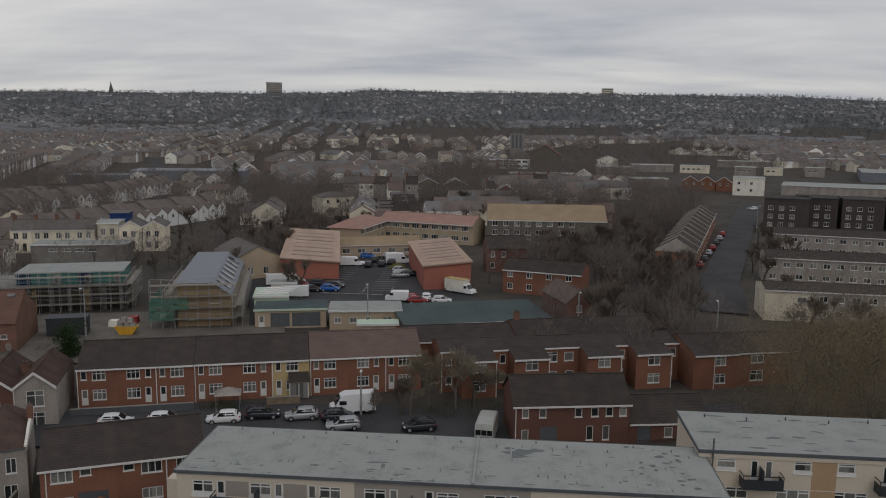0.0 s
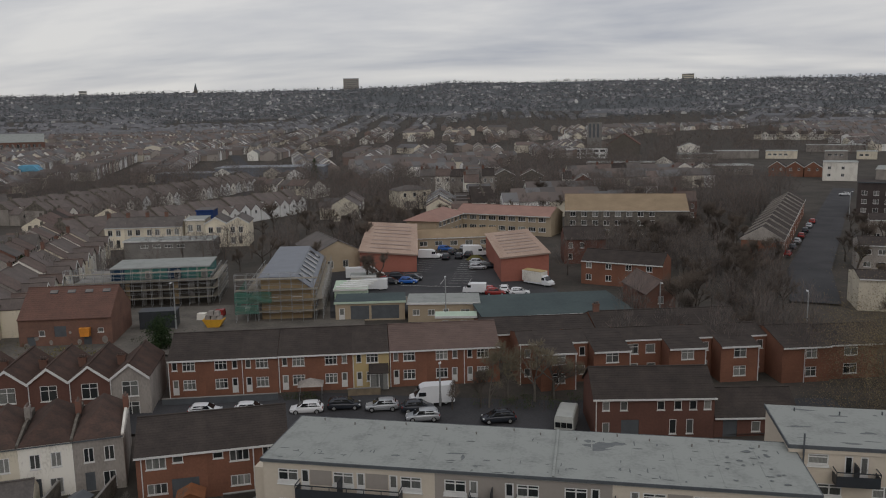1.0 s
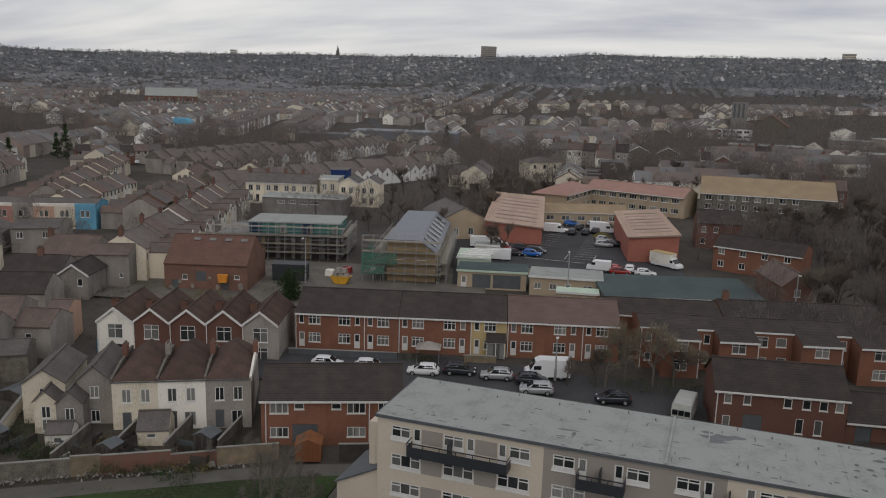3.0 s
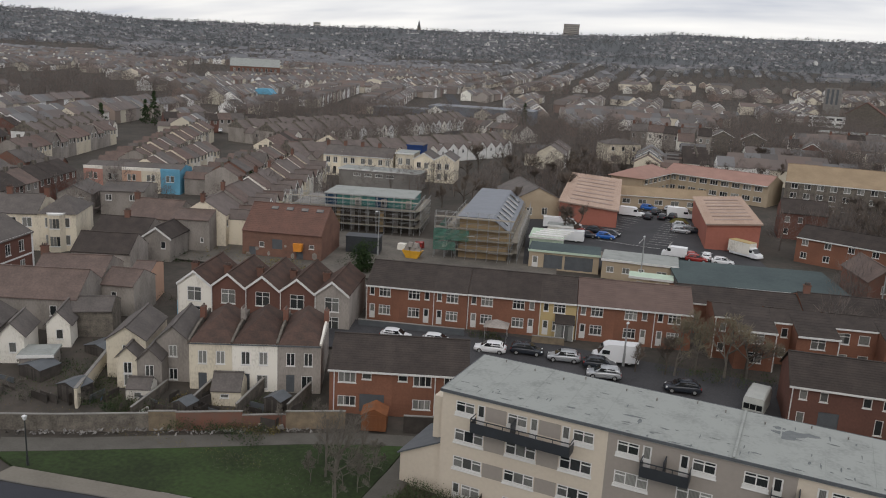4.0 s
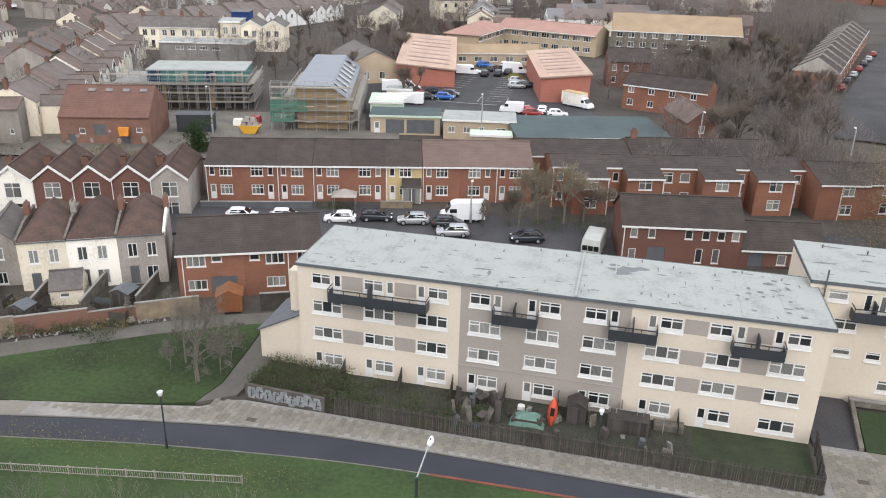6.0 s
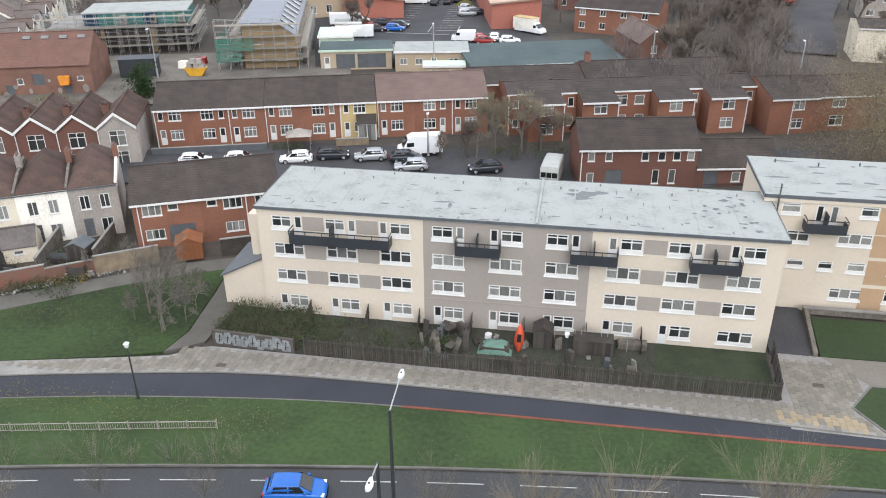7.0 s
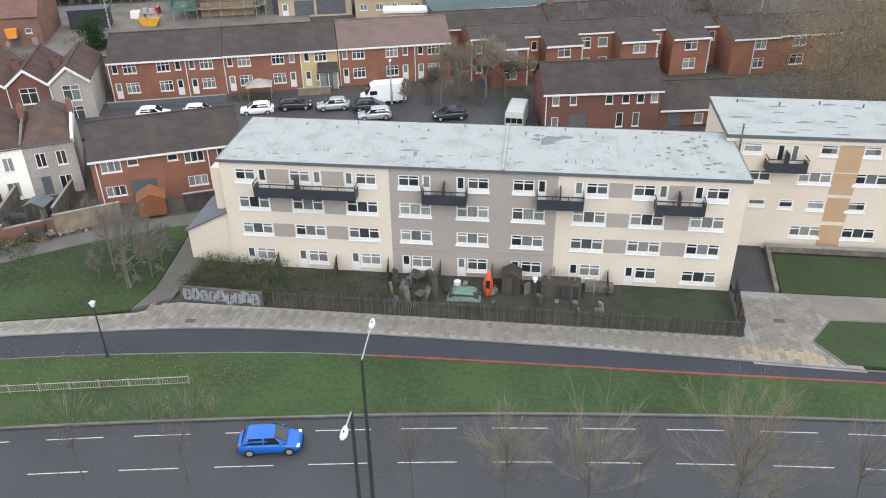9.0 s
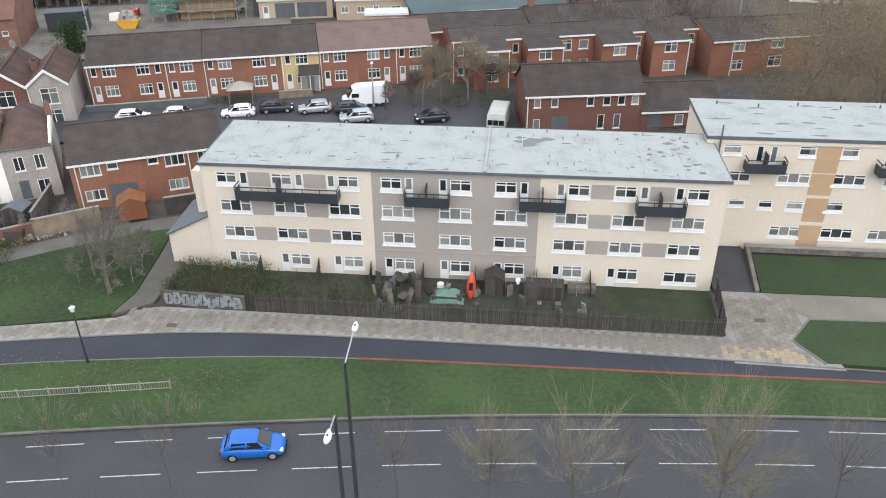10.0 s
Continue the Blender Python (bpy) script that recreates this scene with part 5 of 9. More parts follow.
picket_fence(-20.2, 50.45, 16.1, 50.25, 0.0, 1.6, "dark weathered timber picket fence along the footway")
picket_fence(16.1, 50.3, 16.6, 56.5, 0.0, 1.6, "dark weathered timber picket fence beside the ramp")
gw = thing("graffiti_wall", "low dark wall covered in silver graffiti lettering", "wall", pose(-28.1, 50.85, 0, 0, 0, -2.5))
part("masonry", Shape().box(0, 7.0, 0, 0.25, -0.3, 1.25), "wood_dark", gw)
rng = random.Random(3)
for k in range(9):
    u = 0.35 + 0.72 * k
    pts = [(u - 0.06, -0.012, 0.05), (u + 0.5 + rng.uniform(-0.1, 0.15), -0.012, 0.05), (u + 0.68, -0.012, 0.55), (u + 0.52, -0.012, 1.2 - rng.uniform(0, 0.2)), (u + rng.uniform(-0.12, 0.1), -0.012, 1.2 - rng.uniform(0, 0.2)), (u - 0.14, -0.012, 0.6)]
    part("paint_patch", Shape().prism([(a, 0.0, c) for a, b, c in pts], pts), "graffiti", gw, m=pose(0, 0, 0, 0, rng.uniform(-3, 3), 0))
    part("paint_stroke", Shape().prism([(u + 0.18, -0.013, 0.2), (u + 0.24, -0.013, 0.2), (u + 0.34, -0.013, 0.95), (u + 0.28, -0.013, 0.95)], [(u + 0.18, -0.02, 0.2), (u + 0.24, -0.02, 0.2), (u + 0.34, -0.02, 0.95), (u + 0.28, -0.02, 0.95)]), "black", gw)
    part("paint_stroke", Shape().box(u + 0.2, u + 0.45, -0.02, -0.013, 0.4 + 0.3 * (k % 2), 0.46 + 0.3 * (k % 2)), "black", gw)

guard = thing("guard_rail", "white painted metal pedestrian railing on the verge", "railing", pose(-23.3, 40.75, 0, 0, 0, 180 + 10.6))
n_panels = 16
bar = Shape().box(0, 0.022, -0.01, 0.01, 0.12, 0.66).mesh("bar")
pst = Shape().box(-0.04, 0.04, -0.035, 0.035, 0, 0.8).mesh("post")
for k in range(n_panels + 1):
    part("post", pst, "stucco_grey", guard, m=pose(2.05 * k, 0, 0))
part("rail", Shape().box(0, 2.05 * n_panels, -0.02, 0.02, 0.64, 0.69).mesh("rail"), "stucco_grey", guard)
part("rail", Shape().box(0, 2.05 * n_panels, -0.02, 0.02, 0.1, 0.14).mesh("rail"), "stucco_grey", guard)
for k in range(int(2.05 * n_panels / 0.17)):
    part("bar", bar, "stucco_grey", guard, m=pose(0.17 * k + 0.08, 0, 0))

# ---- lamp posts ----
def path_lamp(x, y, z, h, label):
    t = thing("lamp_post", label, "street lamp", pose(x, y, z), "path lamps")
    part("pole", Shape().tube((0, 0, 0), (0, 0, h), 0.075, 0.05, 8), "post", t)
    part("base", Shape().tube((0, 0, 0), (0, 0, 0.9), 0.11, 0.1, 8), "post", t)
    hd = part("lamp_head", Shape().prism([(-0.09, -0.09, h - 0.05), (0.09, -0.09, h - 0.05), (0.09, 0.09, h - 0.05), (-0.09, 0.09, h - 0.05)], [(-0.16, -0.16, h + 0.3), (0.16, -0.16, h + 0.3), (0.16, 0.16, h + 0.3), (-0.16, 0.16, h + 0.3)]), "lamp_white", t)
    part("cap", Shape().prism([(-0.18, -0.18, h + 0.3), (0.18, -0.18, h + 0.3), (0.18, 0.18, h + 0.3), (-0.18, 0.18, h + 0.3)], [(-0.1, -0.1, h + 0.38), (0.1, -0.1, h + 0.38), (0.1, 0.1, h + 0.38), (-0.1, 0.1, h + 0.38)]), "lamp_white", hd)
    return t


path_lamp(-30.5, 43.0, 0.0, 4.6, "black path lamp post with a white lantern on the verge")
path_lamp(0.45, 51.0, 0.0, 3.5, "black path lamp post with a white lantern by the fence")
path_lamp(-59.0, 42.7, 0.0, 4.4, "black path lamp post with a white lantern at the footpath")


def road_lamp(x, y, h, arm, up, label, mat="post", head="lamp_white", group="road lamps", z=0.0, turn=0.0):
    t = thing("street_lamp", label, "street lamp", pose(x, y, z, 0, 0, turn), group)
    part("pole", Shape().tube((0, 0, 0), (0, 0, h), 0.13, 0.08, 10), mat, t)
    part("base", Shape().tube((0, 0, 0), (0, 0, 1.6), 0.17, 0.16, 10), mat, t)
    part("arm", Shape().tube((0, 0, h - 0.05), (0.15, arm, h + up), 0.04, 0.035), "steel", t)
    s = Shape()
    sg = 1 if arm > 0 else -1
    ring = [(0.0, 0.06), (0.15, 0.14), (0.4, 0.17), (0.62, 0.14), (0.76, 0.05)]
    low = [(0.15 + w, arm + sg * v, h + up - 0.05) for v, w in ring] + [(0.15 - w, arm + sg * v, h + up - 0.05) for v, w in reversed(ring)]
    top = [(0.15 + w * 0.7, arm + sg * v, h + up + 0.08) for v, w in ring] + [(0.15 - w * 0.7, arm + sg * v, h + up + 0.08) for v, w in reversed(ring)]
    s.prism(low, top)
    hd = part("lamp_head", s, head, t)
    part("sensor", Shape().tube((0.15, arm + sg * 0.4, h + up + 0.08), (0.15, arm + sg * 0.4, h + up + 0.16), 0.045), "post", hd)
    return t


road_lamp(-8.1, 30.6, 11.5, 1.7, 0.7, "tall dark steel road lamp with a white head")
road_lamp(-7.55, 26.0, 12.3, -1.5, 0.5, "tall dark steel road lamp with a white head")

# ---- vehicles ----
def wheel(t, x, y, r=0.32):
    w = part("wheel", Shape().tube((x, y - 0.1, r), (x, y + 0.1, r), r, r, 16), "black", t)
    part("rim", Shape().tube((x, y - 0.11, r), (x, y + 0.11, r), r * 0.6, r * 0.6, 12), "steel", w)


def loft(sections, n):
    """Joins loops of n points each into a closed skin."""
    s = Shape()
    for a in sections:
        s.v.extend(a)
    for i in range(len(sections) - 1):
        for k in range(n):
            p, q = i * n + k, i * n + (k + 1) % n
            s.f.append((p, q, q + n, p + n))
    s.f.append(tuple(reversed(range(n))))
    s.f.append(tuple(range((len(sections) - 1) * n, len(sections) * n)))
    return s


def car(m, paint, label, L=4.1, wd=1.72, h=1.46, estate=0.0, group="parked cars", roof_paint=None):
    t = thing("car", label, "car", m, group)
    k = L / 4.1
    # (x, half width, sill, shoulder)
    body = [(-2.04, 0.6, 0.4, 0.72), (-1.98, 0.74, 0.3, 0.86), (-1.8, 0.83, 0.24, 0.93), (-1.3, 0.87, 0.21, 0.96), (-0.5, 0.88, 0.2, 0.95), (0.3, 0.88, 0.2, 0.93), (0.95, 0.87, 0.2, 0.9), (1.4, 0.85, 0.21, 0.83), (1.75, 0.8, 0.24, 0.74), (1.95, 0.7, 0.28, 0.64), (2.05, 0.52, 0.34, 0.54)]
    sec = []
    for x, w, lo, hi in body:
        w *= wd / 1.74
        mid = lo + (hi - lo) * 0.5
        side = [(0.86, lo), (0.97, lo + 0.1), (1.0, mid), (0.98, hi - 0.13), (0.9, hi - 0.03), (0.7, hi)]
        sec.append([(x * k, -w * f, z) for f, z in reversed(side)] + [(x * k, w * f, z) for f, z in side])
    part("body", loft(sec, 12), paint, t, smooth=True)
    rear = -1.85 if estate else -1.65
    cab = [(rear * k - 0.08, 0.72, 0.9, 0.96), ((rear + 0.16) * k, 0.67, 0.9, h - 0.16), ((rear + 0.42) * k, 0.62, 0.9, h - 0.03), (-0.5 * k, 0.62, 0.9, h), (0.05 * k, 0.61, 0.89, h - 0.02), (0.42 * k, 0.6, 0.88, h - 0.1), (1.18 * k, 0.68, 0.84, 0.9)]
    sec = []
    for x, w, lo, hi in cab:
        half = [(0.78, lo), (0.5 * (0.78 + w) + 0.03, (lo + hi) / 2), (w, hi - 0.05 * (hi - lo)), (w * 0.85, hi)]
        sec.append([(x, -a, z) for a, z in reversed(half)] + [(x, a, z) for a, z in half])
    part("cabin", loft(sec, 8), paint, t, smooth=True)
    part("bumper", Shape().box(1.9 * k, 2.1 * k, -0.5, 0.5, 0.3, 0.48).box(-2.1 * k, -1.95 * k, -0.55, 0.55, 0.32, 0.5), "black", t)
    for sg in (-1, 1):
        part("wing_mirror", Shape().box(0.72 * k, 0.9 * k, sg * 0.86 - 0.08, sg * 0.86 + 0.08, 0.94, 1.06), paint, t)
    # glass, a little proud of the cabin
    part("windscreen", Shape().prism([(0.42 * k, -0.55, h - 0.09), (0.42 * k, 0.55, h - 0.09), (1.1 * k, 0.62, 0.93), (1.1 * k, -0.62, 0.93)], [(0.46 * k, -0.55, h - 0.06), (0.46 * k, 0.55, h - 0.06), (1.14 * k, 0.62, 0.96), (1.14 * k, -0.62, 0.96)]), "car_glass", t)
    part("rear_window", Shape().prism([((rear + 0.28) * k, -0.55, h - 0.12), ((rear + 0.28) * k, 0.55, h - 0.12), (rear * k - 0.02, 0.6, 1.0), (rear * k - 0.02, -0.6, 1.0)], [((rear + 0.24) * k, -0.55, h - 0.1), ((rear + 0.24) * k, 0.55, h - 0.1), (rear * k - 0.08, 0.6, 1.02), (rear * k - 0.08, -0.6, 1.02)]), "car_glass", t)
    for sg in (-1, 1):
        for a, b in ((-1.35, -0.35), (-0.25, 0.55)):
            f = lambda z: 0.78 - (0.78 - 0.62) * (z - 0.9) / (h - 0.9)
            za, zb = 0.98, h - 0.1
            part("side_window", Shape().prism([(a * k, sg * f(za), za), (b * k + (0.2 if b > 0 else 0), sg * f(za), za), (b * k - (0.12 if b > 0 else 0), sg * f(zb), zb), (a * k + (0.15 if a < -1 else 0), sg * f(zb), zb)],
                 [(a * k, sg * (f(za) + 0.02), za), (b * k + (0.2 if b > 0 else 0), sg * (f(za) + 0.02), za), (b * k - (0.12 if b > 0 else 0), sg * (f(zb) + 0.02), zb), (a * k + (0.15 if a < -1 else 0), sg * (f(zb) + 0.02), zb)]), "car_glass", t)
        part("headlight", Shape().box(1.72 * k, 1.96 * k, sg * 0.62 - 0.12, sg * 0.62 + 0.12, 0.58, 0.7), "lamp_white", t)
        part("tail_light", Shape().box(-1.99 * k, -1.86 * k, sg * 0.66 - 0.09, sg * 0.66 + 0.09, 0.66, 0.88), "car_red", t)
        for x in (-1.25, 1.28):
            wheel(t, x * k, sg * (wd / 2 - 0.1))
    return t


def van(m, paint, label, L=5.5, h=2.4, w=1.95, box=False, category="van"):
    t = thing("van", label, category, m)
    hw = w / 2
    sec = []
    prof = [(-L / 2, h * 0.98, 0.93), (-L / 2 + 0.1, h, 0.94), (L * 0.16, h, 0.94), (L * 0.26, h * 0.9, 0.9), (L * 0.38, 1.15, 0.97), (L * 0.47, 0.98, 0.95), (L / 2, 0.6, 0.85)]
    for x, hi, f in prof:
        sec.append([(x, -hw, 0.35), (x, hw, 0.35), (x, hw, min(1.2, hi * 0.8)), (x, hw * f, hi), (x, -hw * f, hi), (x, -hw, min(1.2, hi * 0.8))])
    part("body", loft(sec, 6), paint, t)
    part("windscreen", Shape().prism([(L * 0.272, -hw * 0.8, h * 0.85), (L * 0.272, hw * 0.8, h * 0.85), (L * 0.375, hw * 0.85, 1.22), (L * 0.375, -hw * 0.85, 1.22)], [(L * 0.285, -hw * 0.8, h * 0.87), (L * 0.285, hw * 0.8, h * 0.87), (L * 0.39, hw * 0.85, 1.24), (L * 0.39, -hw * 0.85, 1.24)]), "car_glass", t)
    for sg in (-1, 1):
        part("side_window", Shape().box(L * 0.14, L * 0.3, sg * hw * 0.97 - 0.03, sg * hw * 0.97 + 0.03, 1.25, 1.75), "car_glass", t)
        part("headlight", Shape().box(L * 0.44, L * 0.485, sg * hw * 0.75 - 0.15, sg * hw * 0.75 + 0.15, 0.72, 0.95), "lamp_white", t)
        for x in (-L * 0.3, L * 0.32):
            wheel(t, x, sg * (hw - 0.12), 0.36)
    if box:
        part("cargo_box", Shape().box(-L / 2 - 0.3, L * 0.2, -hw - 0.1, hw + 0.1, 0.75, h + 0.65), "stucco_white" if box is True else box, t)
    return t


car(pose(-15.75, 35.55, -0.12, 0, 0, 10), "car_blue", "bright blue hatchback car on the road", group="", L=4.0)
ST = 16.0
car(pose(-33.9, 88.6, 1.35, 0, 0, ST + 180), "car_white", "white hatchback car parked in the street")
car(pose(-29.6, 90.2, 1.5, 0, 0, ST), "car_dark", "dark blue car parked in the street", estate=1)
car(pose(-24.9, 90.6, 1.45, 0, 0, ST + 180), "car_silver", "silver hatchback car parked in the street")
car(pose(-20.4, 90.6, 1.5, 0, 0, ST), "car_dark", "black car parked in the street")
car(pose(-19.3, 88.3, 1.3, 0, 0, ST + 180), "car_silver", "silver car parked in the street", estate=1)
car(pose(-10.4, 89.5, 1.15, 0, 0, ST + 180), "car_dark", "black car parked in the street")
van(pose(-19.2, 93.2, 1.65, 0, 0, ST + 182), "car_white", "white panel van parked outside the terrace", L=5.6, h=2.5)
car(pose(-46.0, 86.0, 1.35, 0, 0, ST), "car_white", "white car parked behind the roof ridge")
car(pose(-40.6, 87.2, 1.4, 0, 0, ST), "car_white", "white car parked behind the roof ridge")
cv = thing("caravan", "cream touring caravan parked by the brick house", "caravan", pose(-2.4, 88.6, 0.95, 0, 0, 84))
part("body", loft([[(x, -1.05, lo), (x, 1.05, lo), (x, 1.05, hi - 0.15), (x, 0.9, hi), (x, -0.9, hi), (x, -1.05, hi - 0.15)] for x, lo, hi in ((-2.6, 0.9, 1.9), (-2.4, 0.5, 2.5), (0, 0.45, 2.62), (2.1, 0.45, 2.55), (2.5, 0.9, 1.9))], 6), "caravan_shell", cv)
for y in (-0.95, -0.3, 0.35):
    part("window", Shape().box(-2.62, -2.5, y, y + 0.58, 1.25, 1.85), "car_glass", cv)
wheel(cv, 0, -0.95), wheel(cv, 0, 0.95)

# ---- trees ----
def cone(s, p, q, r):
    """A thin three-sided twig."""
    d = (q - p).normalized()
    a = d.orthogonal().normalized() * r
    b = d.cross(a)
    c0, c1, c2 = p + a, p - a * 0.5 + b * 0.87, p - a * 0.5 - b * 0.87
    k = len(s.v)
    s.v.extend((tuple(c0), tuple(c1), tuple(c2), tuple(q)))
    s.f.extend(((k, k + 1, k + 3), (k + 1, k + 2, k + 3), (k + 2, k, k + 3)))


def blade(s, p, q, r):
    """The finest twigs of far trees: one sliver each."""
    a = (q - p).orthogonal().normalized() * r * 1.3
    k = len(s.v)
    s.v.extend((tuple(p + a), tuple(p - a), tuple(q)))
    s.f.append((k, k + 1, k + 2))


def grow(limbs, twigs, p, d, length, r, level, rng, lift, twig_r, per, fan):
    q = p + d * length
    limbs.tube(p, q, r, r * 0.62, 5 if level > 1 else 3)
    if level == 0:
        for _ in range(per):
            a = p.lerp(q, rng.uniform(0.2, 1))
            v = (d + Vector((rng.gauss(0, fan), rng.gauss(0, fan), rng.gauss(lift, fan)))).normalized()
            b = a + v * length * rng.uniform(0.45, 1.1)
            draw = cone if per < 20 else blade
            draw(twigs, a, b, twig_r)
            for _ in range(2):
                e = a.lerp(b, rng.uniform(0.3, 0.8))
                w = (v + Vector((rng.gauss(0, 0.5), rng.gauss(0, 0.5), rng.gauss(0.2, 0.4)))).normalized()
                draw(twigs, e, e + w * length * rng.uniform(0.25, 0.6), twig_r * 0.7)
        return
    for k in range(rng.choice((3, 3, 4)) if level > 1 else 3):
        a = p.lerp(q, rng.uniform(0.5, 1.0)) if k else q
        v = (d + Vector((rng.gauss(0, fan), rng.gauss(0, fan), rng.gauss(lift, 0.3)))).normalized()
        grow(limbs, twigs, a, v, length * rng.uniform(0.6, 0.82), r * 0.58, level - 1, rng, lift, twig_r, per, fan)


def bare_tree(seed, height, trunk_r, levels=3, lift=0.25, twig_r=0.02, per=5, fan=0.6, start=0.3):
    rng = random.Random(seed)
    limbs, twigs = Shape(), Shape()
    p, d = Vector((0, 0, -0.3)), Vector((rng.gauss(0, 0.04), rng.gauss(0, 0.04), 1)).normalized()
    grow(limbs, twigs, p, d, height * start, trunk_r, levels, rng, lift, twig_r, per, fan)
    return limbs.mesh("trunk"), twigs.mesh("twigs")


def tree(meshes, x, y, z, scale, turn, label, bark="bark", twig="twig", group="", name="tree", squash=1.0):
    t = thing(name, label, "tree", Matrix.Translation((x, y, z)) @ Matrix.Rotation(turn, 4, "Z") @ Matrix.Diagonal((scale * squash, scale * squash, scale, 1)), group)
    part("trunk", meshes[0], bark, t)
    part("crown", meshes[1], twig, t)
    if len(meshes) > 2:
        part("foliage", meshes[2], "leaf_yellow", t)
    return t


def leaf_cloud(seed, n, points, size, spread):
    rng = random.Random(seed)
    s = Shape()
    for _ in range(n):
        c = rng.choice(points)
        p = Vector(c) + Vector((rng.gauss(0, spread), rng.gauss(0, spread), rng.gauss(0, spread * 0.8)))
        a, b = Vector((rng.gauss(0, 1), rng.gauss(0, 1), rng.gauss(0, 1))).normalized(), Vector((rng.gauss(0, 1), rng.gauss(0, 1), rng.gauss(0, 1))).normalized()
        w = size * rng.uniform(0.6, 1.3)
        s.add((p - a * w, p + b * w * 0.6, p + a * w, p - b * w * 0.6), ((0, 1, 2, 3),))
    return s.mesh("foliage")


# saplings on the median
def vase_tree(seed, height, n=22, spread=0.5, r=0.07, twig_r=0.0048):
    """A slender trunk that opens into a wide airy fan of fine upright twigs."""
    rng = random.Random(seed)
    limbs, twigs = Shape(), Shape()
    top = Vector((rng.gauss(0, 0.12), rng.gauss(0, 0.12), height * 0.66))
    mid = top * 0.5 + Vector((rng.gauss(0, 0.08), rng.gauss(0, 0.08), 0))
    limbs.tube((0, 0, -0.3), mid, r, r * 0.72, 6)
    limbs.tube(mid, top, r * 0.72, r * 0.3, 5)
    for k in range(n):
        p = mid.lerp(top, rng.random() ** 0.8)
        a, tilt = k * 2.4 + rng.gauss(0, 0.3), min(1.15, 0.35 + abs(rng.gauss(0, spread)))
        d = Vector((math.sin(tilt) * math.cos(a), math.sin(tilt) * math.sin(a), math.cos(tilt)))
        q = p + d * height * rng.uniform(0.14, 0.22)
        d2 = (d + Vector((0, 0, 0.45))).normalized()
        e = q + d2 * height * rng.uniform(0.1, 0.18)
        limbs.tube(p, q, r * 0.24, r * 0.15, 3)
        limbs.tube(q, e, r * 0.15, r * 0.07, 3)
        for _ in range(24):
            b = (p.lerp(q, rng.uniform(0.3, 1)) if rng.random() < 0.5 else q.lerp(e, rng.random()))
            v = (d2 + Vector((rng.gauss(0, 0.35), rng.gauss(0, 0.35), rng.gauss(0.15, 0.2)))).normalized()
            f = b + v * height * rng.uniform(0.08, 0.2)
            cone(twigs, b, f, twig_r)
            for _ in range(3):
                g = b.lerp(f, rng.uniform(0.2, 0.8))
                cone(twigs, g, g + (v + Vector((rng.gauss(0, 0.4), rng.gauss(0, 0.4), 0.15))).normalized() * height * rng.uniform(0.03, 0.09), twig_r * 0.75)
    return limbs.mesh("trunk"), twigs.mesh("twigs")


sapling = [vase_tree(11, 9.0), vase_tree(12, 9.0, 32, 0.6), vase_tree(13, 9.0, 16, 0.4)]
MEDIAN = [(3.7, 30.2, 1.12, 0, 1), (11.3, 30.6, 1.3, 1, 1), (-6.0, 31.3, 0.86, 2, 0), (-0.8, 31.2, 0.95, 1, 0), (6.4, 31.5, 0.86, 2, 0), (-26.3, 31.6, 0.5, 2, 0), (17.8, 32.0, 0.98, 2, 0), (-19.8, 32.0, 0.6, 2, 0), (-31.0, 28.6, 0.8, 0, 0), (13.5, 31.9, 0.55, 0, 0)]
for i, (x, y, sc, k, pale) in enumerate(MEDIAN):
    tree(sapling[k], x, y, 0, sc, i * 1.3, "slender bare sapling with pale upright twigs on the median" if pale else "slender bare sapling with fine grey twigs on the median", "bark", "twig_pale" if pale else "twig_grey", "saplings", "sapling", 0.95)
def wisp_bush(seed, height):
    """Many thin stems rising from one root."""
    rng = random.Random(seed)
    stems, twigs = Shape(), Shape()
    for k in range(34):
        p = Vector((rng.gauss(0, 0.45), rng.gauss(0, 0.3), -0.1))
        d = Vector((p.x * 0.5 + rng.gauss(0, 0.22), p.y * 0.5 + rng.gauss(0, 0.22), 1)).normalized()
        q = p + d * height * rng.uniform(0.55, 1.0)
        cone(stems, p, q, 0.009)
        for _ in range(7):
            a = p.lerp(q, rng.uniform(0.3, 0.95))
            v = (d + Vector((rng.gauss(0, 0.45), rng.gauss(0, 0.45), 0))).normalized()
            cone(twigs, a, a + v * height * rng.uniform(0.12, 0.35), 0.0045)
    return stems.mesh("stems"), twigs.mesh("twigs")


bush = [wisp_bush(51 + k, 2.3) for k in range(3)]
VERGE = [(-33.0, 36.2), (-30.2, 36.5), (-27.6, 36.8), (-24.6, 37.3), (-22.4, 38.0), (-20.6, 38.2), (-36.2, 35.4)]
for i, (x, y) in enumerate(VERGE):
    tree(bush[i % 3], x, y, 0, 0.85 + 0.25 * math.sin(i * 2.2), i * 2.1 + 0.4, "bare twiggy pale bush on the grass verge", "twig_grey", "twig_pale" if i % 3 else "twig_grey", "verge bushes", "bush", 1.2)

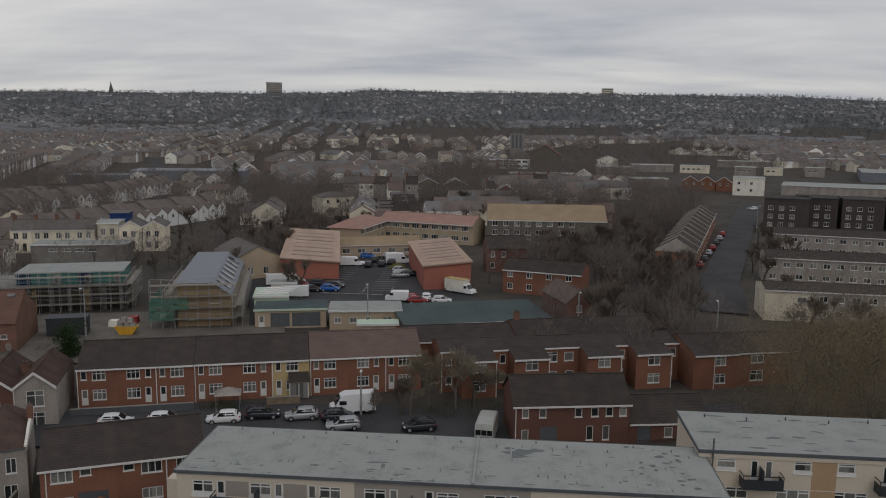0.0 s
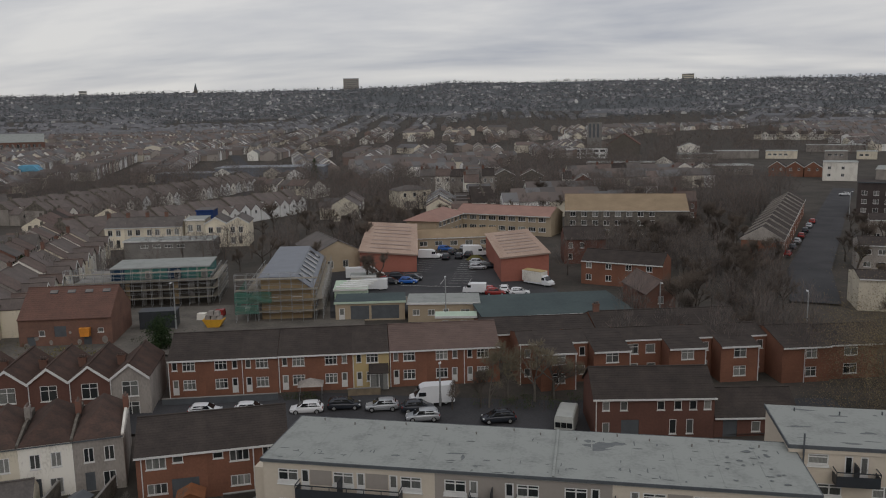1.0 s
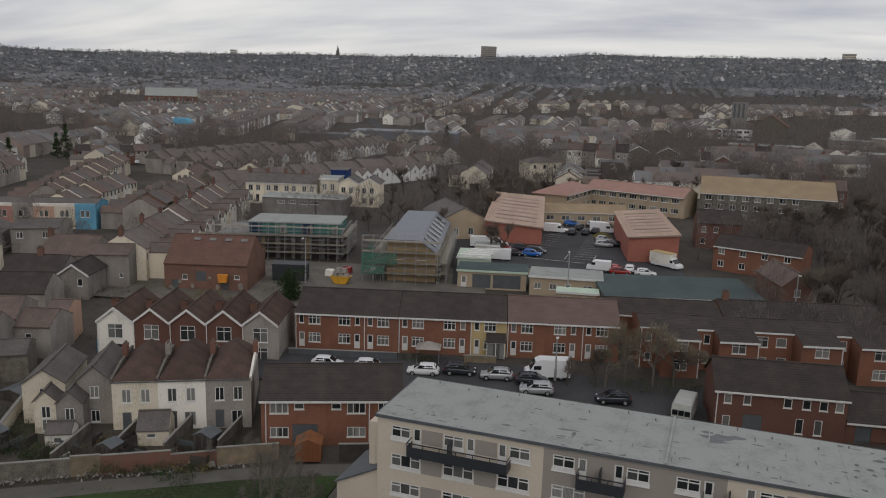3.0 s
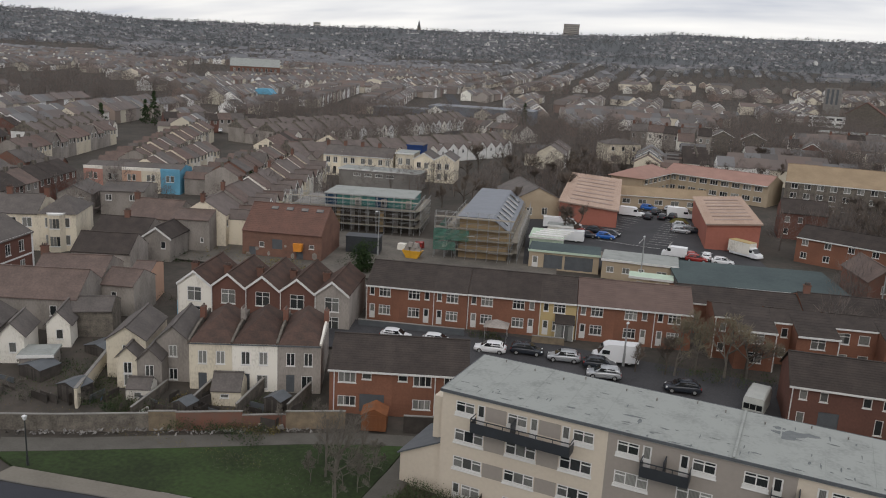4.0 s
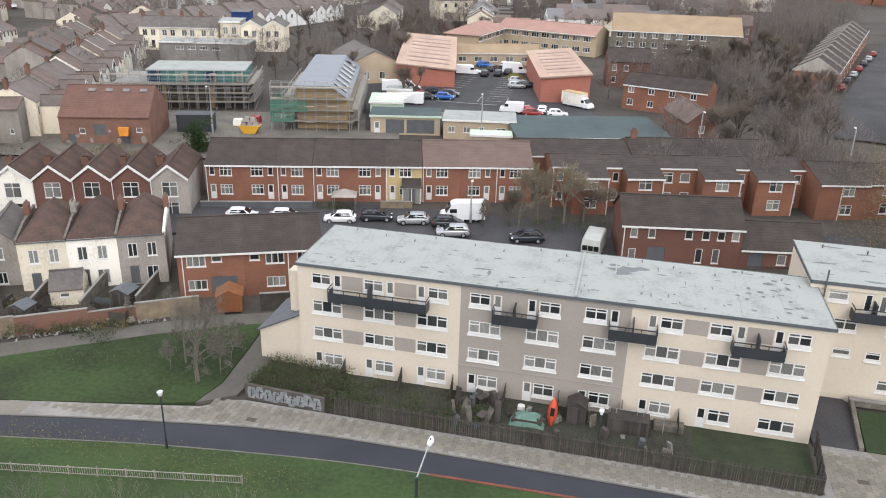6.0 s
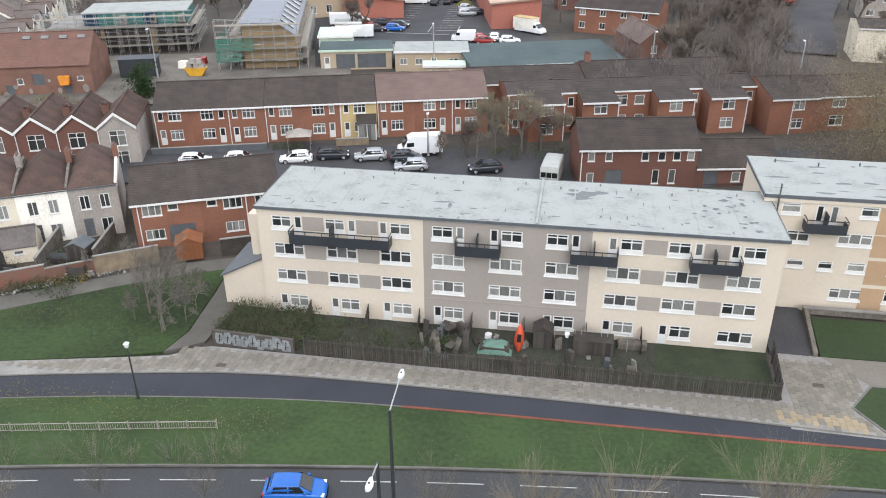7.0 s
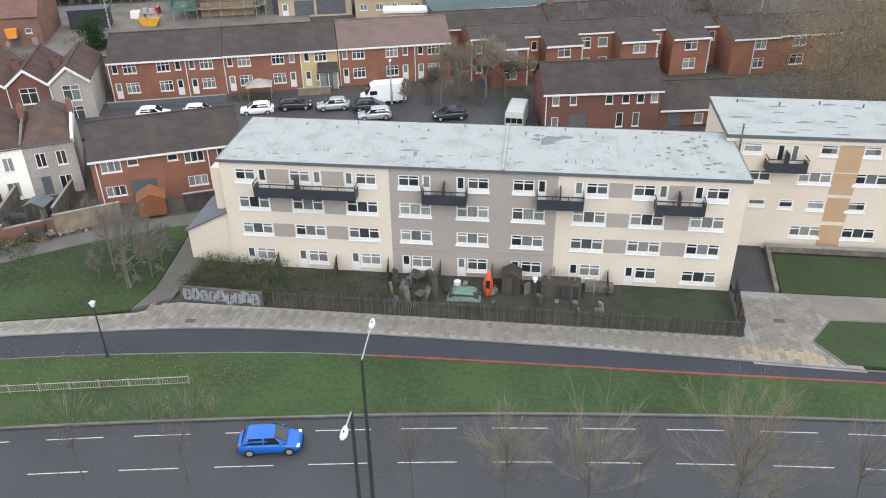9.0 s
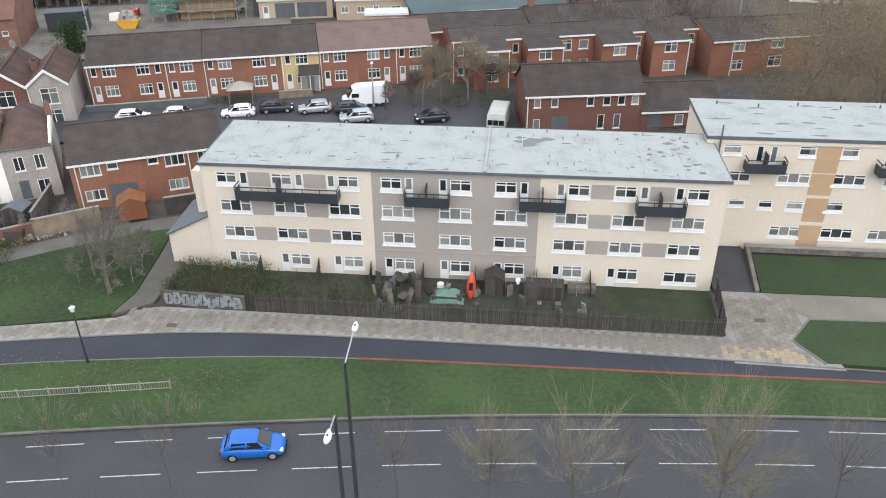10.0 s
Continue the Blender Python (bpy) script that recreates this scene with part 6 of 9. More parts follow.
winter = [bare_tree(31 + k, 11.0, 0.26, 4, 0.22, 0.022, 4, 0.62, 0.27) for k in range(3)] + [bare_tree(41 + k, 10.0, 0.2, 3, 0.3, 0.017, 30, 0.62, 0.3) for k in range(4)]
shrub = [bare_tree(61 + k, 5.0, 0.06, 3, 0.35, 0.014, 12, 0.75, 0.24) for k in range(2)]
thin = bare_tree(58, 11.0, 0.14, 4, 0.3, 0.012, 6, 0.5, 0.27)
tree(thin, -33.0, 52.0, 0, 1.05, 0.3, "bare thin tree on the grass by the flats", "twig_grey", "twig_grey")
tree(thin, -35.6, 54.4, 0, 0.8, 2.1, "bare thin tree on the grass by the flats", "twig_grey", "twig_grey")
tree(shrub[0], -33.5, 54.0, 0, 1.1, 1.0, "bare twiggy bush on the grass", "twig_grey", "twig_grey", name="bush")
for i, (x, y, sc) in enumerate(((-31.9, 55.8, 1.0), (-33.0, 51.6, 0.9), (-34.6, 56.4, 1.1), (-36.2, 53.0, 0.9), (-32.6, 58.2, 1.0), (-37.5, 56.0, 0.8), (-34.2, 59.6, 0.8), (-31.8, 53.6, 0.9))):
    tree(shrub[i % 2], x, y, 0, sc, 2.0 + i, "bare twiggy bush on the grass", "twig_grey", "twig_grey", name="bush", group="bushes on the grass")
for i, (x, y, sc, k) in enumerate(((-13.0, 93.0, 0.6, 4), (-13.2, 94.5, 0.55, 5), (-16.4, 92.0, 0.5, 3), (-4.5, 97.5, 0.8, 2))):
    tree(winter[k], x, y, ground(x, y), sc, i, "tall bare winter tree in front of the terrace", group="street trees")
street = [bare_tree(47 + k, 12.0, 0.12, 4, 0.26, 0.012, 10, 0.62, 0.19) for k in range(2)]
for i, (x, y, sc) in enumerate(((-9.8, 94.6, 1.3), (-6.6, 95.6, 1.5), (-12.0, 93.2, 1.15), (-4.2, 96.6, 1.2))):
    tree(street[i % 2], x, y, ground(x, y), sc, i * 2.0, "tall bare pale-brown winter tree in front of the terrace", "twig_grey", "twig_pale", group="street trees")
rng = random.Random(71)
pts = [(rng.gauss(0, 1) * 3.6, rng.gauss(0, 1) * 3.6, 6.2 + rng.gauss(0, 1) * 2.6) for _ in range(60)]
autumn = [(*winter[k], leaf_cloud(80 + k, 19000, pts, 0.058, 1.3)) for k in range(2)]
for i, (x, y, sc, k) in enumerate(((33.0, 93.0, 1.25, 0), (37.0, 92.0, 1.3, 1), (42.0, 95.0, 1.25, 0), (49.0, 97.0, 1.3, 1), (56.5, 100.0, 1.3, 0), (38.5, 100.0, 1.25, 0), (45.5, 103.0, 1.25, 1), (64.0, 104.0, 1.3, 1), (53.0, 107.0, 1.2, 0), (33.5, 87.5, 0.9, 0), (40.5, 88.5, 0.95, 1))):
    tree(autumn[k], x, y, ground(x, y), sc, i * 1.7, "tree with thinning yellow-brown autumn leaves", "twig_grey", "twig_grey", group="autumn trees")

# evergreen beside the terrace
cyp = thing("conifer", "dark green bushy conifer at the end of the terrace", "tree", pose(-64.6, 108.5, 2.2))
rng = random.Random(9)
part("trunk", Shape().tube((0, 0, -0.3), (0, 0, 2.0), 0.2, 0.1), "bark", cyp)
part("foliage", leaf_cloud(91, 4200, [(rng.gauss(0, 0.75), rng.gauss(0, 0.75), 0.7 + 4.4 * rng.random()) for _ in range(60)], 0.15, 0.45), "leaf_green", cyp)

# hedges and scrub in the gardens
def scrub(x0, y0, x1, y1, z, h, n, label, seed, mat="leaf_scrub", name="hedge", m=None):
    rng = random.Random(seed)
    t = thing(name, label, "bush", m or pose(0, 0, z), kind="stuff")
    pts = [(rng.uniform(x0, x1), rng.uniform(y0, y1), rng.random() ** 1.3 * h * (0.6 + 0.5 * noise.noise((rng.random() * 9, 0, seed)))) for _ in range(max(20, n // (40 if h > 0.5 else 6)))]
    part("leaves", leaf_cloud(seed + 1, n, pts, 0.085 if h > 0.5 else 0.05, 0.3 if h > 0.5 else 0.5), mat, t)
    tw = Shape()
    for _ in range(n // 12):
        a = Vector((rng.uniform(x0, x1), rng.uniform(y0, y1), -0.1))
        cone(tw, a, a + Vector((rng.gauss(0, 0.3), rng.gauss(0, 0.3), h * rng.uniform(0.6, 1.3))), 0.018)
    part("stems", tw, "twig", t)
    return t


scrub(-28.4, 51.2, -21.0, 56.2, 0, 1.6, 13000, "overgrown green hedge behind the graffiti wall", 101)
scrub(-21.0, 50.9, -9.0, 55.5, -0.2, 0.9, 5200, "low overgrown shrubs in the garden", 103)
scrub(-20.0, 50.0, 16.0, 50.35, 0, 0.28, 900, "brown leaf litter and weeds along the fence foot", 105, "leaf_litter", "weeds")
scrub(-44, 40.4, -19, 43.0, 0, 0.06, 5200, "fallen yellow leaves and low weeds on the verge", 107, "leaf_litter", "weeds")
scrub(-46, 50.5, -35.0, 55.5, 0, 0.3, 2600, "rough dark weeds across the grass plot", 141, "leaf_green", "weeds")
scrub(-12, 51.2, 7, 55.8, -0.2, 0.5, 1800, "dark weeds between the garden clutter", 143, "leaf_green", "weeds")
scrub(-4, 51.0, 16, 51.6, -0.2, 0.6, 700, "brambles inside the garden fence", 145)
scrub(-14, 36, 22, 44, 0, 0.04, 500, "scattered fallen leaves on the grass verge", 113, "leaf_litter", "weeds")

# ---- garden things by the flats ----
def plank_box(name, label, category, m, w, d, h, mat, roof=None, ridge=0.0, group=""):
    t = thing(name, label, category, m, group)
    n = max(3, round(w / 0.22))
    plank = Shape().box(0, w / n - 0.015, -0.03, 0, 0, h).mesh("plank")
    for k in range(n):
        part("plank", plank, mat, t, m=pose(w * k / n, 0, 0))
    part("body", Shape().profile_y([(0, 0), (w, 0), (w, h), (w / 2, h + ridge), (0, h)] if ridge else [(0, 0), (w, 0), (w, h), (0, h)], 0, d), mat, t)
    if roof:
        r = Shape()
        roof_slab(r, (-0.1, -0.12, h - 0.03), (w / 2, -0.12, h + ridge + 0.04), (w / 2, d + 0.1, h + ridge + 0.04), (-0.1, d + 0.1, h - 0.03), -0.05)
        roof_slab(r, (w / 2, -0.12, h + ridge + 0.04), (w + 0.1, -0.12, h - 0.03), (w + 0.1, d + 0.1, h - 0.03), (w / 2, d + 0.1, h + ridge + 0.04), -0.05)
        part("roof", r, roof, t)
    return t


plank_box("garden_shed", "small dark timber garden shed with a pitched roof", "shed", pose(-2.2, 54.7, -0.2), 1.5, 1.4, 1.5, "wood_dark", "tile", 0.45)
plank_box("garden_shed", "orange-brown timber garden shed beside the brick house", "shed", pose(-37.7, 63.9, 0.0, 0, 0, 24), 2.5, 2.2, 1.7, "wood_orange", "wood_orange", 0.6)
plank_box("timber_crate", "stack of weathered timber crates in the garden", "crate", pose(1.0, 54.3, -0.2), 3.2, 1.4, 1.3, "wood_dark")
plank_box("timber_crate", "low timber planter in the garden", "crate", pose(4.6, 55.6, -0.2), 2.3, 0.8, 0.55, "stone")
kay = thing("kayak", "red-orange plastic kayak standing on end in the garden", "kayak", pose(-3.35, 53.75, -0.2, -8, 3, 0))
ring = [(0, 0.02), (0.25, 0.2), (0.8, 0.36), (1.3, 0.4), (1.8, 0.34), (2.3, 0.17), (2.6, 0.02)]
part("hull", loft([[(-w, 0, z), (0, -w * 0.45, z), (w, 0, z), (0, w * 0.35, z)] for z, w in ring], 4), "kayak", kay, smooth=True)
part("cockpit", Shape().prism([(-0.16, -0.17, 1.0), (0.16, -0.17, 1.0), (0.16, -0.17, 1.7), (-0.16, -0.17, 1.7)], [(-0.14, -0.2, 1.05), (0.14, -0.2, 1.05), (0.14, -0.2, 1.65), (-0.14, -0.2, 1.65)]), "black", kay)
tp = thing("tarpaulin", "crumpled pale green tarpaulin over a garden heap", "tarpaulin", pose(-5.2, 53.9, -0.2))
s = Shape()
NX = 14
for j in range(9):
    for i in range(NX):
        u, v = i / (NX - 1) * 2 - 1, j / 8 * 2 - 1
        s.v.append((u * 1.4, v * 0.8, max(0.02, (1 - u ** 4) * (1 - v ** 4)) * 0.75 + 0.16 * noise.noise((u * 3, v * 3, 1.0))))
for j in range(8):
    for i in range(NX - 1):
        s.f.append((j * NX + i, j * NX + i + 1, (j + 1) * NX + i + 1, (j + 1) * NX + i))
part("sheet", s, "tarp_green", tp)
part("mound", Shape().box(-1.2, 1.2, -0.65, 0.65, 0, 0.55), "wood_dark", tp)
rng = random.Random(17)
for k, u in enumerate((-21.6, -16.5, -12.0, -7.5, -3.1, 2.0, 6.4)):
    t = thing("fence_panel", "dark weathered timber garden divider against the flats", "fence", pose(u, 56.85, -0.2, 0, 0, -90 + rng.uniform(-3, 3)), "garden dividers")
    for j in range(6):
        part("plank", Shape().box(j * 0.3, j * 0.3 + 0.27, 0, 0.03, 0, 1.55 - 0.13 * j), "wood_dark", t)
    part("rail", Shape().box(0, 1.8, 0.03, 0.07, 0.6, 0.68), "wood_dark", t)
for k in range(9):
    x, y = rng.uniform(-11.5, -6.0), rng.uniform(51.5, 55.8)
    t = thing("timber_board", "old board leaning among garden clutter", "board", pose(x, y, -0.2, rng.uniform(-20, -8), rng.uniform(-15, 15), rng.uniform(-60, 60)), "garden clutter")
    part("board", Shape().box(0, rng.uniform(0.2, 0.7), 0, 0.04, 0, rng.uniform(0.9, 1.9)), rng.choice(("wood_dark", "stone", "wood_dark", "lead")), t)
for x, y in ((-8.7, 53.0), (-10.2, 54.6), (-9.2, 55.5)):
    t = thing("garden_table", "weathered grey garden table", "table", pose(x, y, -0.2, 0, 0, rng.uniform(0, 90)), "garden tables")
    part("tabletop", Shape().box(-0.5, 0.5, -0.35, 0.35, 0.68, 0.72), "wood_dark", t)
    for a in (-0.44, 0.44):
        for b in (-0.3, 0.3):
            part("leg", Shape().box(a - 0.03, a + 0.03, b - 0.03, b + 0.03, 0, 0.68), "wood_dark", t)
bl = thing("gas_bottle", "white round garden drum", "drum", pose(-5.9, 55.2, -0.2))
part("drum", Shape().tube((0, 0, 0), (0, 0, 0.6), 0.35, 0.3, 12), "upvc", bl)
cov = thing("drain_cover", "dark iron drain cover in the paving", "drain cover", pose(-26.2, 48.0, 0.014))
part("plate", Shape().box(-0.4, 0.4, -0.25, 0.25, 0, 0.012), "bark", cov)
cov2 = copy_thing(cov, pose(19.3, 52.7, 0.014))

# roof fittings of the flats
rng = random.Random(23)
for k in range(14):
    t = thing("roof_vent", "small grey vent pipe on the felt roof", "vent", pose(-24.0 + 2.95 * k + rng.uniform(-0.8, 0.8), 65.4 - 0.6 * (k % 3), 9.9), "roof vents")
    part("pipe", Shape().tube((0, 0, 0), (0, 0, 0.17), 0.05, 0.05, 8), "concrete", t)
    part("cowl", Shape().tube((0, 0, 0.17), (0, 0, 0.23), 0.09, 0.05, 8), "concrete", t)
for k in range(7):
    t = thing("roof_vent", "small dark vent pipe on the felt roof", "vent", pose(18.0 + 3.6 * k, 72.0 - 0.5 * (k % 2), 10.55), "roof vents")
    part("pipe", Shape().tube((0, 0, 0), (0, 0, 0.32), 0.07, 0.07, 8), "lead", t)
def felt_patch(x, y, w, d, z, seed):
    """A ragged worn spot or strip."""
    r = random.Random(seed)
    loop = [(w * math.cos(a) * r.uniform(0.6, 1.25), d * math.sin(a) * r.uniform(0.5, 1.4)) for a in (math.tau * i / 11 for i in range(11))]
    t = thing("felt_patch", "dark worn patch on the felt roof", "roof patch", pose(x, y, z, 0, 0, r.uniform(-6, 6)), "felt patches")
    part("patch", Shape().slab(loop, 0.0, 0.005), "felt_patch", t)


for k, (x, y, w, d) in enumerate(((1.2, 63.4, 1.5, 0.6), (1.0, 62.6, 0.8, 0.45), (2.4, 63.9, 0.9, 0.3), (0.2, 64.1, 0.6, 0.25), (-15.2, 58.9, 0.35, 0.16), (-10.4, 60.0, 0.9, 0.14), (-9.8, 59.4, 0.2, 0.5))):
    felt_patch(x, y, w, d, 9.9 + 0.0004 * k, 1 + k)
for k in range(80):
    x, y = rng.uniform(-25.2, 15.8), rng.choice((rng.uniform(57.2, 65.6), rng.uniform(57.0, 59.4)))
    long = rng.random() < 0.62
    felt_patch(x, y, rng.uniform(0.12, 0.5) if long else rng.uniform(0.04, 0.09), rng.uniform(0.03, 0.1) if long else rng.uniform(0.12, 0.45), 9.904 + 0.0002 * k, 30 + k)
for k in range(22):
    felt_patch(11.6 + rng.uniform(-2.0, 3.2), 65.4 - 0.35 * k + rng.uniform(-0.2, 0.2), rng.uniform(0.15, 0.4), rng.uniform(0.06, 0.2), 9.93 + 0.0002 * k, 190 + k)
for k in range(24):
    felt_patch(rng.uniform(17, 40), rng.uniform(64.8, 72.8), rng.uniform(0.2, 1.0), rng.uniform(0.05, 0.25), 10.55 + 0.0002 * k, 220 + k)
for k in range(13):
    part("felt_lap", Shape().box(0.4 + 3.2 * k, 0.5 + 3.2 * k, 0.1, 9.1, 9.9, 9.916), "felt", block)

# ---- gardens and boundary walls behind the grass ----
def wall_run(x0, y0, x1, y1, z, h, mat, label, t=0.22, name="garden_wall", coping=None):
    L = math.hypot(x1 - x0, y1 - y0)
    w = thing(name, label, "wall", pose(x0, y0, z, 0, 0, math.degrees(math.atan2(y1 - y0, x1 - x0))))
    part("masonry", Shape().box(0, L, 0, t, -0.4, h), mat, w)
    part("coping", Shape().box(-0.03, L + 0.03, -0.04, t + 0.04, h, h + 0.08), coping or "concrete", w)
    return w


wall_run(-78, 39.5, -62.5, 48.6, 0, 1.6, "stone", "rubble stone garden wall with faded graffiti")
wall_run(-62.5, 48.6, -55.5, 53.3, 0.1, 1.5, "stone", "rubble stone garden wall")
wall_run(-55.5, 53.3, -53.3, 54.7, 0.1, 1.7, "wood_pale", "pale timber fence panel", name="fence_panel")
wall_run(-53.3, 54.7, -48.0, 58.2, 0.1, 1.6, "old_brick", "red brick garden wall")
wall_run(-48.0, 58.2, -44.5, 60.6, 0.1, 1.2, "old_brick", "low red brick garden wall")
wall_run(-44.5, 60.6, -39.5, 63.8, 0.1, 1.5, "wood_pale", "pale timber garden fence", name="fence_panel")
wall_run(-34.0, 66.0, -31.0, 67.4, 0.1, 1.5, "wood_dark", "dark timber garden fence", name="fence_panel")
wall_run(-64.4, 52.6, -70.6, 62.4, 0.1, 2.3, "stucco_cream", "tall cream rendered garden wall", 0.3)
for x, y, x1, y1, h in ((-58.0, 53.6, -60.0, 60.6, 1.4), (-53.8, 56.2, -56.0, 63.0, 1.5), (-49.3, 59.0, -51.2, 65.8, 1.8), (-45.2, 62.0, -46.5, 68.0, 1.6)):
    wall_run(x, y, x1, y1, 0.1, h, "stone", "weathered stone wall between back gardens", 0.18)
rng = random.Random(29)
rub = Shape()
for k in range(260):
    t = rng.random()
    x, y = -66 + 24 * t + rng.gauss(0, 0.3), 46.0 + 15.2 * t + rng.gauss(0, 0.35)
    a = rng.uniform(0.08, 0.3)
    rub.add([(x + a * rng.uniform(-1, 1), y + a * rng.uniform(-1, 1), z) for z in (0.02, 0.02, 0.02, a)], ((0, 2, 1), (0, 1, 3), (1, 2, 3), (2, 0, 3)))
tagged(part("rubble", rub, "concrete"), "scattered rubble and litter along the garden walls", "rubble", kind="stuff")

# ---- street behind the flats ----
def draped(name, pts, width, mat, label, category="road", lift=0.02, step=4.0):
    """A strip laid on the land along a line, with a middle row of points."""
    s, row = Shape(), []
    for (x0, y0), (x1, y1) in zip(pts, pts[1:]):
        L = math.hypot(x1 - x0, y1 - y0)
        n = max(1, round(L / step))
        for i in range(n + 1):
            x, y = x0 + (x1 - x0) * i / n, y0 + (y1 - y0) * i / n
            nx, ny = -(y1 - y0) / L * width / 2, (x1 - x0) / L * width / 2
            row.append([(x + nx * k, y + ny * k, ground(x + nx * k, y + ny * k) + lift) for k in (-1, -0.33, 0.33, 1)])
    for a, b in zip(row, row[1:]):
        for k in range(3):
            s.quad(a[k], a[k + 1], b[k + 1], b[k])
    return tagged(part(name, s, mat), label, category, kind="structure")


draped("street", [(-55.5, 82.5), (-32, 89.5), (-4, 91.5), (30, 96)], 9.5, "old_asphalt", "dark asphalt residential street with parked cars")
draped("yard", [(-54, 158), (-12, 172)], 60, "old_asphalt", "asphalt depot yard with white bay lines", "yard", 0.06)
draped("yard", [(-98, 111), (-38, 128.5)], 30, "site_mud", "muddy construction yard", "yard", 0.04)
draped("road", [(40, 150), (47, 182), (88, 311), (108, 372)], 8.5, "old_asphalt", "grey side road running away between houses", lift=0.1)
draped("street", [(-140, 300), (-145, 316), (-232, 511), (-300, 640)], 8, "old_asphalt", "street between terraces", lift=0.1)
for a0 in (-49.5, -28.5):
    wall_run(-52.0 if a0 < -40 else -30.2, 86.6 if a0 < -40 else 93.6, -38.5 if a0 < -40 else -26.2, 90.8 if a0 < -40 else 94.8, 1.55, 1.2, "lead" if a0 < -40 else "wood_pale", "dark close-boarded fence along front gardens" if a0 < -40 else "yellow-painted fence in front of a house", name="fence_panel")
porch = thing("porch", "white glazed porch with a dark roof", "porch", pose(-27.9, 95.9, 1.95, 0, 0, 16.5))
part("frame", Shape().box(0, 0.1, 0, 0.1, 0, 2.2).box(2.3, 2.4, 0, 0.1, 0, 2.2).box(1.15, 1.25, 0, 0.1, 0, 2.2).box(0.1, 2.3, 0, 0.1, 2.1, 2.2), "upvc", porch)
part("pane", Shape().box(0.1, 2.3, 0.04, 0.06, 0, 2.1), "glass", porch)
part("roof", Shape().prism([(-0.1, -0.15, 2.2), (2.5, -0.15, 2.2), (2.5, 1.6, 3.2), (-0.1, 1.6, 3.2)], [(-0.1, -0.15, 2.3), (2.5, -0.15, 2.3), (2.5, 1.6, 3.3), (-0.1, 1.6, 3.3)]), "tile", porch)
gz = thing("gazebo", "pale fabric garden gazebo", "gazebo", pose(-34.6, 92.2, 1.85, 0, 0, 16.5))
for a in (-1.4, 1.4):
    for b in (-1.1, 1.1):
        part("pole", Shape().tube((a, b, 0), (a, b, 2.0), 0.03), "steel", gz)
part("canopy", Shape().add(((-1.6, -1.3, 1.9), (1.6, -1.3, 1.9), (1.6, 1.3, 1.9), (-1.6, 1.3, 1.9), (0, 0, 2.7)), ((0, 1, 4), (1, 2, 4), (2, 3, 4), (3, 0, 4), (3, 2, 1, 0))), "stucco_grey", gz)
scrub(-38.2, 91.2, -34.0, 92.6, 1.8, 1.3, 900, "green garden hedge in front of the terrace", 131)
scrub(-50, 60.5, -44.5, 66.0, 0.1, 1.1, 1800, "overgrown back gardens with scrub", 117)
scrub(-14, 92.5, 0, 97.5, 1.6, 1.5, 1600, "brown shrubs under the street trees", 133, "leaf_scrub")

# the back gardens of the old houses, overgrown and cluttered
for k, (u0, v0, u1, v1, h, n, mat) in enumerate(((-8, -8.0, 6, -6.6, 1.2, 2600, "leaf_green"), (-14, -8.8, -5.5, -3.0, 1.5, 3200, "leaf_scrub"), (6.6, -6.8, 14.2, -3.0, 0.9, 1800, "leaf_green"), (-3.0, -8.0, 3.0, -5.2, 1.6, 1600, "leaf_scrub"), (-24, -8.4, -14, 2.0, 1.0, 3200, "leaf_green"), (-16, 3.0, -7.5, 12.0, 1.4, 2600, "leaf_green"))):
    scrub(u0, v0, u1, v1, 0, h, n, "overgrown dark back garden with brambles and weeds", 201 + 2 * k, mat, m=old(0, 0, 0.1))
rng = random.Random(411)
for k in range(26):
    u, v = rng.uniform(-22, 14), rng.uniform(-7.2, -3.2)
    t = thing("fence_panel", "weathered dark timber fence panel between back gardens", "fence", old(u, v, 0.1) @ pose(0, 0, 0, 0, 0, rng.choice((90, 90, 0)) + rng.uniform(-5, 5)), "back garden fences")
    part("panel", Shape().box(0, rng.uniform(1.4, 2.6), 0, 0.05, -0.3, rng.uniform(0.9, 1.6)), rng.choice(("wood_dark", "wood_dark", "wood_dark", "lead")), t)
for k in range(22):
    u, v = rng.uniform(-20, 14), rng.uniform(-7.0, -2.0)
    t = thing("garden_junk", "discarded pale boards and boxes in an overgrown garden", "junk", old(u, v, 0.1) @ pose(0, 0, 0, rng.uniform(-25, 5), rng.uniform(-15, 15), rng.uniform(0, 180)), "garden junk")
    part("box", Shape().box(0, rng.uniform(0.4, 1.2), 0, rng.uniform(0.1, 0.7), 0, rng.uniform(0.3, 0.8)), rng.choice(("concrete", "wood_dark", "stucco_grey", "wood_dark", "upvc", "tarp_blue", "lead")), t)
for k, (u, v, w, d, h) in enumerate(((-11.5, -5.5, 2.6, 2.2, 2.0), (10.0, -4.0, 2.0, 1.8, 1.9), (-18.0, -2.0, 3.2, 2.6, 2.1), (-14.5, 5.0, 3.6, 3.0, 2.2), (1.5, -6.8, 1.8, 1.6, 1.8))):
    plank_box("garden_shed", "weathered dark garden shed in an overgrown garden", "shed", old(u, v, 0.1), w, d, h, "wood_dark", "lead", 0.4, "back garden sheds")
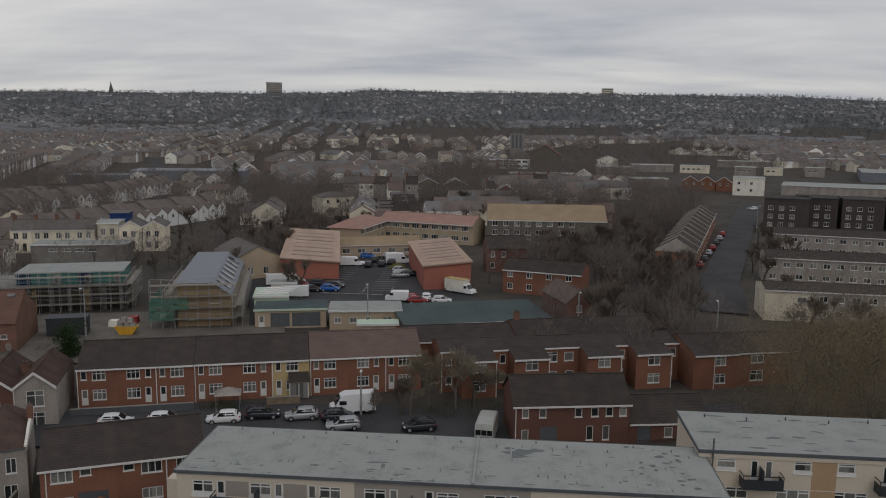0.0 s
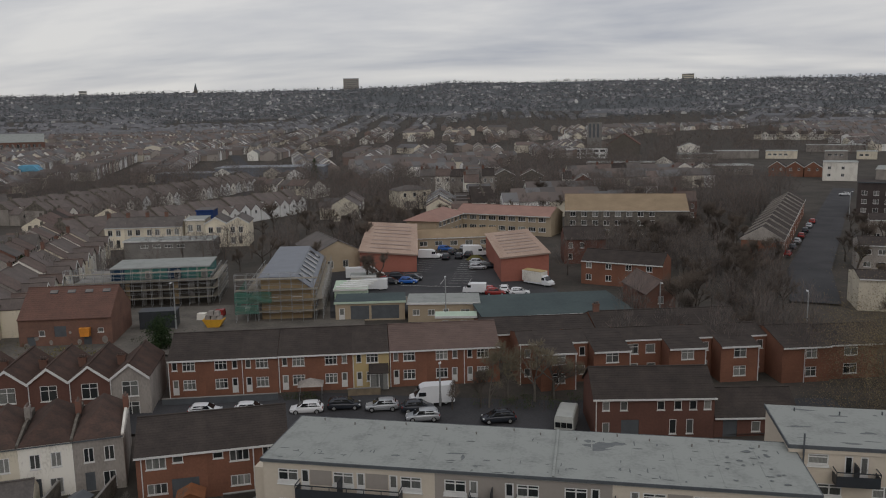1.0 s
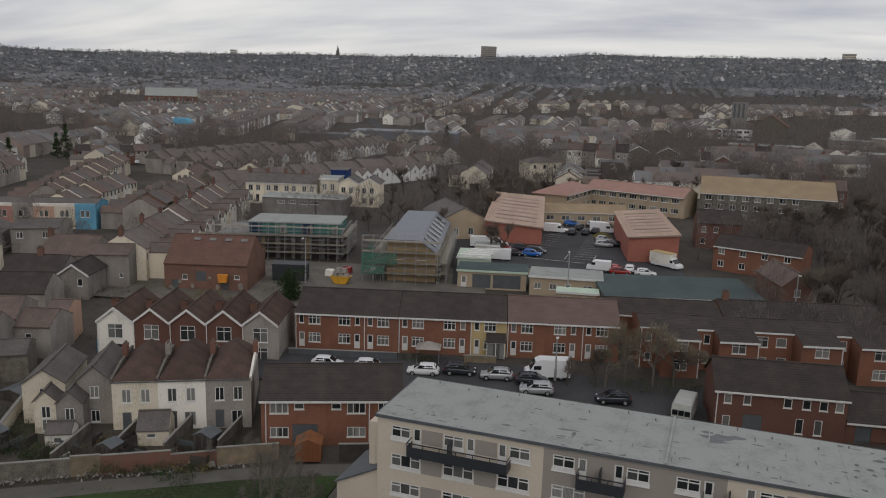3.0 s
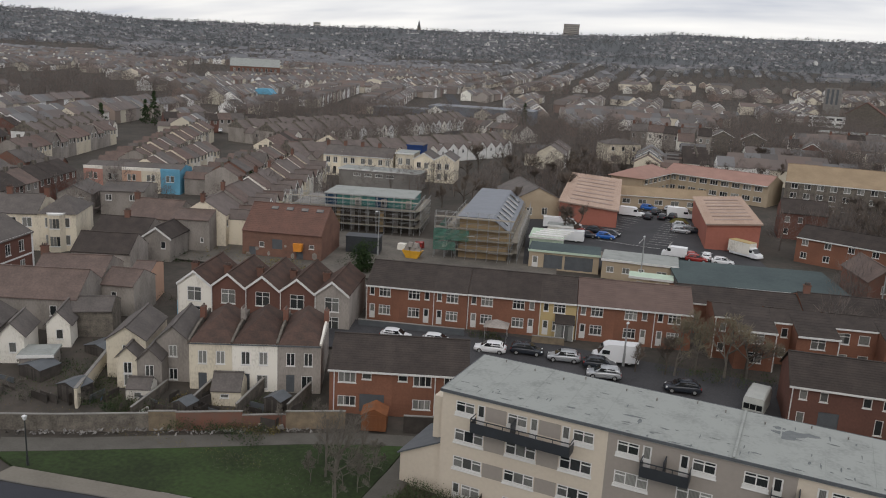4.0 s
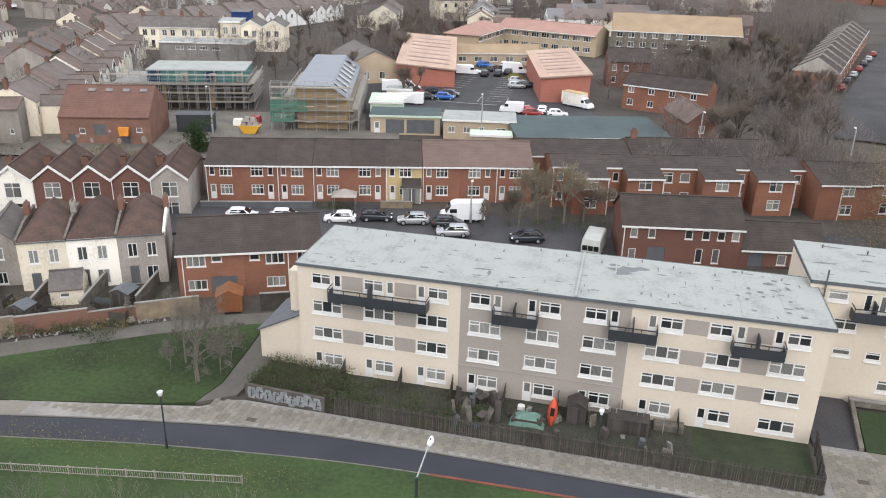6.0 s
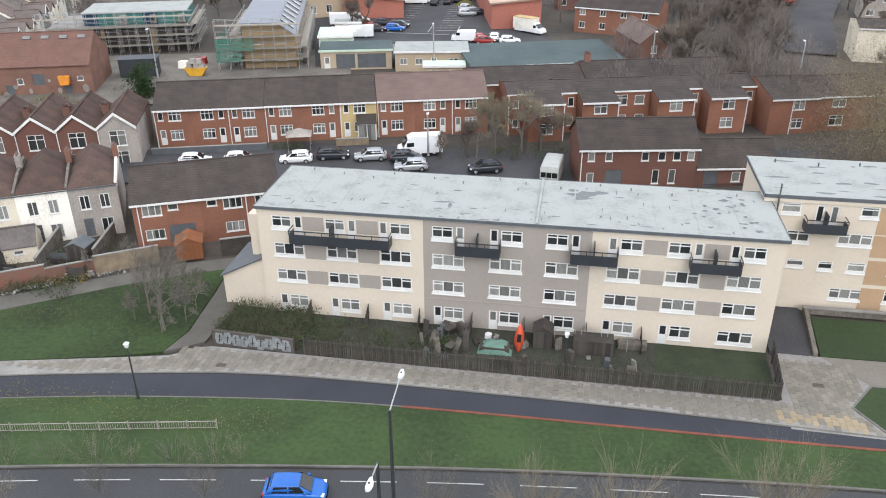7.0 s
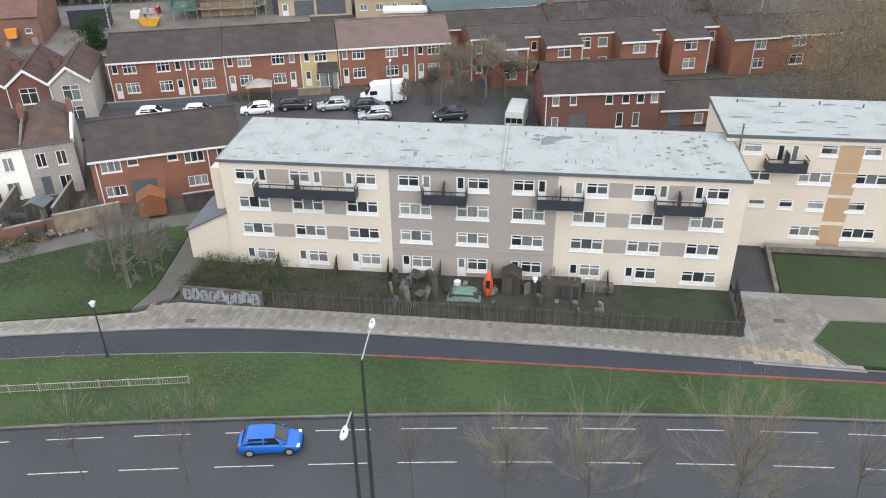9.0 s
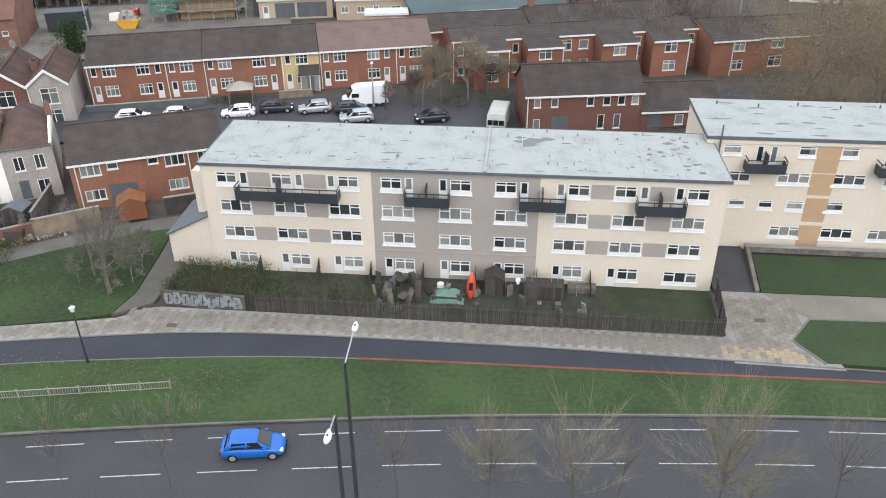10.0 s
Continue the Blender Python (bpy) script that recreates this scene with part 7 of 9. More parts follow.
for k, (u, v, sc) in enumerate(((-8.5, -6.0, 0.9), (-1.0, -6.8, 0.7), (5.5, -6.8, 0.6), (12.5, -6.0, 0.8), (-17.0, -5.0, 0.9), (-20.5, 0.5, 1.0), (-12.0, 8.5, 1.1), (9.0, -6.4, 0.6), (-14.0, -7.0, 0.8), (15.8, -4.0, 0.8))):
    p = old(u, v, 0.1).translation
    tree(shrub[k % 2], p.x, p.y, 0.1, sc, k * 1.9, "bare twiggy shrub in a back garden", name="bush", group="garden shrubs")
scrub(-86, 46.5, -70, 53.0, 0.3, 1.1, 3400, "overgrown dark yard behind outhouses", 231, "leaf_green")
scrub(-80, 57.0, -66, 66.0, 0.8, 1.3, 3400, "overgrown dark gardens between rear wings", 233, "leaf_green")
scrub(-100, 74.0, -78, 82.0, 2.0, 1.2, 2600, "dark scrub between old houses", 235, "leaf_green")
scrub(-112, 95.0, -90, 101.0, 2.4, 1.2, 2200, "dark scrub between old houses", 237, "leaf_green")
scrub(-13, -11.2, 16, -10.0, 0, 0.45, 1600, "dead brown weeds and litter below the garden walls", 251, "leaf_litter", "weeds", m=old(0, 0, 0.05) @ pose(0, 0, 0, 0, 0, 4.5))
for k, (u0, v0, u1, v1, h, n, mat) in enumerate(((-22, -7.5, -6, -1.0, 1.5, 4200, "leaf_scrub"), (-24, 1.0, -9, 9.0, 1.3, 4200, "leaf_green"), (0.5, -5.5, 14.3, -1.2, 0.6, 2600, "leaf_litter"), (-6, -7.5, 7, -5.0, 1.5, 2600, "leaf_scrub"), (-10, 11.0, 8, 15.5, 1.2, 3000, "leaf_green"), (-34, -6.0, -24, 6.0, 1.2, 3200, "leaf_green"))):
    scrub(u0, v0, u1, v1, 0, h, n, "overgrown back gardens with brambles and dead stems", 261 + 2 * k, mat, m=old(0, 0, 0.2))
scrub(-98, 100.0, -70, 106.5, 2.5, 0.8, 3000, "rough brown scrub round the old hall", 281, "leaf_litter")
scrub(-72, 110.0, -30, 118.0, 2.4, 0.9, 4200, "dark scrub behind the terrace gardens", 283, "leaf_green")
# clutter in the gardens of the flats
rng = random.Random(515)
for k in range(30):
    x, y = rng.uniform(-12.5, 6.5), rng.uniform(51.6, 56.2)
    t = thing("garden_junk", "weathered box or board among garden clutter", "junk", pose(x, y, -0.2, rng.uniform(-12, 12), rng.uniform(-8, 8), rng.uniform(0, 180)), "flats garden junk")
    part("box", Shape().box(0, rng.uniform(0.2, 0.9), 0, rng.uniform(0.08, 0.6), 0, rng.uniform(0.2, 1.1)), rng.choice(("wood_dark", "wood_dark", "stone", "wood_dark", "stone", "lead", "concrete", "lead")), t)
for k in range(3):
    t = thing("clothes_frame", "thin grey metal frame in the garden", "frame", pose(-0.5 + 2.1 * k, 55.2, -0.2), "garden frames")
    for a in (0, 1.6):
        part("post", Shape().tube((a, 0, 0), (a, 0, 1.7), 0.03), "steel", t)
    part("bar", Shape().tube((0, 0, 1.68), (1.6, 0, 1.68), 0.025), "steel", t)

# ---- depot and building site ----
def flat_block(m, w, d, h, wall, roof, label, name="flat_roofed_building", holes=(), edge="upvc", category="building", lip=0.25, group=""):
    t = thing(name, label, category, m, group)
    s = Shape()
    wall_face(s, w, h, [o[:4] for o in holes], z0=-1)
    s.quad((0, 0, -1), (0, d, -1), (0, d, h), (0, 0, h)), s.quad((w, 0, -1), (w, 0, h), (w, d, h), (w, d, -1)), s.quad((0, d, -1), (0, d, h), (w, d, h), (w, d, -1))
    part("wall", s, wall, t)
    part("roof", Shape().box(-0.2, w + 0.2, -0.25, d + 0.2, h, h + lip), roof, t)
    part("fascia", Shape().box(-0.22, w + 0.22, -0.3, -0.25, h - 0.1, h + lip + 0.02), edge, t)
    for u, z, ww, hh, kind in holes:
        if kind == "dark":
            # a flat dark sheet stands in for the shade inside an open front
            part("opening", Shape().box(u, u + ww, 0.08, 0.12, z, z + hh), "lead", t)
        elif kind == "door":
            door(t, u, z, ww, hh)
        else:
            window(t, u, z, ww, hh, lights=int(kind[1]))
    return t


flat_block(pose(-30.6, 129.8, 2.6, 0, 0, 10), 12.2, 7.0, 2.9, "office_wall", "felt", "cream flat-roofed site cabin with white roof", holes=[W(0.8, 0.9, 1.2, 1.0), W(3.4, 0.9, 1.2, 1.0), W(6.0, 0.0, 1.0, 2.0, "door"), W(9.0, 0.9, 1.6, 1.0)])
flat_block(pose(-24.6, 124.2, 2.5, 0, 0, 10), 6.5, 3.0, 2.2, "office_wall", "mint", "small cream flat-roofed cabin", holes=[W(1.0, 0.8, 1.0, 0.9, "w1"), W(4.0, 0.8, 1.0, 0.9, "w1")])
flat_block(pose(-16.6, 122.2, 2.5, 0, 0, 17), 25.0, 15.5, 2.8, "concrete", "green_roof", "long low garages under a green-grey felt roof", name="garage_block")
flat_block(pose(-43.2, 128.6, 2.6, 0, 0, 14), 12.0, 6.5, 2.9, "office_wall", "green_roof", "open-fronted workshop with a cream fascia", holes=[W(2.6, 0, 3.2, 2.4, "dark"), W(6.2, 0, 4.8, 2.4, "dark"), W(0.6, 0, 1.0, 2.0, "door")], edge="mint")
flat_block(pose(-46.6, 138.5, 2.8, 0, 0, 14), 6.0, 8.0, 2.8, "mint", "mint", "pale mint-green clad store", name="store")
for k in range(4):
    t = thing("stacked_panels", "stack of white roofing panels", "panels", pose(-46.4 + 0.1 * k, 139.0 + 1.9 * k, 5.85, 0, 0, 14), "stacked panels")
    part("panel", Shape().box(0, 5.8, 0, 0.9, 0, 0.3), "upvc", t)
flat_block(pose(-47.6, 152.0, 2.9, 0, 0, 10), 5.0, 3.0, 2.6, "stucco_white", "felt", "white site cabin in the yard", name="site_cabin")
van(pose(-43.5, 151.8, 2.95, 0, 0, 190), "car_white", "white flatbed lorry in the yard", L=7, h=2.3, category="lorry")
# yard lines and vehicles
lines = thing("bay_marking", "white parking bay lines on the yard", "road marking", pose(0, 0, 0), kind="structure")
bay = Shape().box(-0.06, 0.06, 0, 4.6, 0, 0.012).mesh("bay_line")
for k in range(16):
    x, y = -36.5 + 0.12 * k, 158.0 + 2.5 * k
    part("bay_line", bay, "road_paint", lines, m=pose(x, y, ground(x, y) + 0.085, 0, 0, 78))
    x, y = -24.5 - 0.1 * k, 160.0 + 2.4 * k
    part("bay_line", bay, "road_paint", lines, m=pose(x, y, ground(x, y) + 0.085, 0, 0, 98))
for x0, y0, x1, y1 in ((-38.0, 157, -36.0, 196), (-30.3, 158, -31.5, 196), (-24.6, 158, -26.0, 196)):
    L = math.hypot(x1 - x0, y1 - y0)
    part("bay_line", Shape().box(0, L, -0.07, 0.07, 0, 0.012), "road_paint", lines, m=pose(x0, y0, ground(x0, y0) + 0.11, 0, 0, math.degrees(math.atan2(y1 - y0, x1 - x0))))
YARD = [(-37.5, 188.4, "car_white", 10, 1), (-33.8, 193.5, "car_dark", 80, 0), (-29.2, 190.5, "car_dark", 85, 1), (-27.6, 198.0, "car_dark", 95, 0), (-22.6, 176.5, "car_dark", 12, 0), (-36.5, 198.0, "car_blue", 8, 1), (-31.6, 200.0, "car_silver", 70, 0), (-40.5, 163.0, "car_dark", 5, 0), (-36.9, 161.5, "car_dark", 5, 0), (-44.6, 161.5, "car_red", 8, 0), (-21.3, 189.0, "car_silver", 15, 1), (-18.0, 150.2, "car_red", 10, 0), (-13.4, 151.0, "car_white", 8, 0)]
for x, y, p, a, e in YARD:
    car(pose(x, y, ground(x, y) + 0.06, 0, 0, a), p, {"car_white": "white", "car_dark": "dark", "car_blue": "blue", "car_silver": "silver", "car_red": "red"}[p] + " car parked in the depot yard", estate=e, group="yard cars")
van(pose(-22.2, 151.2, 3.0, 0, 0, 185), "car_white", "white van by the garages", L=4.6, h=2.0)
van(pose(-38.5, 187.0, 3.35, 0, 0, 5), "car_white", "white van parked in the yard", L=5.2, h=2.2)
van(pose(-22.5, 197.5, 3.4, 0, 0, 10), "car_white", "white van at the back of the yard", L=5.6, h=2.5)
lv = van(pose(-10.2, 160.2, 3.05, 0, 0, -32), "car_white", "white box van with a yellow roof edge beside the shed", L=6.4, h=2.2, box="stucco_white")
part("roof_edge", Shape().box(-3.5, 1.3, -1.1, 1.1, 2.86, 2.95), "yellow", lv)
for x, y, p, a, e in ((-40.8, 157.3, "car_dark", 12, 1), (-37.2, 158.2, "car_blue", 10, 0), (-44.2, 156.2, "car_red", 10, 1), (-24.9, 174.8, "car_silver", 10, 1), (-25.7, 180.5, "car_silver", 8, 0), (-19.3, 152.5, "car_red", 95, 1), (-16.6, 153.4, "car_white", 95, 0), (-34.2, 186.5, "car_dark", 92, 1), (-31.3, 188.0, "car_dark", 92, 1)):
    car(pose(x, y, ground(x, y) + 0.06, 0, 0, a), p, {"car_white": "white", "car_dark": "dark", "car_blue": "blue", "car_silver": "silver", "car_red": "red"}[p] + " car parked in the depot yard", estate=e, group="yard cars")
van(pose(-47.8, 163.2, 3.05, 0, 0, 20), "car_white", "long white coach parked beside the red shed", L=8.4, h=2.4, category="coach")
van(pose(-28.0, 192.0, 3.4, 0, 0, 10), "car_white", "white camper van at the back of the yard", L=6.0, h=2.6)
hp = thing("spoil_heap", "low heap of brown earth and rubble", "heap", pose(-27.1, 186.3, 3.3))
rng = random.Random(55)
part("mound", Shape().prism([(2.6 * math.cos(a), 1.8 * math.sin(a), -0.1) for a in (math.tau * i / 12 for i in range(12))], [(rng.uniform(0.6, 1.2) * math.cos(a), rng.uniform(0.4, 0.8) * math.sin(a), rng.uniform(0.8, 1.2)) for a in (math.tau * i / 12 for i in range(12))]), "leaf_litter", hp)
ct = thing("storage_container", "blue steel storage container in the yard", "container", pose(-44.5, 201.5, 3.45, 0, 0, 8))
part("body", Shape().box(0, 5.5, 0, 2.4, 0.1, 2.5), "car_blue", ct)
part("roof", Shape().box(-0.03, 5.53, -0.03, 2.43, 2.5, 2.56), "rail", ct)
wall_run(-39.5, 140.0, -23.5, 146.1, 2.9, 1.0, "stucco_grey", "low rendered wall along the yard")
wv = thing("yard_marking", "worn pale wavy lines on the yard", "road marking", pose(-38.4, 156.0, 0), kind="structure")
for k in range(6):
    part("bay_line", Shape().prism([(2.1 * k, -0.3 * (k % 2), 0), (2.1 * k + 2.1, -0.3 * ((k + 1) % 2), 0), (2.1 * k + 2.1, 0.25 - 0.3 * ((k + 1) % 2), 0), (2.1 * k, 0.25 - 0.3 * (k % 2), 0)], [(2.1 * k, -0.3 * (k % 2), 0.012), (2.1 * k + 2.1, -0.3 * ((k + 1) % 2), 0.012), (2.1 * k + 2.1, 0.25 - 0.3 * ((k + 1) % 2), 0.012), (2.1 * k, 0.25 - 0.3 * (k % 2), 0.012)]), "road_paint", wv, m=pose(0, 0, ground(-36, 156) + 0.12))
# depot offices
OFF_HOLES = [W(1.5 + 3.1 * k, 3.6, 2.2, 1.3, "w3") for k in range(11)] + [W(1.5 + 3.1 * k, 0.8, 2.2, 1.3, "w3") for k in range(11)]
house(pose(-39.8, 233.8, 3.8, 0, 0, -17), 30, 10, 5.7, 7.6, "office_wall", "office_roof", OFF_HOLES[:9] + OFF_HOLES[11:20], "two-storey buff office range with a pink tiled roof", name="office_range", category="offices", overhang=0.8)
house(pose(-41.4, 212.3, 3.8, 0, 0, 80), 21.5, 9, 5.7, 7.6, "office_wall", "office_roof", [W(1.5 + 3.3 * k, z, 2.2, 1.3, "w3") for k in range(6) for z in (3.6, 0.8)], "office wing with a pink tiled roof", name="office_wing", category="offices", overhang=0.8, hip=True)
sp = thing("solar_panel", "dark solar panels on the office roof", "solar panel", pose(-43.6, 217.5, 10.35, 22, 0, 80))
part("panel", Shape().box(0.5, 8.5, -1.2, 2.0, 0.0, 0.08), "car_glass", sp)
part("rail", Shape().box(0.5, 8.5, -1.25, -1.2, -0.1, 0.1), "steel", sp)
house(pose(-45.5, 199.3, 3.5, 0, 0, 19), 23, 8, 2.9, 4.6, "office_wall", "tan_roof", [W(2 + 4 * k, 0.7, 2.0, 1.2, "w2") for k in range(5)], "low tan-roofed workshop range", name="workshop_range", category="workshop")
house(pose(-7.3, 226.0, 3.8, 0, 0, 2), 34, 16, 7.2, 11.0, "stone", "tan_roof", [W(1.5 + 3.1 * k, z, 1.6, 1.4, "w2") for k in range(8) for z in (5.4, 2.9, 0.4)], "three-storey stone flats with a broad tan roof", name="stone_flats", category="flats")
house(pose(-60.0, 165.5, 3.2, 0, 0, 35), 11, 17, 4.6, 7.2, "office_wall", "tile_grey", [W(3.0, 1.0, 1.3, 1.6, "w2"), W(6.5, 1.0, 1.3, 1.6, "w2")], "grey slate-roofed brick hall", along="y", name="brick_hall", category="hall", fascia=False)

# zinc-roofed new building behind scaffolding
def scaffold(t, x0, x1, y, z0, z1, step=1.9, lift=1.9, depth=1.2, side=-1):
    for k in range(int((x1 - x0) / step) + 1):
        for d in (0, side * depth):
            part("standard", Shape().tube((x0 + k * step, y + d, z0), (x0 + k * step, y + d, z1 + 0.9), 0.045, None, 4), "steel", t)
    n = int((z1 - z0) / lift)
    for j in range(1, n + 1):
        z = z0 + j * lift
        for d in (0, side * depth):
            part("ledger", Shape().tube((x0, y + d, z), (x1, y + d, z), 0.04, None, 4), "steel", t)
            part("guard_rail", Shape().tube((x0, y + d, z + 0.95), (x1, y + d, z + 0.95), 0.035, None, 4), "steel", t)
        part("board", Shape().box(x0, x1, min(y, y + side * depth), max(y, y + side * depth), z + 0.06, z + 0.1), "scaffold_board", t)


zp = pose(-56.0, 127.05, 2.6, 0, 0, 15.7)
zh = thing("new_building", "new buff brick building with a pale zinc roof, in scaffolding", "building", zp)
part("wall", Shape().profile_y([(0, -1), (8.6, -1), (8.6, 5.3), (5.75, 7.35), (0, 7.4)], 0, 34), "new_brick", zh)
part("roof", Shape().profile_y([(-0.4, 7.42), (5.8, 7.4), (9.0, 5.1), (9.0, 5.25), (5.85, 7.56), (-0.4, 7.56)], -0.3, 34.3), "zinc", zh)
for u, z in ((1.4, 1.2), (5.4, 1.2), (1.4, 4.0), (5.4, 4.0)):
    window(zh, u, z, 1.5, 1.4)
for k in range(7):
    part("rooflight", Shape().prism([(6.2, 3 + 4.2 * k, 7.32), (8.3, 3 + 4.2 * k, 5.78), (8.3, 4.5 + 4.2 * k, 5.78), (6.2, 4.5 + 4.2 * k, 7.32)], [(6.28, 3 + 4.2 * k, 7.43), (8.38, 3 + 4.2 * k, 5.9), (8.38, 4.5 + 4.2 * k, 5.9), (6.28, 4.5 + 4.2 * k, 7.43)]), "car_glass", zh)
sc = thing("scaffolding", "steel tube scaffolding round the new building, green debris netting", "scaffolding", zp)
scaffold(sc, -4.2, 9.8, -0.6, -0.2, 7.5)
for x0, x1, y0, y1, z0, z1 in ((-4.3, 2.0, -2.0, -1.97, 3.4, 5.4), (-4.3, -0.3, -2.0, -1.97, 1.6, 3.4), (-4.3, -4.27, -2.0, 12.0, 1.8, 5.0)):
    s = Shape()
    for k in range(int((z1 - z0) / 0.2)):
        s.box(x0, x1, y0, y1, z0 + 0.2 * k, z0 + 0.2 * k + 0.1)
    part("debris_net", s, "net", sc, "woven green debris netting")
sc2 = thing("scaffolding", "steel tube scaffolding along the side of the new building", "scaffolding", zp @ pose(9.4, 0, 0, 0, 0, 90))
scaffold(sc2, -1.0, 33.0, 0.0, -0.2, 5.0, 2.3)
sc3 = thing("scaffolding", "steel tube scaffolding along the side of the new building", "scaffolding", zp @ pose(-1.0, 0, 0, 0, 0, 90))
scaffold(sc3, -1.0, 24.0, 0.0, -0.2, 5.6, 2.3, side=1)
tb = thing("unfinished_building", "unfinished building wrapped in teal sheeting, inside scaffolding", "building", pose(-92.4, 131.2, 2.8, 0, 0, 18.6))
# a solid earth-brown box stands in for the shade in the open bays
part("storey", Shape().box(-2, 22, 0.4, 13, -0.5, 4.2), "earth", tb)
for k in range(9):
    part("pier", Shape().box(-2 + 2.95 * k, -1.3 + 2.95 * k, 0.0, 0.5, -0.5, 4.2), "concrete" if k % 3 else "new_brick", tb)
part("deck", Shape().box(-2.2, 22.2, -0.2, 13.2, 4.2, 4.5), "concrete", tb)
part("upper_storey", Shape().box(3.9, 22, 2.0, 12, 4.5, 6.6), "teal", tb)
for k, mat in enumerate(("tarp_navy", "teal", "net_pale", "teal", "tarp_navy", "teal", "net")):
    part("sheeting", Shape().prism([(3.9 + 2.6 * k, 1.95, 4.5), (6.4 + 2.6 * k, 1.95, 4.5), (6.4 + 2.6 * k, 2.0, 4.5), (3.9 + 2.6 * k, 2.0, 4.5)], [(3.9 + 2.6 * k, 1.85, 6.6), (6.4 + 2.6 * k, 1.85, 6.6), (6.4 + 2.6 * k, 2.0, 6.6), (3.9 + 2.6 * k, 2.0, 6.6)]), mat, tb)
for u in (10.3, 15.6, 20.6):
    part("dormer", Shape().box(u, u + 1.1, 1.3, 1.9, 4.7, 6.2), "stucco_grey", tb)
    part("window", Shape().box(u + 0.2, u + 0.9, 1.26, 1.3, 4.9, 6.0), "glass", tb)
part("roof", Shape().box(3.7, 22.2, 1.6, 12.2, 6.6, 6.8), "felt", tb)
scb = thing("scaffolding", "steel tube scaffolding round the unfinished building", "scaffolding", pose(-92.4, 131.2, 2.8, 0, 0, 18.6))
scaffold(scb, -3.5, 23.5, -0.5, -0.3, 6.4, 1.7, 1.65)
scb2 = thing("scaffolding", "steel tube scaffolding at the end of the unfinished building", "scaffolding", pose(-92.4, 131.2, 2.8, 0, 0, 18.6) @ pose(22.8, 0, 0, 0, 0, 90))
scaffold(scb2, -1.0, 14, 0, -0.3, 5.0, 1.7, 1.65)
sk = thing("skip", "yellow rubbish skip with white bags of waste", "skip", pose(-62.3, 121.6, 2.65, 0, 0, 10))
part("bin", Shape().profile_y([(-1.0, 0), (1.0, 0), (1.8, 1.3), (-1.8, 1.3)], -0.8, 0.8), "skip", sk)
for k, (x, z) in enumerate(((-1.0, 1.5), (0.1, 1.55), (1.0, 1.45), (-0.4, 2.3), (0.6, 2.25))):
    part("bag", Shape().prism([(x - 0.5, -0.6, z - 0.35), (x + 0.5, -0.6, z - 0.35), (x + 0.5, 0.6, z - 0.35), (x - 0.5, 0.6, z - 0.35)], [(x - 0.35, -0.45, z + 0.4), (x + 0.4, -0.4, z + 0.45), (x + 0.35, 0.45, z + 0.38), (x - 0.4, 0.4, z + 0.42)]), "stucco_grey", sk)
for x, y, mat, lab in ((-64.6, 128.6, "car_red", "red builders' bags"), (-66.5, 125.5, "stucco_white", "white builders' bags"), (-60.2, 131.5, "stucco_white", "stack of white insulation packs")):
    t = thing("builders_bag", lab + " on the site", "builders' bag", pose(x, y, 2.7))
    part("bag", Shape().prism([(-0.8, -0.6, 0), (0.8, -0.6, 0), (0.8, 0.6, 0), (-0.8, 0.6, 0)], [(-0.7, -0.5, 1.2), (0.75, -0.5, 1.1), (0.7, 0.55, 1.25), (-0.72, 0.5, 1.15)]), mat, t)
ob = thing("lift_bucket", "orange plastic bin hung on the old hall", "bin", pose(-77.0, 108.0, 4.2, 0, 0, 17))
part("bin", Shape().profile_y([(-0.65, 0), (0.65, 0), (0.8, 1.3), (-0.8, 1.3)], -0.6, 0.2), "orange", ob)
hoard = thing("hoarding", "dark blue site hoarding cabin", "cabin", pose(-73.8, 117.8, 2.7, 0, 0, 20))
part("body", Shape().box(0, 6.0, 0, 3, 0, 2.8), "rail", hoard)
part("roof", Shape().box(-0.1, 6.1, -0.1, 3.1, 2.8, 2.95), "rail", hoard)
wall_run(-66, 109.0, -30, 119.5, 2.3, 1.5, "stone", "old rubble wall behind the terrace gardens")
road_lamp(-68.0, 119.2, 8.0, -0.8, 0.1, "pale steel lamp post by the site", "steel", group="mid lamps", z=2.6)
road_lamp(-23.5, 127.0, 8.5, -0.8, 0.1, "pale steel lamp post by the cabins", "steel", group="mid lamps", z=2.6)
road_lamp(11.0, 128.0, 8.0, -0.8, 0.1, "pale steel lamp post by the garages", "steel", group="mid lamps", z=2.6)
road_lamp(-18.0, 92.6, 5.6, -0.3, 0.1, "grey steel street lamp", "steel", group="mid lamps", z=1.6)
road_lamp(30.5, 118.0, 9.0, 0.9, 0.2, "grey steel street lamp among trees", "steel", group="mid lamps", z=2.4)
road_lamp(78.0, 262.0, 9.0, -0.9, 0.2, "grey steel street lamp by the side road", "steel", group="mid lamps", z=4.0)
# brick houses by the garages
house(pose(-6.0, 185.0, 3.3, 0, 0, 8), 9.5, 8, 5.6, 8.0, "brown_brick", "tile", [W(1.0, 3.4, 1.0, 1.3, "w1"), W(3.6, 3.4, 1.0, 1.3, "w1"), W(1.0, 0.8, 1.0, 1.3, "w1")], "brown brick house half hidden by trees", name="brick_house", fascia=False)
house(pose(-1.8, 163.8, 3.0, 0, 0, -17), 16.6, 7.5, 4.8, 6.6, "brick", "tile", [W(1.0 + 4.1 * k, 3.2, 1.2, 1.1, "w2") for k in range(4)] + [W(1.0 + 4.1 * k, 0.7, 1.2, 1.2, "w2") for k in range(4)], "long red brick house by the garages", name="brick_house", courses=8)
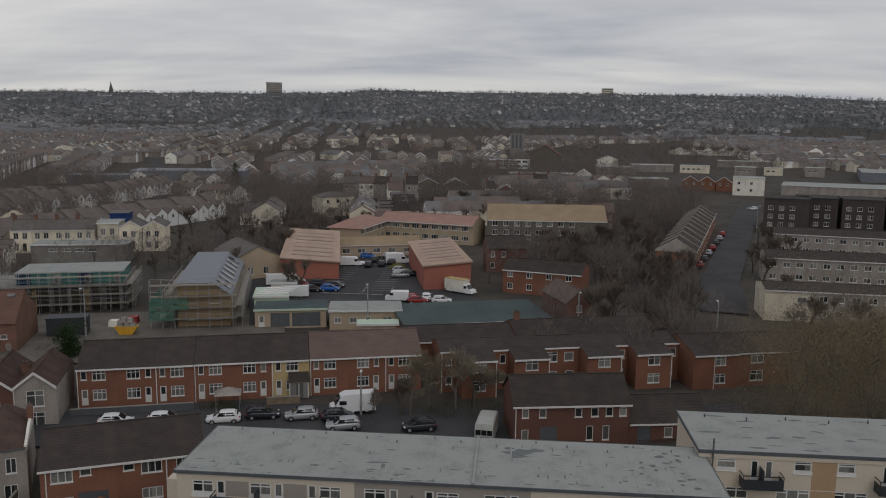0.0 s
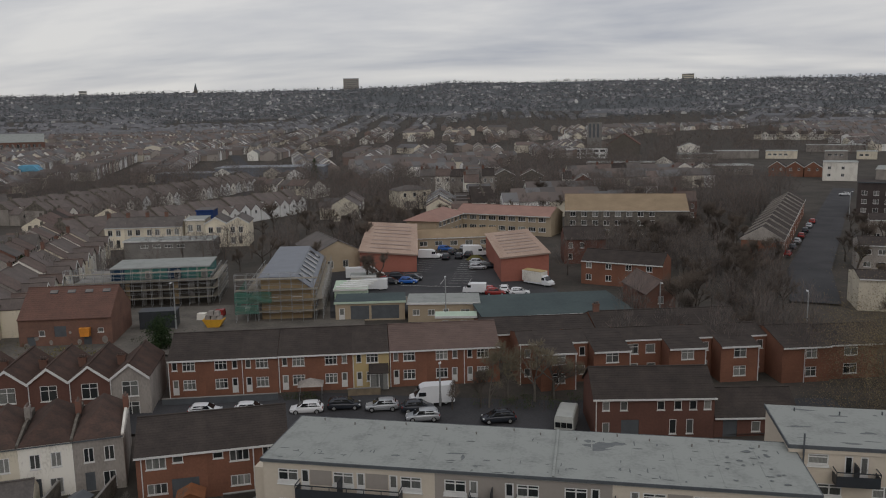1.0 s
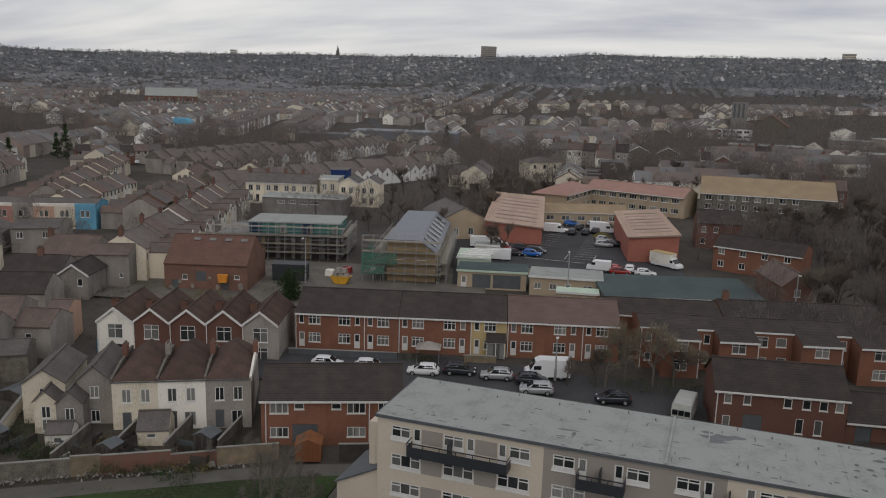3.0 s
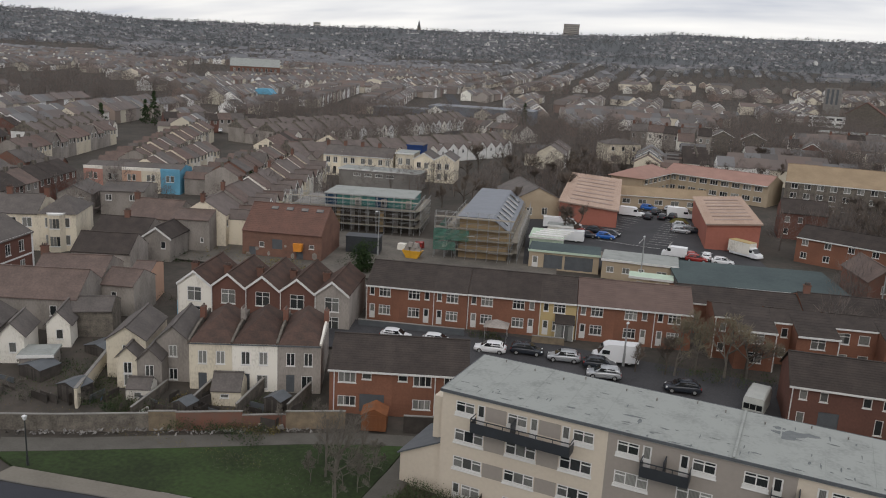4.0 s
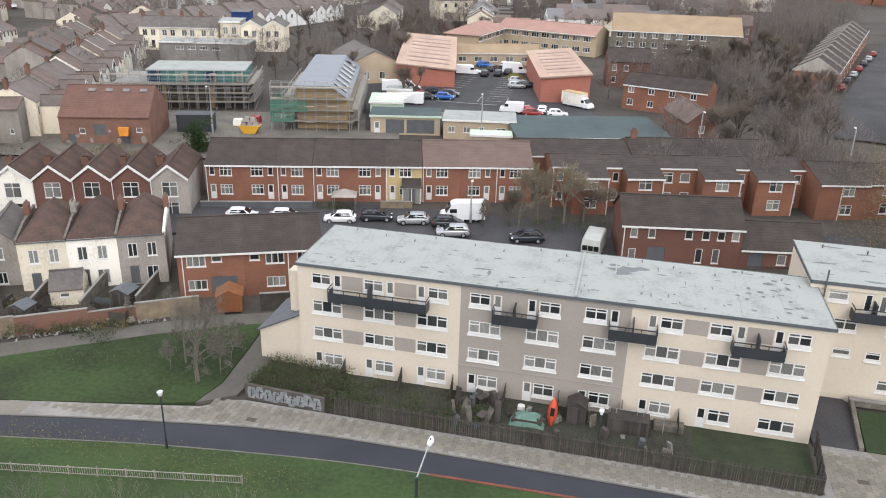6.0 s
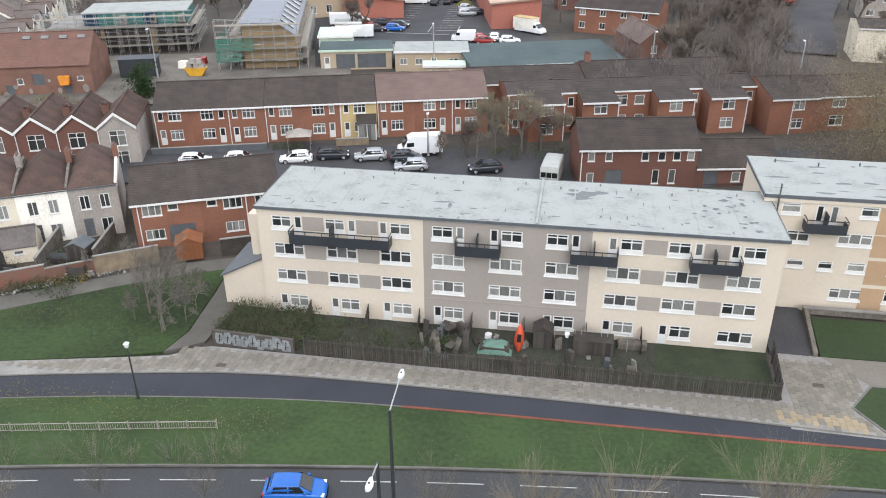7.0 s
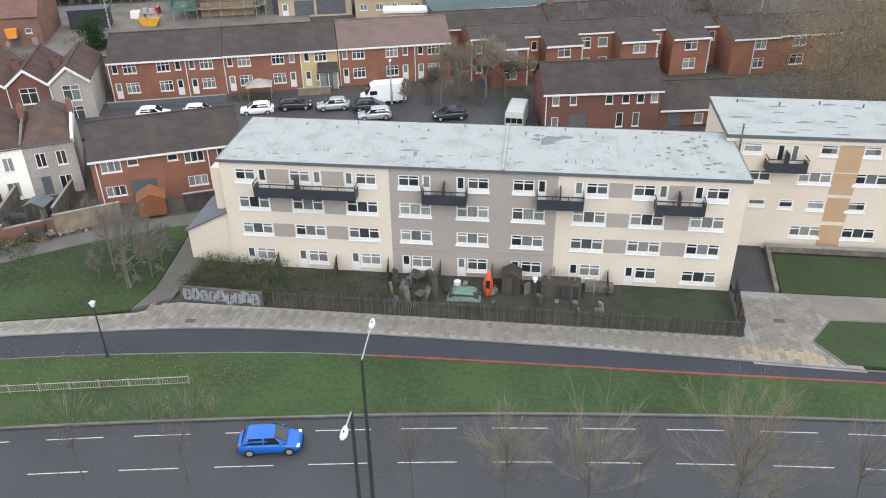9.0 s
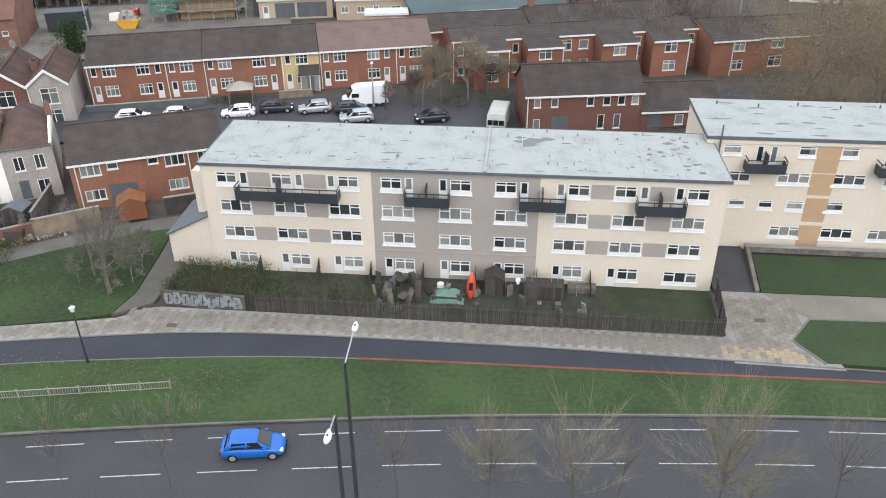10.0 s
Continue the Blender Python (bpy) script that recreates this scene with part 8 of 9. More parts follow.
house(pose(9.4, 133.6, 2.7, 0, 0, 18.8), 5.0, 11, 4.9, 6.9, "old_brick", "tile_red", [W(1.9, 3.0, 1.0, 1.2, "w1")], "brick house with its gable to the garages", name="brick_house", along="y", fascia=False)
# flats and houses along the side road
house(pose(56.4, 181.4, 3.3, 0, 0, -9), 34, 8.5, 5.7, 6.95, "stucco_grey", "tile", [W(1.0 + 2.75 * k, z, 1.5, 1.1, "w2") for k in range(12) for z in (3.6, 0.9)], "long two-storey grey rendered terrace with a dark shallow roof", name="rendered_terrace")
house(pose(45.9, 146.3, 2.9, 0, 0, -5), 8.2, 8.5, 5.5, 6.3, "stucco_cream", "tile", [W(5.6, 3.3, 1.5, 1.0, "w2"), W(5.4, 0.6, 1.8, 1.2, "w2")], "pale rendered end house of a terrace with a dark shallow roof", name="rendered_terrace")
house(pose(54.1, 145.6, 2.9, 0, 0, -5), 26, 8.5, 5.5, 6.3, "stucco_grey", "tile", [W(1.0 + 2.75 * k, z, 1.5, 1.1, "w2") for k in range(9) for z in (3.5, 0.8)], "long two-storey brown rendered terrace with a dark shallow roof", name="rendered_terrace")
house(pose(71.5, 223.4, 3.6, 0, 0, -14), 40, 8.5, 5.7, 7.0, "stucco_grey", "tile", [W(1.2 + 3.0 * k, z, 1.5, 1.1, "w2") for k in range(12) for z in (3.6, 0.9)], "long two-storey grey rendered terrace with a dark shallow roof", name="rendered_terrace")
D3 = [W(1.2 + 3.4 * k, z, 1.6, 1.4, "w2") for k in range(3) for z in (6.4, 3.6, 0.8)]
for x, y, w, a in ((85.5, 280.0, 14, -16), (98.5, 284.0, 12, -12), (111.5, 281.0, 13, -12), (125.5, 277.0, 14, -12)):
    flat_block(pose(x, y, 4.0, 0, 0, a), w, 12, 10.4, "dark_brick", "tile", "dark three-storey brick flats", holes=D3, name="brick_flats", group="dark flats", edge="lead")
flat_block(pose(132.0, 408.0, 4.6, 0, 0, -20), 75, 30, 6.0, "stucco_grey", "felt", "long grey flat-roofed warehouse with a pale roof", name="warehouse")
flat_block(pose(216.0, 520.0, 5.0, 0, 0, -20), 90, 60, 7.5, "zinc", "felt", "large grey warehouse with a pale roof", name="warehouse")
flat_block(pose(111.0, 417.0, 4.6, 0, 0, -14), 15, 12, 9.0, "stucco_white", "felt", "white flat-roofed building by the road", name="warehouse", holes=[W(2, 5.5, 1.4, 1.4), W(8, 5.5, 1.4, 1.4), W(2, 2, 1.4, 1.4), W(8, 2, 1.4, 1.4)])
TERR = [W(1.2, 3.0, 1.4, 1.2, "w2"), W(4.8, 3.0, 1.4, 1.2, "w2"), W(1.2, 0.6, 1.0, 2.0, "dark"), W(4.6, 0.7, 1.8, 1.3, "w2")]
for k in range(11):
    x, y = 43.2 + 2.4 * k, 191.0 + 8.16 * k
    t = house(pose(x, y, ground(x, y) - 0.1, 0, 0, 73.6), 8.5, 9, 5.0, 7.6, "brick", "tile", TERR, "red brick terraced house beside the side road", name="terraced_house", group="side road terrace")
    part("party_wall", Shape().profile_x([(-0.35, 4.7), (-0.35, 5.05), (4.5, 7.95), (9.35, 5.05), (9.35, 4.7)], -0.16, 0.16), "stucco_grey", t)
for k in range(3):
    x, y = 92.0 + 8.2 * k, 447.0 - 3.0 * k
    house(pose(x, y, ground(x, y), 0, 0, -18), 8.2, 9, 5.0, 7.8, "brick", "tile", [W(1.5, 3.0, 1.2, 1.3, "w2"), W(5.4, 3.0, 1.2, 1.3, "w2")], "red brick house with a white-edged gable", along="y", name="gabled_house", group="red gabled houses")
for k in range(7):
    x, y = 47.0 + 3.3 * k, 198.0 + 9.5 * k
    car(pose(x - 1.0, y, ground(x, y) + 0.1, 0, 0, 70), ("car_red", "car_dark", "car_silver")[k % 3], ("red", "dark", "silver")[k % 3] + " car parked along the side road", group="side road cars")
car(pose(99.0, 340.0, ground(99, 340) + 0.1, 0, 0, 160), "car_white", "white car on the side road")
car(pose(6.0, 171.0, 3.2, 0, 0, 10), "car_silver", "silver car parked under the trees")

# ---- old houses towards the other side ----
for k, (x, y, wall) in enumerate(((-124.4, 81.4, "stucco_white"), (-119.5, 84.7, "stucco_cream"), (-114.6, 88.0, "stucco_cream"))):
    house(pose(x, y, 2.7, 0, 0, 34), 5.9, 10, 6.2, 8.5, wall, "tile_grey", [W(1.0, 3.8, 1.5, 1.6), W(3.4, 3.8, 1.5, 1.6), W(3.4, 0.8, 1.5, 1.7), W(1.0, 0.8, 1.5, 1.7)], "cream stuccoed villa with sash windows under a tiled roof", name="villa", chimney=((0.1, 5.0),), fascia=False, hip=k == 2, group="cream villas")
bw = thing("bay_window", "cream painted bay window of the villa", "bay window", pose(-114.6, 88.0, 2.7, 0, 0, 34) @ pose(0.4, 0, 0))
part("base", Shape().prism([(1.0, 0, -0.5), (1.6, -1.0, -0.5), (3.2, -1.0, -0.5), (3.8, 0, -0.5)], [(1.0, 0, 6.0), (1.6, -1.0, 6.0), (3.2, -1.0, 6.0), (3.8, 0, 6.0)]), "stucco_cream", bw)
for z in (0.8, 3.8):
    for x0, x1 in ((1.66, 2.12), (2.18, 2.62), (2.68, 3.14)):
        part("pane", Shape().box(x0, x1, -1.03, -1.0, z, z + 1.6), "glass", bw)
    part("sill", Shape().box(1.55, 3.25, -1.12, -1.0, z - 0.15, z), "white", bw)
part("parapet", Shape().prism([(0.9, 0, 6.0), (1.55, -1.1, 6.0), (3.25, -1.1, 6.0), (3.9, 0, 6.0)], [(0.9, 0, 6.25), (1.55, -1.1, 6.25), (3.25, -1.1, 6.25), (3.9, 0, 6.25)]), "white", bw)
t = house(pose(-101.4, 69.3, 2.3, 0, 0, 110), 11, 9, 6.3, 8.8, "brown_brick", "tile_grey", [W(1.2, 3.8, 1.2, 1.7), W(4.4, 3.8, 1.2, 1.7), W(7.6, 3.8, 1.2, 1.7), W(1.2, 0.8, 1.2, 1.7), W(4.4, 0.8, 1.2, 1.7), W(7.6, 0.8, 1.2, 1.7)], "dark brick house with white window trims and quoins", name="brick_house", fascia=False)
for u in (0.0, 10.6):
    part("quoin", Shape().box(u, u + 0.4, -0.04, 0.0, -0.5, 6.2), "white", t)
part("string_course", Shape().box(0, 11, -0.05, 0.0, 2.9, 3.15), "white", t)
part("cornice", Shape().box(0, 11, -0.12, 0.0, 5.95, 6.25), "white", t)
house(pose(-90.4, 67.8, 2.0, 0, 0, 29), 9.2, 8, 4.9, 6.7, "stucco_grey", "tile_red", [W(6.3, 2.2, 0.8, 1.5, "w1")], "plain grey rendered house with a brown roof", name="rendered_house", chimney=((0.2, 4.2),), fascia=False)
house(pose(-82.2, 71.6, 2.0, 0, 0, 19), 4.6, 6, 4.2, 5.6, "stucco_grey", "tile_red", [W(1.4, 1.6, 0.8, 1.5, "w1")], "grey rendered rear wing", name="rear_wing", fascia=False)
house(pose(-82.0, 76.4, 1.9, 0, 0, 29), 2.8, 6, 4.8, 5.6, "stucco_peach", "tile_red", [W(0.8, 2.8, 0.8, 1.2, "w1")], "peach painted rear wing", name="rear_wing", fascia=False)
house(pose(-74.3, 77.0, 1.6, 0, 0, 19), 2.6, 5, 2.6, 3.2, "stucco_blue", "tile_grey", [W(0.6, 0.8, 0.8, 1.2, "w1")], "pale blue painted outhouse wall", name="outhouse", fascia=False)
house(pose(-91.0, 60.0, 1.5, 0, 0, 25), 13, 8, 4.6, 7.2, "stucco_grey", "tile_red", [W(9.5, 2.2, 0.9, 1.3, "w1")], "rendered house with a red-brown roof", name="rendered_house", chimney=((0.2, 4.2),), fascia=False)
for x, y, w, d, e, wall in ((-78.8, 54.6, 2.6, 5.0, 4.0, "stucco_white"), (-78.2, 60.2, 2.6, 5.0, 3.9, "stucco_white"), (-84.5, 54.0, 4.0, 6, 4.0, "stucco_grey")):
    house(pose(x, y, 0.8, 0, 0, 36), w, d, e, e + 1.4, wall, "tile_grey", [W(1.0, 1.8, 0.8, 1.2, "w1")], "white rendered rear wing with a grey roof", along="y", name="rear_wing", fascia=False)
flat_block(pose(-80.6, 52.2, 0.6, 0, 0, 36), 2.2, 3.0, 3.0, "stucco_blue", "zinc", "turquoise painted outhouse with a flat roof", name="outhouse", holes=[W(0.6, 0.8, 0.9, 1.2, "w1")])
house(pose(-79.0, 63.4, 1.0, 0, 0, 36), 5.4, 5, 4.2, 5.2, "stone", "tile_grey", [], "dark grey blank rear wall of an old house", name="rear_wing", fascia=False)
flat_block(pose(-75.6, 54.6, 0.6, 0, 0, 36), 3.4, 3.0, 2.2, "stucco_grey", "felt", "white flat-roofed outhouse in a garden", name="outhouse", holes=[W(1.2, 0.6, 1.2, 1.2)])
house(pose(-98.4, 101.0, 2.6, 0, 0, 24), 6.6, 8, 5.6, 6.6, "stucco_grey", "tile_red", [W(5.0, 1.6, 0.6, 0.8, "w1")], "plain blank grey rendered house wall", name="rendered_house", fascia=False)
house(pose(-129.2, 113.6, 2.9, 0, 0, 32), 8.6, 11, 5.0, 6.0, "stucco_grey", "tile_grey", [W(1.0, 3.0, 1.2, 1.2), W(5.6, 3.0, 1.2, 1.2)], "grey rendered house with a shallow slate roof", name="rendered_house", fascia=False)
house(pose(-135.4, 108.6, 2.9, 0, 0, 32), 6.4, 9, 4.4, 6.0, "stucco_grey", "tile_grey", [W(1.2, 2.4, 1.0, 1.2, "w1"), W(4.0, 2.4, 1.0, 1.2, "w1")], "grey rendered house with gable and slate roof", along="y", name="rendered_house", fascia=False)
house(pose(-107.5, 92.0, 2.6, 0, 0, 20), 9.5, 8, 3.4, 5.6, "stucco_grey", "tile", [W(6.8, 1.4, 0.9, 1.1, "w1")], "low house with a dark slate roof and a rear gable", name="rendered_house", fascia=False, chimney=((4.7, 4.0),))
house(pose(-97.5, 93.8, 2.5, 0, 0, 20), 4.6, 7, 4.0, 5.6, "stucco_grey", "tile", [W(3.0, 2.0, 0.8, 1.2, "w1")], "grey rear wing with a white-edged gable", along="y", name="rear_wing", fascia=True)
house(pose(-100.0, 82.0, 2.4, 0, 0, 24), 9.0, 7, 3.6, 5.8, "stucco_grey", "tile", [W(1.5, 1.2, 0.9, 1.1, "w1")], "low house with a worn dark slate roof", name="rendered_house", fascia=False)
house(pose(-111.6, 103.4, 2.6, 0, 0, 17), 9.5, 9, 4.0, 6.6, "stucco_grey", "tile_red", [W(2, 1.4, 1.2, 1.2), W(8, 1.4, 1.2, 1.2)], "low house with a dark slate roof", name="rendered_house", chimney=((0.2, 4.2),), fascia=False)
for k, (wall, word) in enumerate((("stucco_salmon", "salmon"), ("stucco_grey", "grey"), ("stucco_peach", "peach"), ("stucco_cream", "cream"), ("stucco_blue", "bright sky-blue"))):
    t = house(pose(-153.6 + 4.05 * k, 130.6 + 1.9 * k, 3.2, 0, 0, 25), 4.47, 9, 5.3, 6.4, wall, "tile_grey", [W(1.2, 2.7, 0.85, 1.5, "w1"), W(2.3, 2.7, 0.85, 1.5, "w1")], word + " painted terraced house with a parapet", name="painted_house", group="painted houses", fascia=False, overhang=0.02)
    part("parapet", Shape().box(0.01, 4.46, -0.1, 0.25, 5.05, 5.75), wall if k == 4 else "stucco_white" if k != 1 else "stucco_grey", t)
# row seen from behind, white gabled wings stepping away
def winged_row(x0, y0, dx, dy, n, step, walls, group, wing=4.0, height=5.6, roof=("tile_row", "tile_row", "tile_red"), z=None, side=1):
    """A terrace running along (dx, dy), with gabled rear wings at right angles."""
    L = math.hypot(dx, dy)
    dx, dy = dx / L, dy / L
    ang = math.degrees(math.atan2(dy, dx))
    for k in range(n):
        x, y = x0 + dx * step * k, y0 + dy * step * k
        gz = (ground(x, y) if z is None else z) + 0.35 * math.sin(k * 4.3)
        wall = walls[k % len(walls)]
        house(pose(x, y, gz, 0, 0, ang), step, 8.0, height, height + 2.6, wall, roof[k % len(roof)], [W(0.6, 3.4, 0.9, 1.3, "w1")], "old terraced house with a tiled roof", group=group, fascia=False, chimney=((0.1, 4.0),) if k % 2 == 0 else None, overhang=0.1)
        house(pose(x, y, gz, 0, 0, ang) @ pose(step * 0.3, -wing, 0), step * 0.62, wing, height - 0.8, height + 0.6, wall, roof[(k + 1) % len(roof)], [W(step * 0.31 - 0.5, 3.0, 1.0, 1.4, "w2")], "gabled rear wing of an old terraced house", along="y", group=group + " wings", fascia=k % 2 == 0, name="rear_wing", overhang=0.1)


winged_row(-92.5, 108.0, -28.2, 68.6, 13, 5.4, ("stucco_cream", "stucco_white", "stucco_grey", "stucco_white"), "rear gables row")
# cream houses facing the site
CH = [W(0.8, 3.6, 1.2, 1.6), W(2.9, 3.6, 1.2, 1.6), W(0.8, 0.7, 1.2, 1.7), W(2.9, 0.5, 0.9, 2.0, "door_dark")]
for k in range(4):
    house(pose(-127.5 + 4.85 * k, 190.5 + 1.45 * k, 3.5, 0, 0, 16.5), 5.05, 9, 6.0, 8.2, ("stucco_butter", "stucco_cream")[k % 2], "tile_grey", CH, "cream stuccoed terraced house with sash windows", group="cream houses", chimney=((0.1, 4.5),))
flat_block(pose(-107.6, 196.8, 3.6, 0, 0, 16.5), 5.2, 9, 7.2, "stucco_cream", "felt", "tall cream stuccoed house front", name="terraced_house", holes=[W(0.8, 4.2, 1.2, 1.8), W(3.0, 4.2, 1.2, 1.8), W(0.8, 0.8, 3.4, 1.8, "w3")], edge="white")
for k in range(2):
    house(pose(-102.5 + 5.6 * k, 198.3 + 1.7 * k, 3.6, 0, 0, 16.5), 5.6, 10, 6.4, 8.0, "stucco_butter", "tile_grey", CH, "cream stuccoed house with a shaped gable", along="y", group="cream houses", name="gabled_house")
flat_block(pose(-110.0, 208.0, 3.7, 0, 0, 16.5), 4.6, 8, 8.4, "stucco_deepblue", "tile_grey", "deep blue painted house gable", name="painted_house", holes=[W(0.8, 5.4, 0.9, 1.2, "w1"), W(2.8, 5.0, 0.9, 1.2, "w1")], edge="stucco_deepblue")
flat_block(pose(-114.5, 178.5, 3.4, 0, 0, 14), 22, 7, 4.2, "concrete", "felt", "low grey clad building with a pale roof", name="store", holes=[W(4 + 3 * k, 2.6, 2.0, 0.8, "w3") for k in range(4)])

# ---- the town beyond ----
def plain_house(m, w, d, eave, ridge, wall, roof, rng, label, group, along="x"):
    t = thing("town_house", label, "house", m, group)
    s = Shape()
    s.box(0, w, 0, d, -1.5, eave)
    if along == "x":
        for x in (0, w):
            s.add(((x, 0, eave), (x, d, eave), (x, d / 2, ridge - 0.05)), ((0, 1, 2),))
    else:
        for y in (0, d):
            s.add(((0, y, eave), (w, y, eave), (w / 2, y, ridge - 0.05)), ((0, 1, 2),))
    part("wall", s, wall, t)
    r = Shape()
    if along == "x":
        roof_slab(r, (0, -0.3, eave - 0.1), (w, -0.3, eave - 0.1), (w, d / 2, ridge), (0, d / 2, ridge))
        roof_slab(r, (w, d + 0.3, eave - 0.1), (0, d + 0.3, eave - 0.1), (0, d / 2, ridge), (w, d / 2, ridge))
    else:
        roof_slab(r, (-0.2, -0.2, eave - 0.1), (w / 2, -0.2, ridge), (w / 2, d + 0.2, ridge), (-0.2, d + 0.2, eave - 0.1))
        roof_slab(r, (w / 2, -0.2, ridge), (w + 0.2, -0.2, eave - 0.1), (w + 0.2, d + 0.2, eave - 0.1), (w / 2, d + 0.2, ridge))
    part("roof", r, roof, t)
    for u in (0.7, w - 1.9):
        fr = part("window", Shape().box(u, u + 1.2, -0.05, 0.0, 3.4, 4.95), "upvc", t)
        part("pane", Shape().box(u + 0.12, u + 1.08, -0.07, -0.04, 3.52, 4.83), "glass", fr)
    part("rear_wing", Shape().profile_y([(0.2, -1.5), (3.2, -1.5), (3.2, eave - 1), (1.7, eave + 0.3), (0.2, eave - 1)], d, d + 5), wall, t)
    r = Shape()
    roof_slab(r, (0.0, d, eave - 1.05), (1.7, d, eave + 0.38), (1.7, d + 5.15, eave + 0.38), (0.0, d + 5.15, eave - 1.05))
    roof_slab(r, (1.7, d, eave + 0.38), (3.4, d, eave - 1.05), (3.4, d + 5.15, eave - 1.05), (1.7, d + 5.15, eave + 0.38))
    part("wing_roof", r, roof, t)
    part("chimney", Shape().box(0, 0.9, d / 2 - 0.3, d / 2 + 0.3, ridge - 0.4, ridge + 0.8), "stone", t)
    return t


rng = random.Random(77)
protos = []
for k, (wall, roof, along) in enumerate((("stucco_cream", "tile_red", "x"), ("stucco_white", "tile_grey", "x"), ("brown_brick", "tile", "x"), ("stucco_grey", "tile_red", "x"), ("old_brick", "tile_grey", "x"), ("stucco_white", "tile", "y"), ("stucco_grey", "tile_grey", "y"), ("stucco_cream", "tile_pale", "x"))):
    lab = {"stucco_cream": "cream stuccoed", "stucco_white": "white painted", "brown_brick": "brown brick", "stucco_grey": "grey rendered", "old_brick": "weathered brick"}[wall] + " terraced house in the town, tiled roof"
    protos.append(plain_house(pose(0, 0, -40 - 15 * k), 5.2, 8.0, 5.0, 7.4, wall, roof, rng, lab, "town houses", along))


def gable_house(m, wall, roof, label, wing_wall=None):
    """A terraced house seen from behind, with a low white gabled wing."""
    t = thing("terraced_house", label, "house", m, "rear gables")
    sh = Shape().box(0, 5.0, 0, 8.0, -1.5, 5.4)
    for x in (0, 5.0):
        sh.add(((x, 0, 5.4), (x, 8.0, 5.4), (x, 4.0, 7.8)), ((0, 1, 2),))
    part("wall", sh, wall, t)
    r = Shape()
    roof_slab(r, (0, -0.3, 5.3), (5.0, -0.3, 5.3), (5.0, 4.0, 7.9), (0, 4.0, 7.9))
    roof_slab(r, (5.0, 8.3, 5.3), (0, 8.3, 5.3), (0, 4.0, 7.9), (5.0, 4.0, 7.9))
    part("roof", r, roof, t)
    wing = part("rear_wing", Shape().profile_y([(0.3, -1.5), (4.7, -1.5), (4.7, 3.9), (2.5, 5.6), (0.3, 3.9)], -4.2, 0.0), wing_wall or wall, t)
    r = Shape()
    roof_slab(r, (0.1, -4.35, 3.8), (2.5, -4.35, 5.7), (2.5, 1.0, 5.7), (0.1, 1.0, 3.8))
    roof_slab(r, (2.5, -4.35, 5.7), (4.9, -4.35, 3.8), (4.9, 1.0, 3.8), (2.5, 1.0, 5.7))
    part("wing_roof", r, roof, t)
    part("window", Shape().box(2.15, 2.85, -4.24, -4.18, 2.5, 3.6), "glass", wing)
    part("party_wall", Shape().profile_x([(-0.2, 5.3), (-0.2, 5.6), (4.0, 8.2), (8.2, 5.6), (8.2, 5.3)], -0.1, 0.12), "stone", t)
    part("chimney", Shape().box(-0.22, 0.28, 3.5, 4.5, 7.4, 8.6), "stone", t)
    return t


gables = [gable_house(pose(0, 0, -60 - 15 * k), wall, roof, label) for k, (wall, roof, label) in enumerate((
    ("white", "tile_row", "old terraced house with a white gabled rear wing"), ("white", "tile_row", "old terraced house with a white gabled rear wing"),
    ("stucco_white", "tile_row", "old terraced house with an off-white gabled rear wing"), ("stucco_grey", "tile_row", "old terraced house with a grey gabled rear wing")))]
ROWS = [(-135.0, 187.0, -106.0, 278.3, (3, 3, 2, 3, 2, 2, 3, 2, 3, 2, 2, 0, 0, 1, 0, 0, 0, 0, 0, 0)), (-173.0, 228.0, -162.5, 372.0, (3, 2, 3, 3, 3, 2, 3, 2, 3, 0, 3, 2, 2, 0, 2, 0, 2, 2, 0, 2, 0, 0, 2, 0, 2, 0, 0, 2)),
        (-212.7, 165.0, -236.0, 213.5, (0, 2, 0, 0, 2))]
for x0, y0, x1, y1, kinds in ROWS:
    L = math.hypot(x1 - x0, y1 - y0)
    for k in range(int(L / 5.0)):
        x, y = x0 + (x1 - x0) * k * 5.0 / L, y0 + (y1 - y0) * k * 5.0 / L
        copy_thing(gables[kinds[k % len(kinds)]], pose(x, y, ground(x, y) + 0.28 * math.sin(k * 4.1 + x0), 0, 0, math.degrees(math.atan2(y1 - y0, x1 - x0))))
STREETS = [(-153.7, 151.4, -200.0, 228.0, protos, (3, 0, 7, 0, 7, 1, 0)), (-140.8, 142.0, -157.0, 181.5, protos, (0, 1, 0, 7, 1)), (-186.0, 140.0, -214.0, 196.0, protos, (3, 0, 7, 6, 3)), (-150.0, 338.0, -114.0, 322.0, protos, (3, 0, 1, 4)), (-232.0, 236.0, -206.0, 268.0, protos, (2, 3, 4)), (-121.0, 146.0, -139.0, 190.0, protos, (3, 4, 0, 3, 6, 3)), (-190.0, 232.0, -181.0, 300.0, gables, (3, 2, 3, 3, 2))]
for x0, y0, x1, y1, kinds, order in STREETS:
    L = math.hypot(x1 - x0, y1 - y0)
    for k in range(int(L / 5.2)):
        x, y = x0 + (x1 - x0) * k * 5.2 / L, y0 + (y1 - y0) * k * 5.2 / L
        copy_thing(kinds[order[k % len(order)]], pose(x, y, ground(x, y) + 0.3 * math.sin(k * 3.7 + x0), 0, 0, math.degrees(math.atan2(y1 - y0, x1 - x0))))
for ob in gables:
    for o in ob.children_recursive:
        bpy.data.objects.remove(o)
    bpy.data.objects.remove(ob)


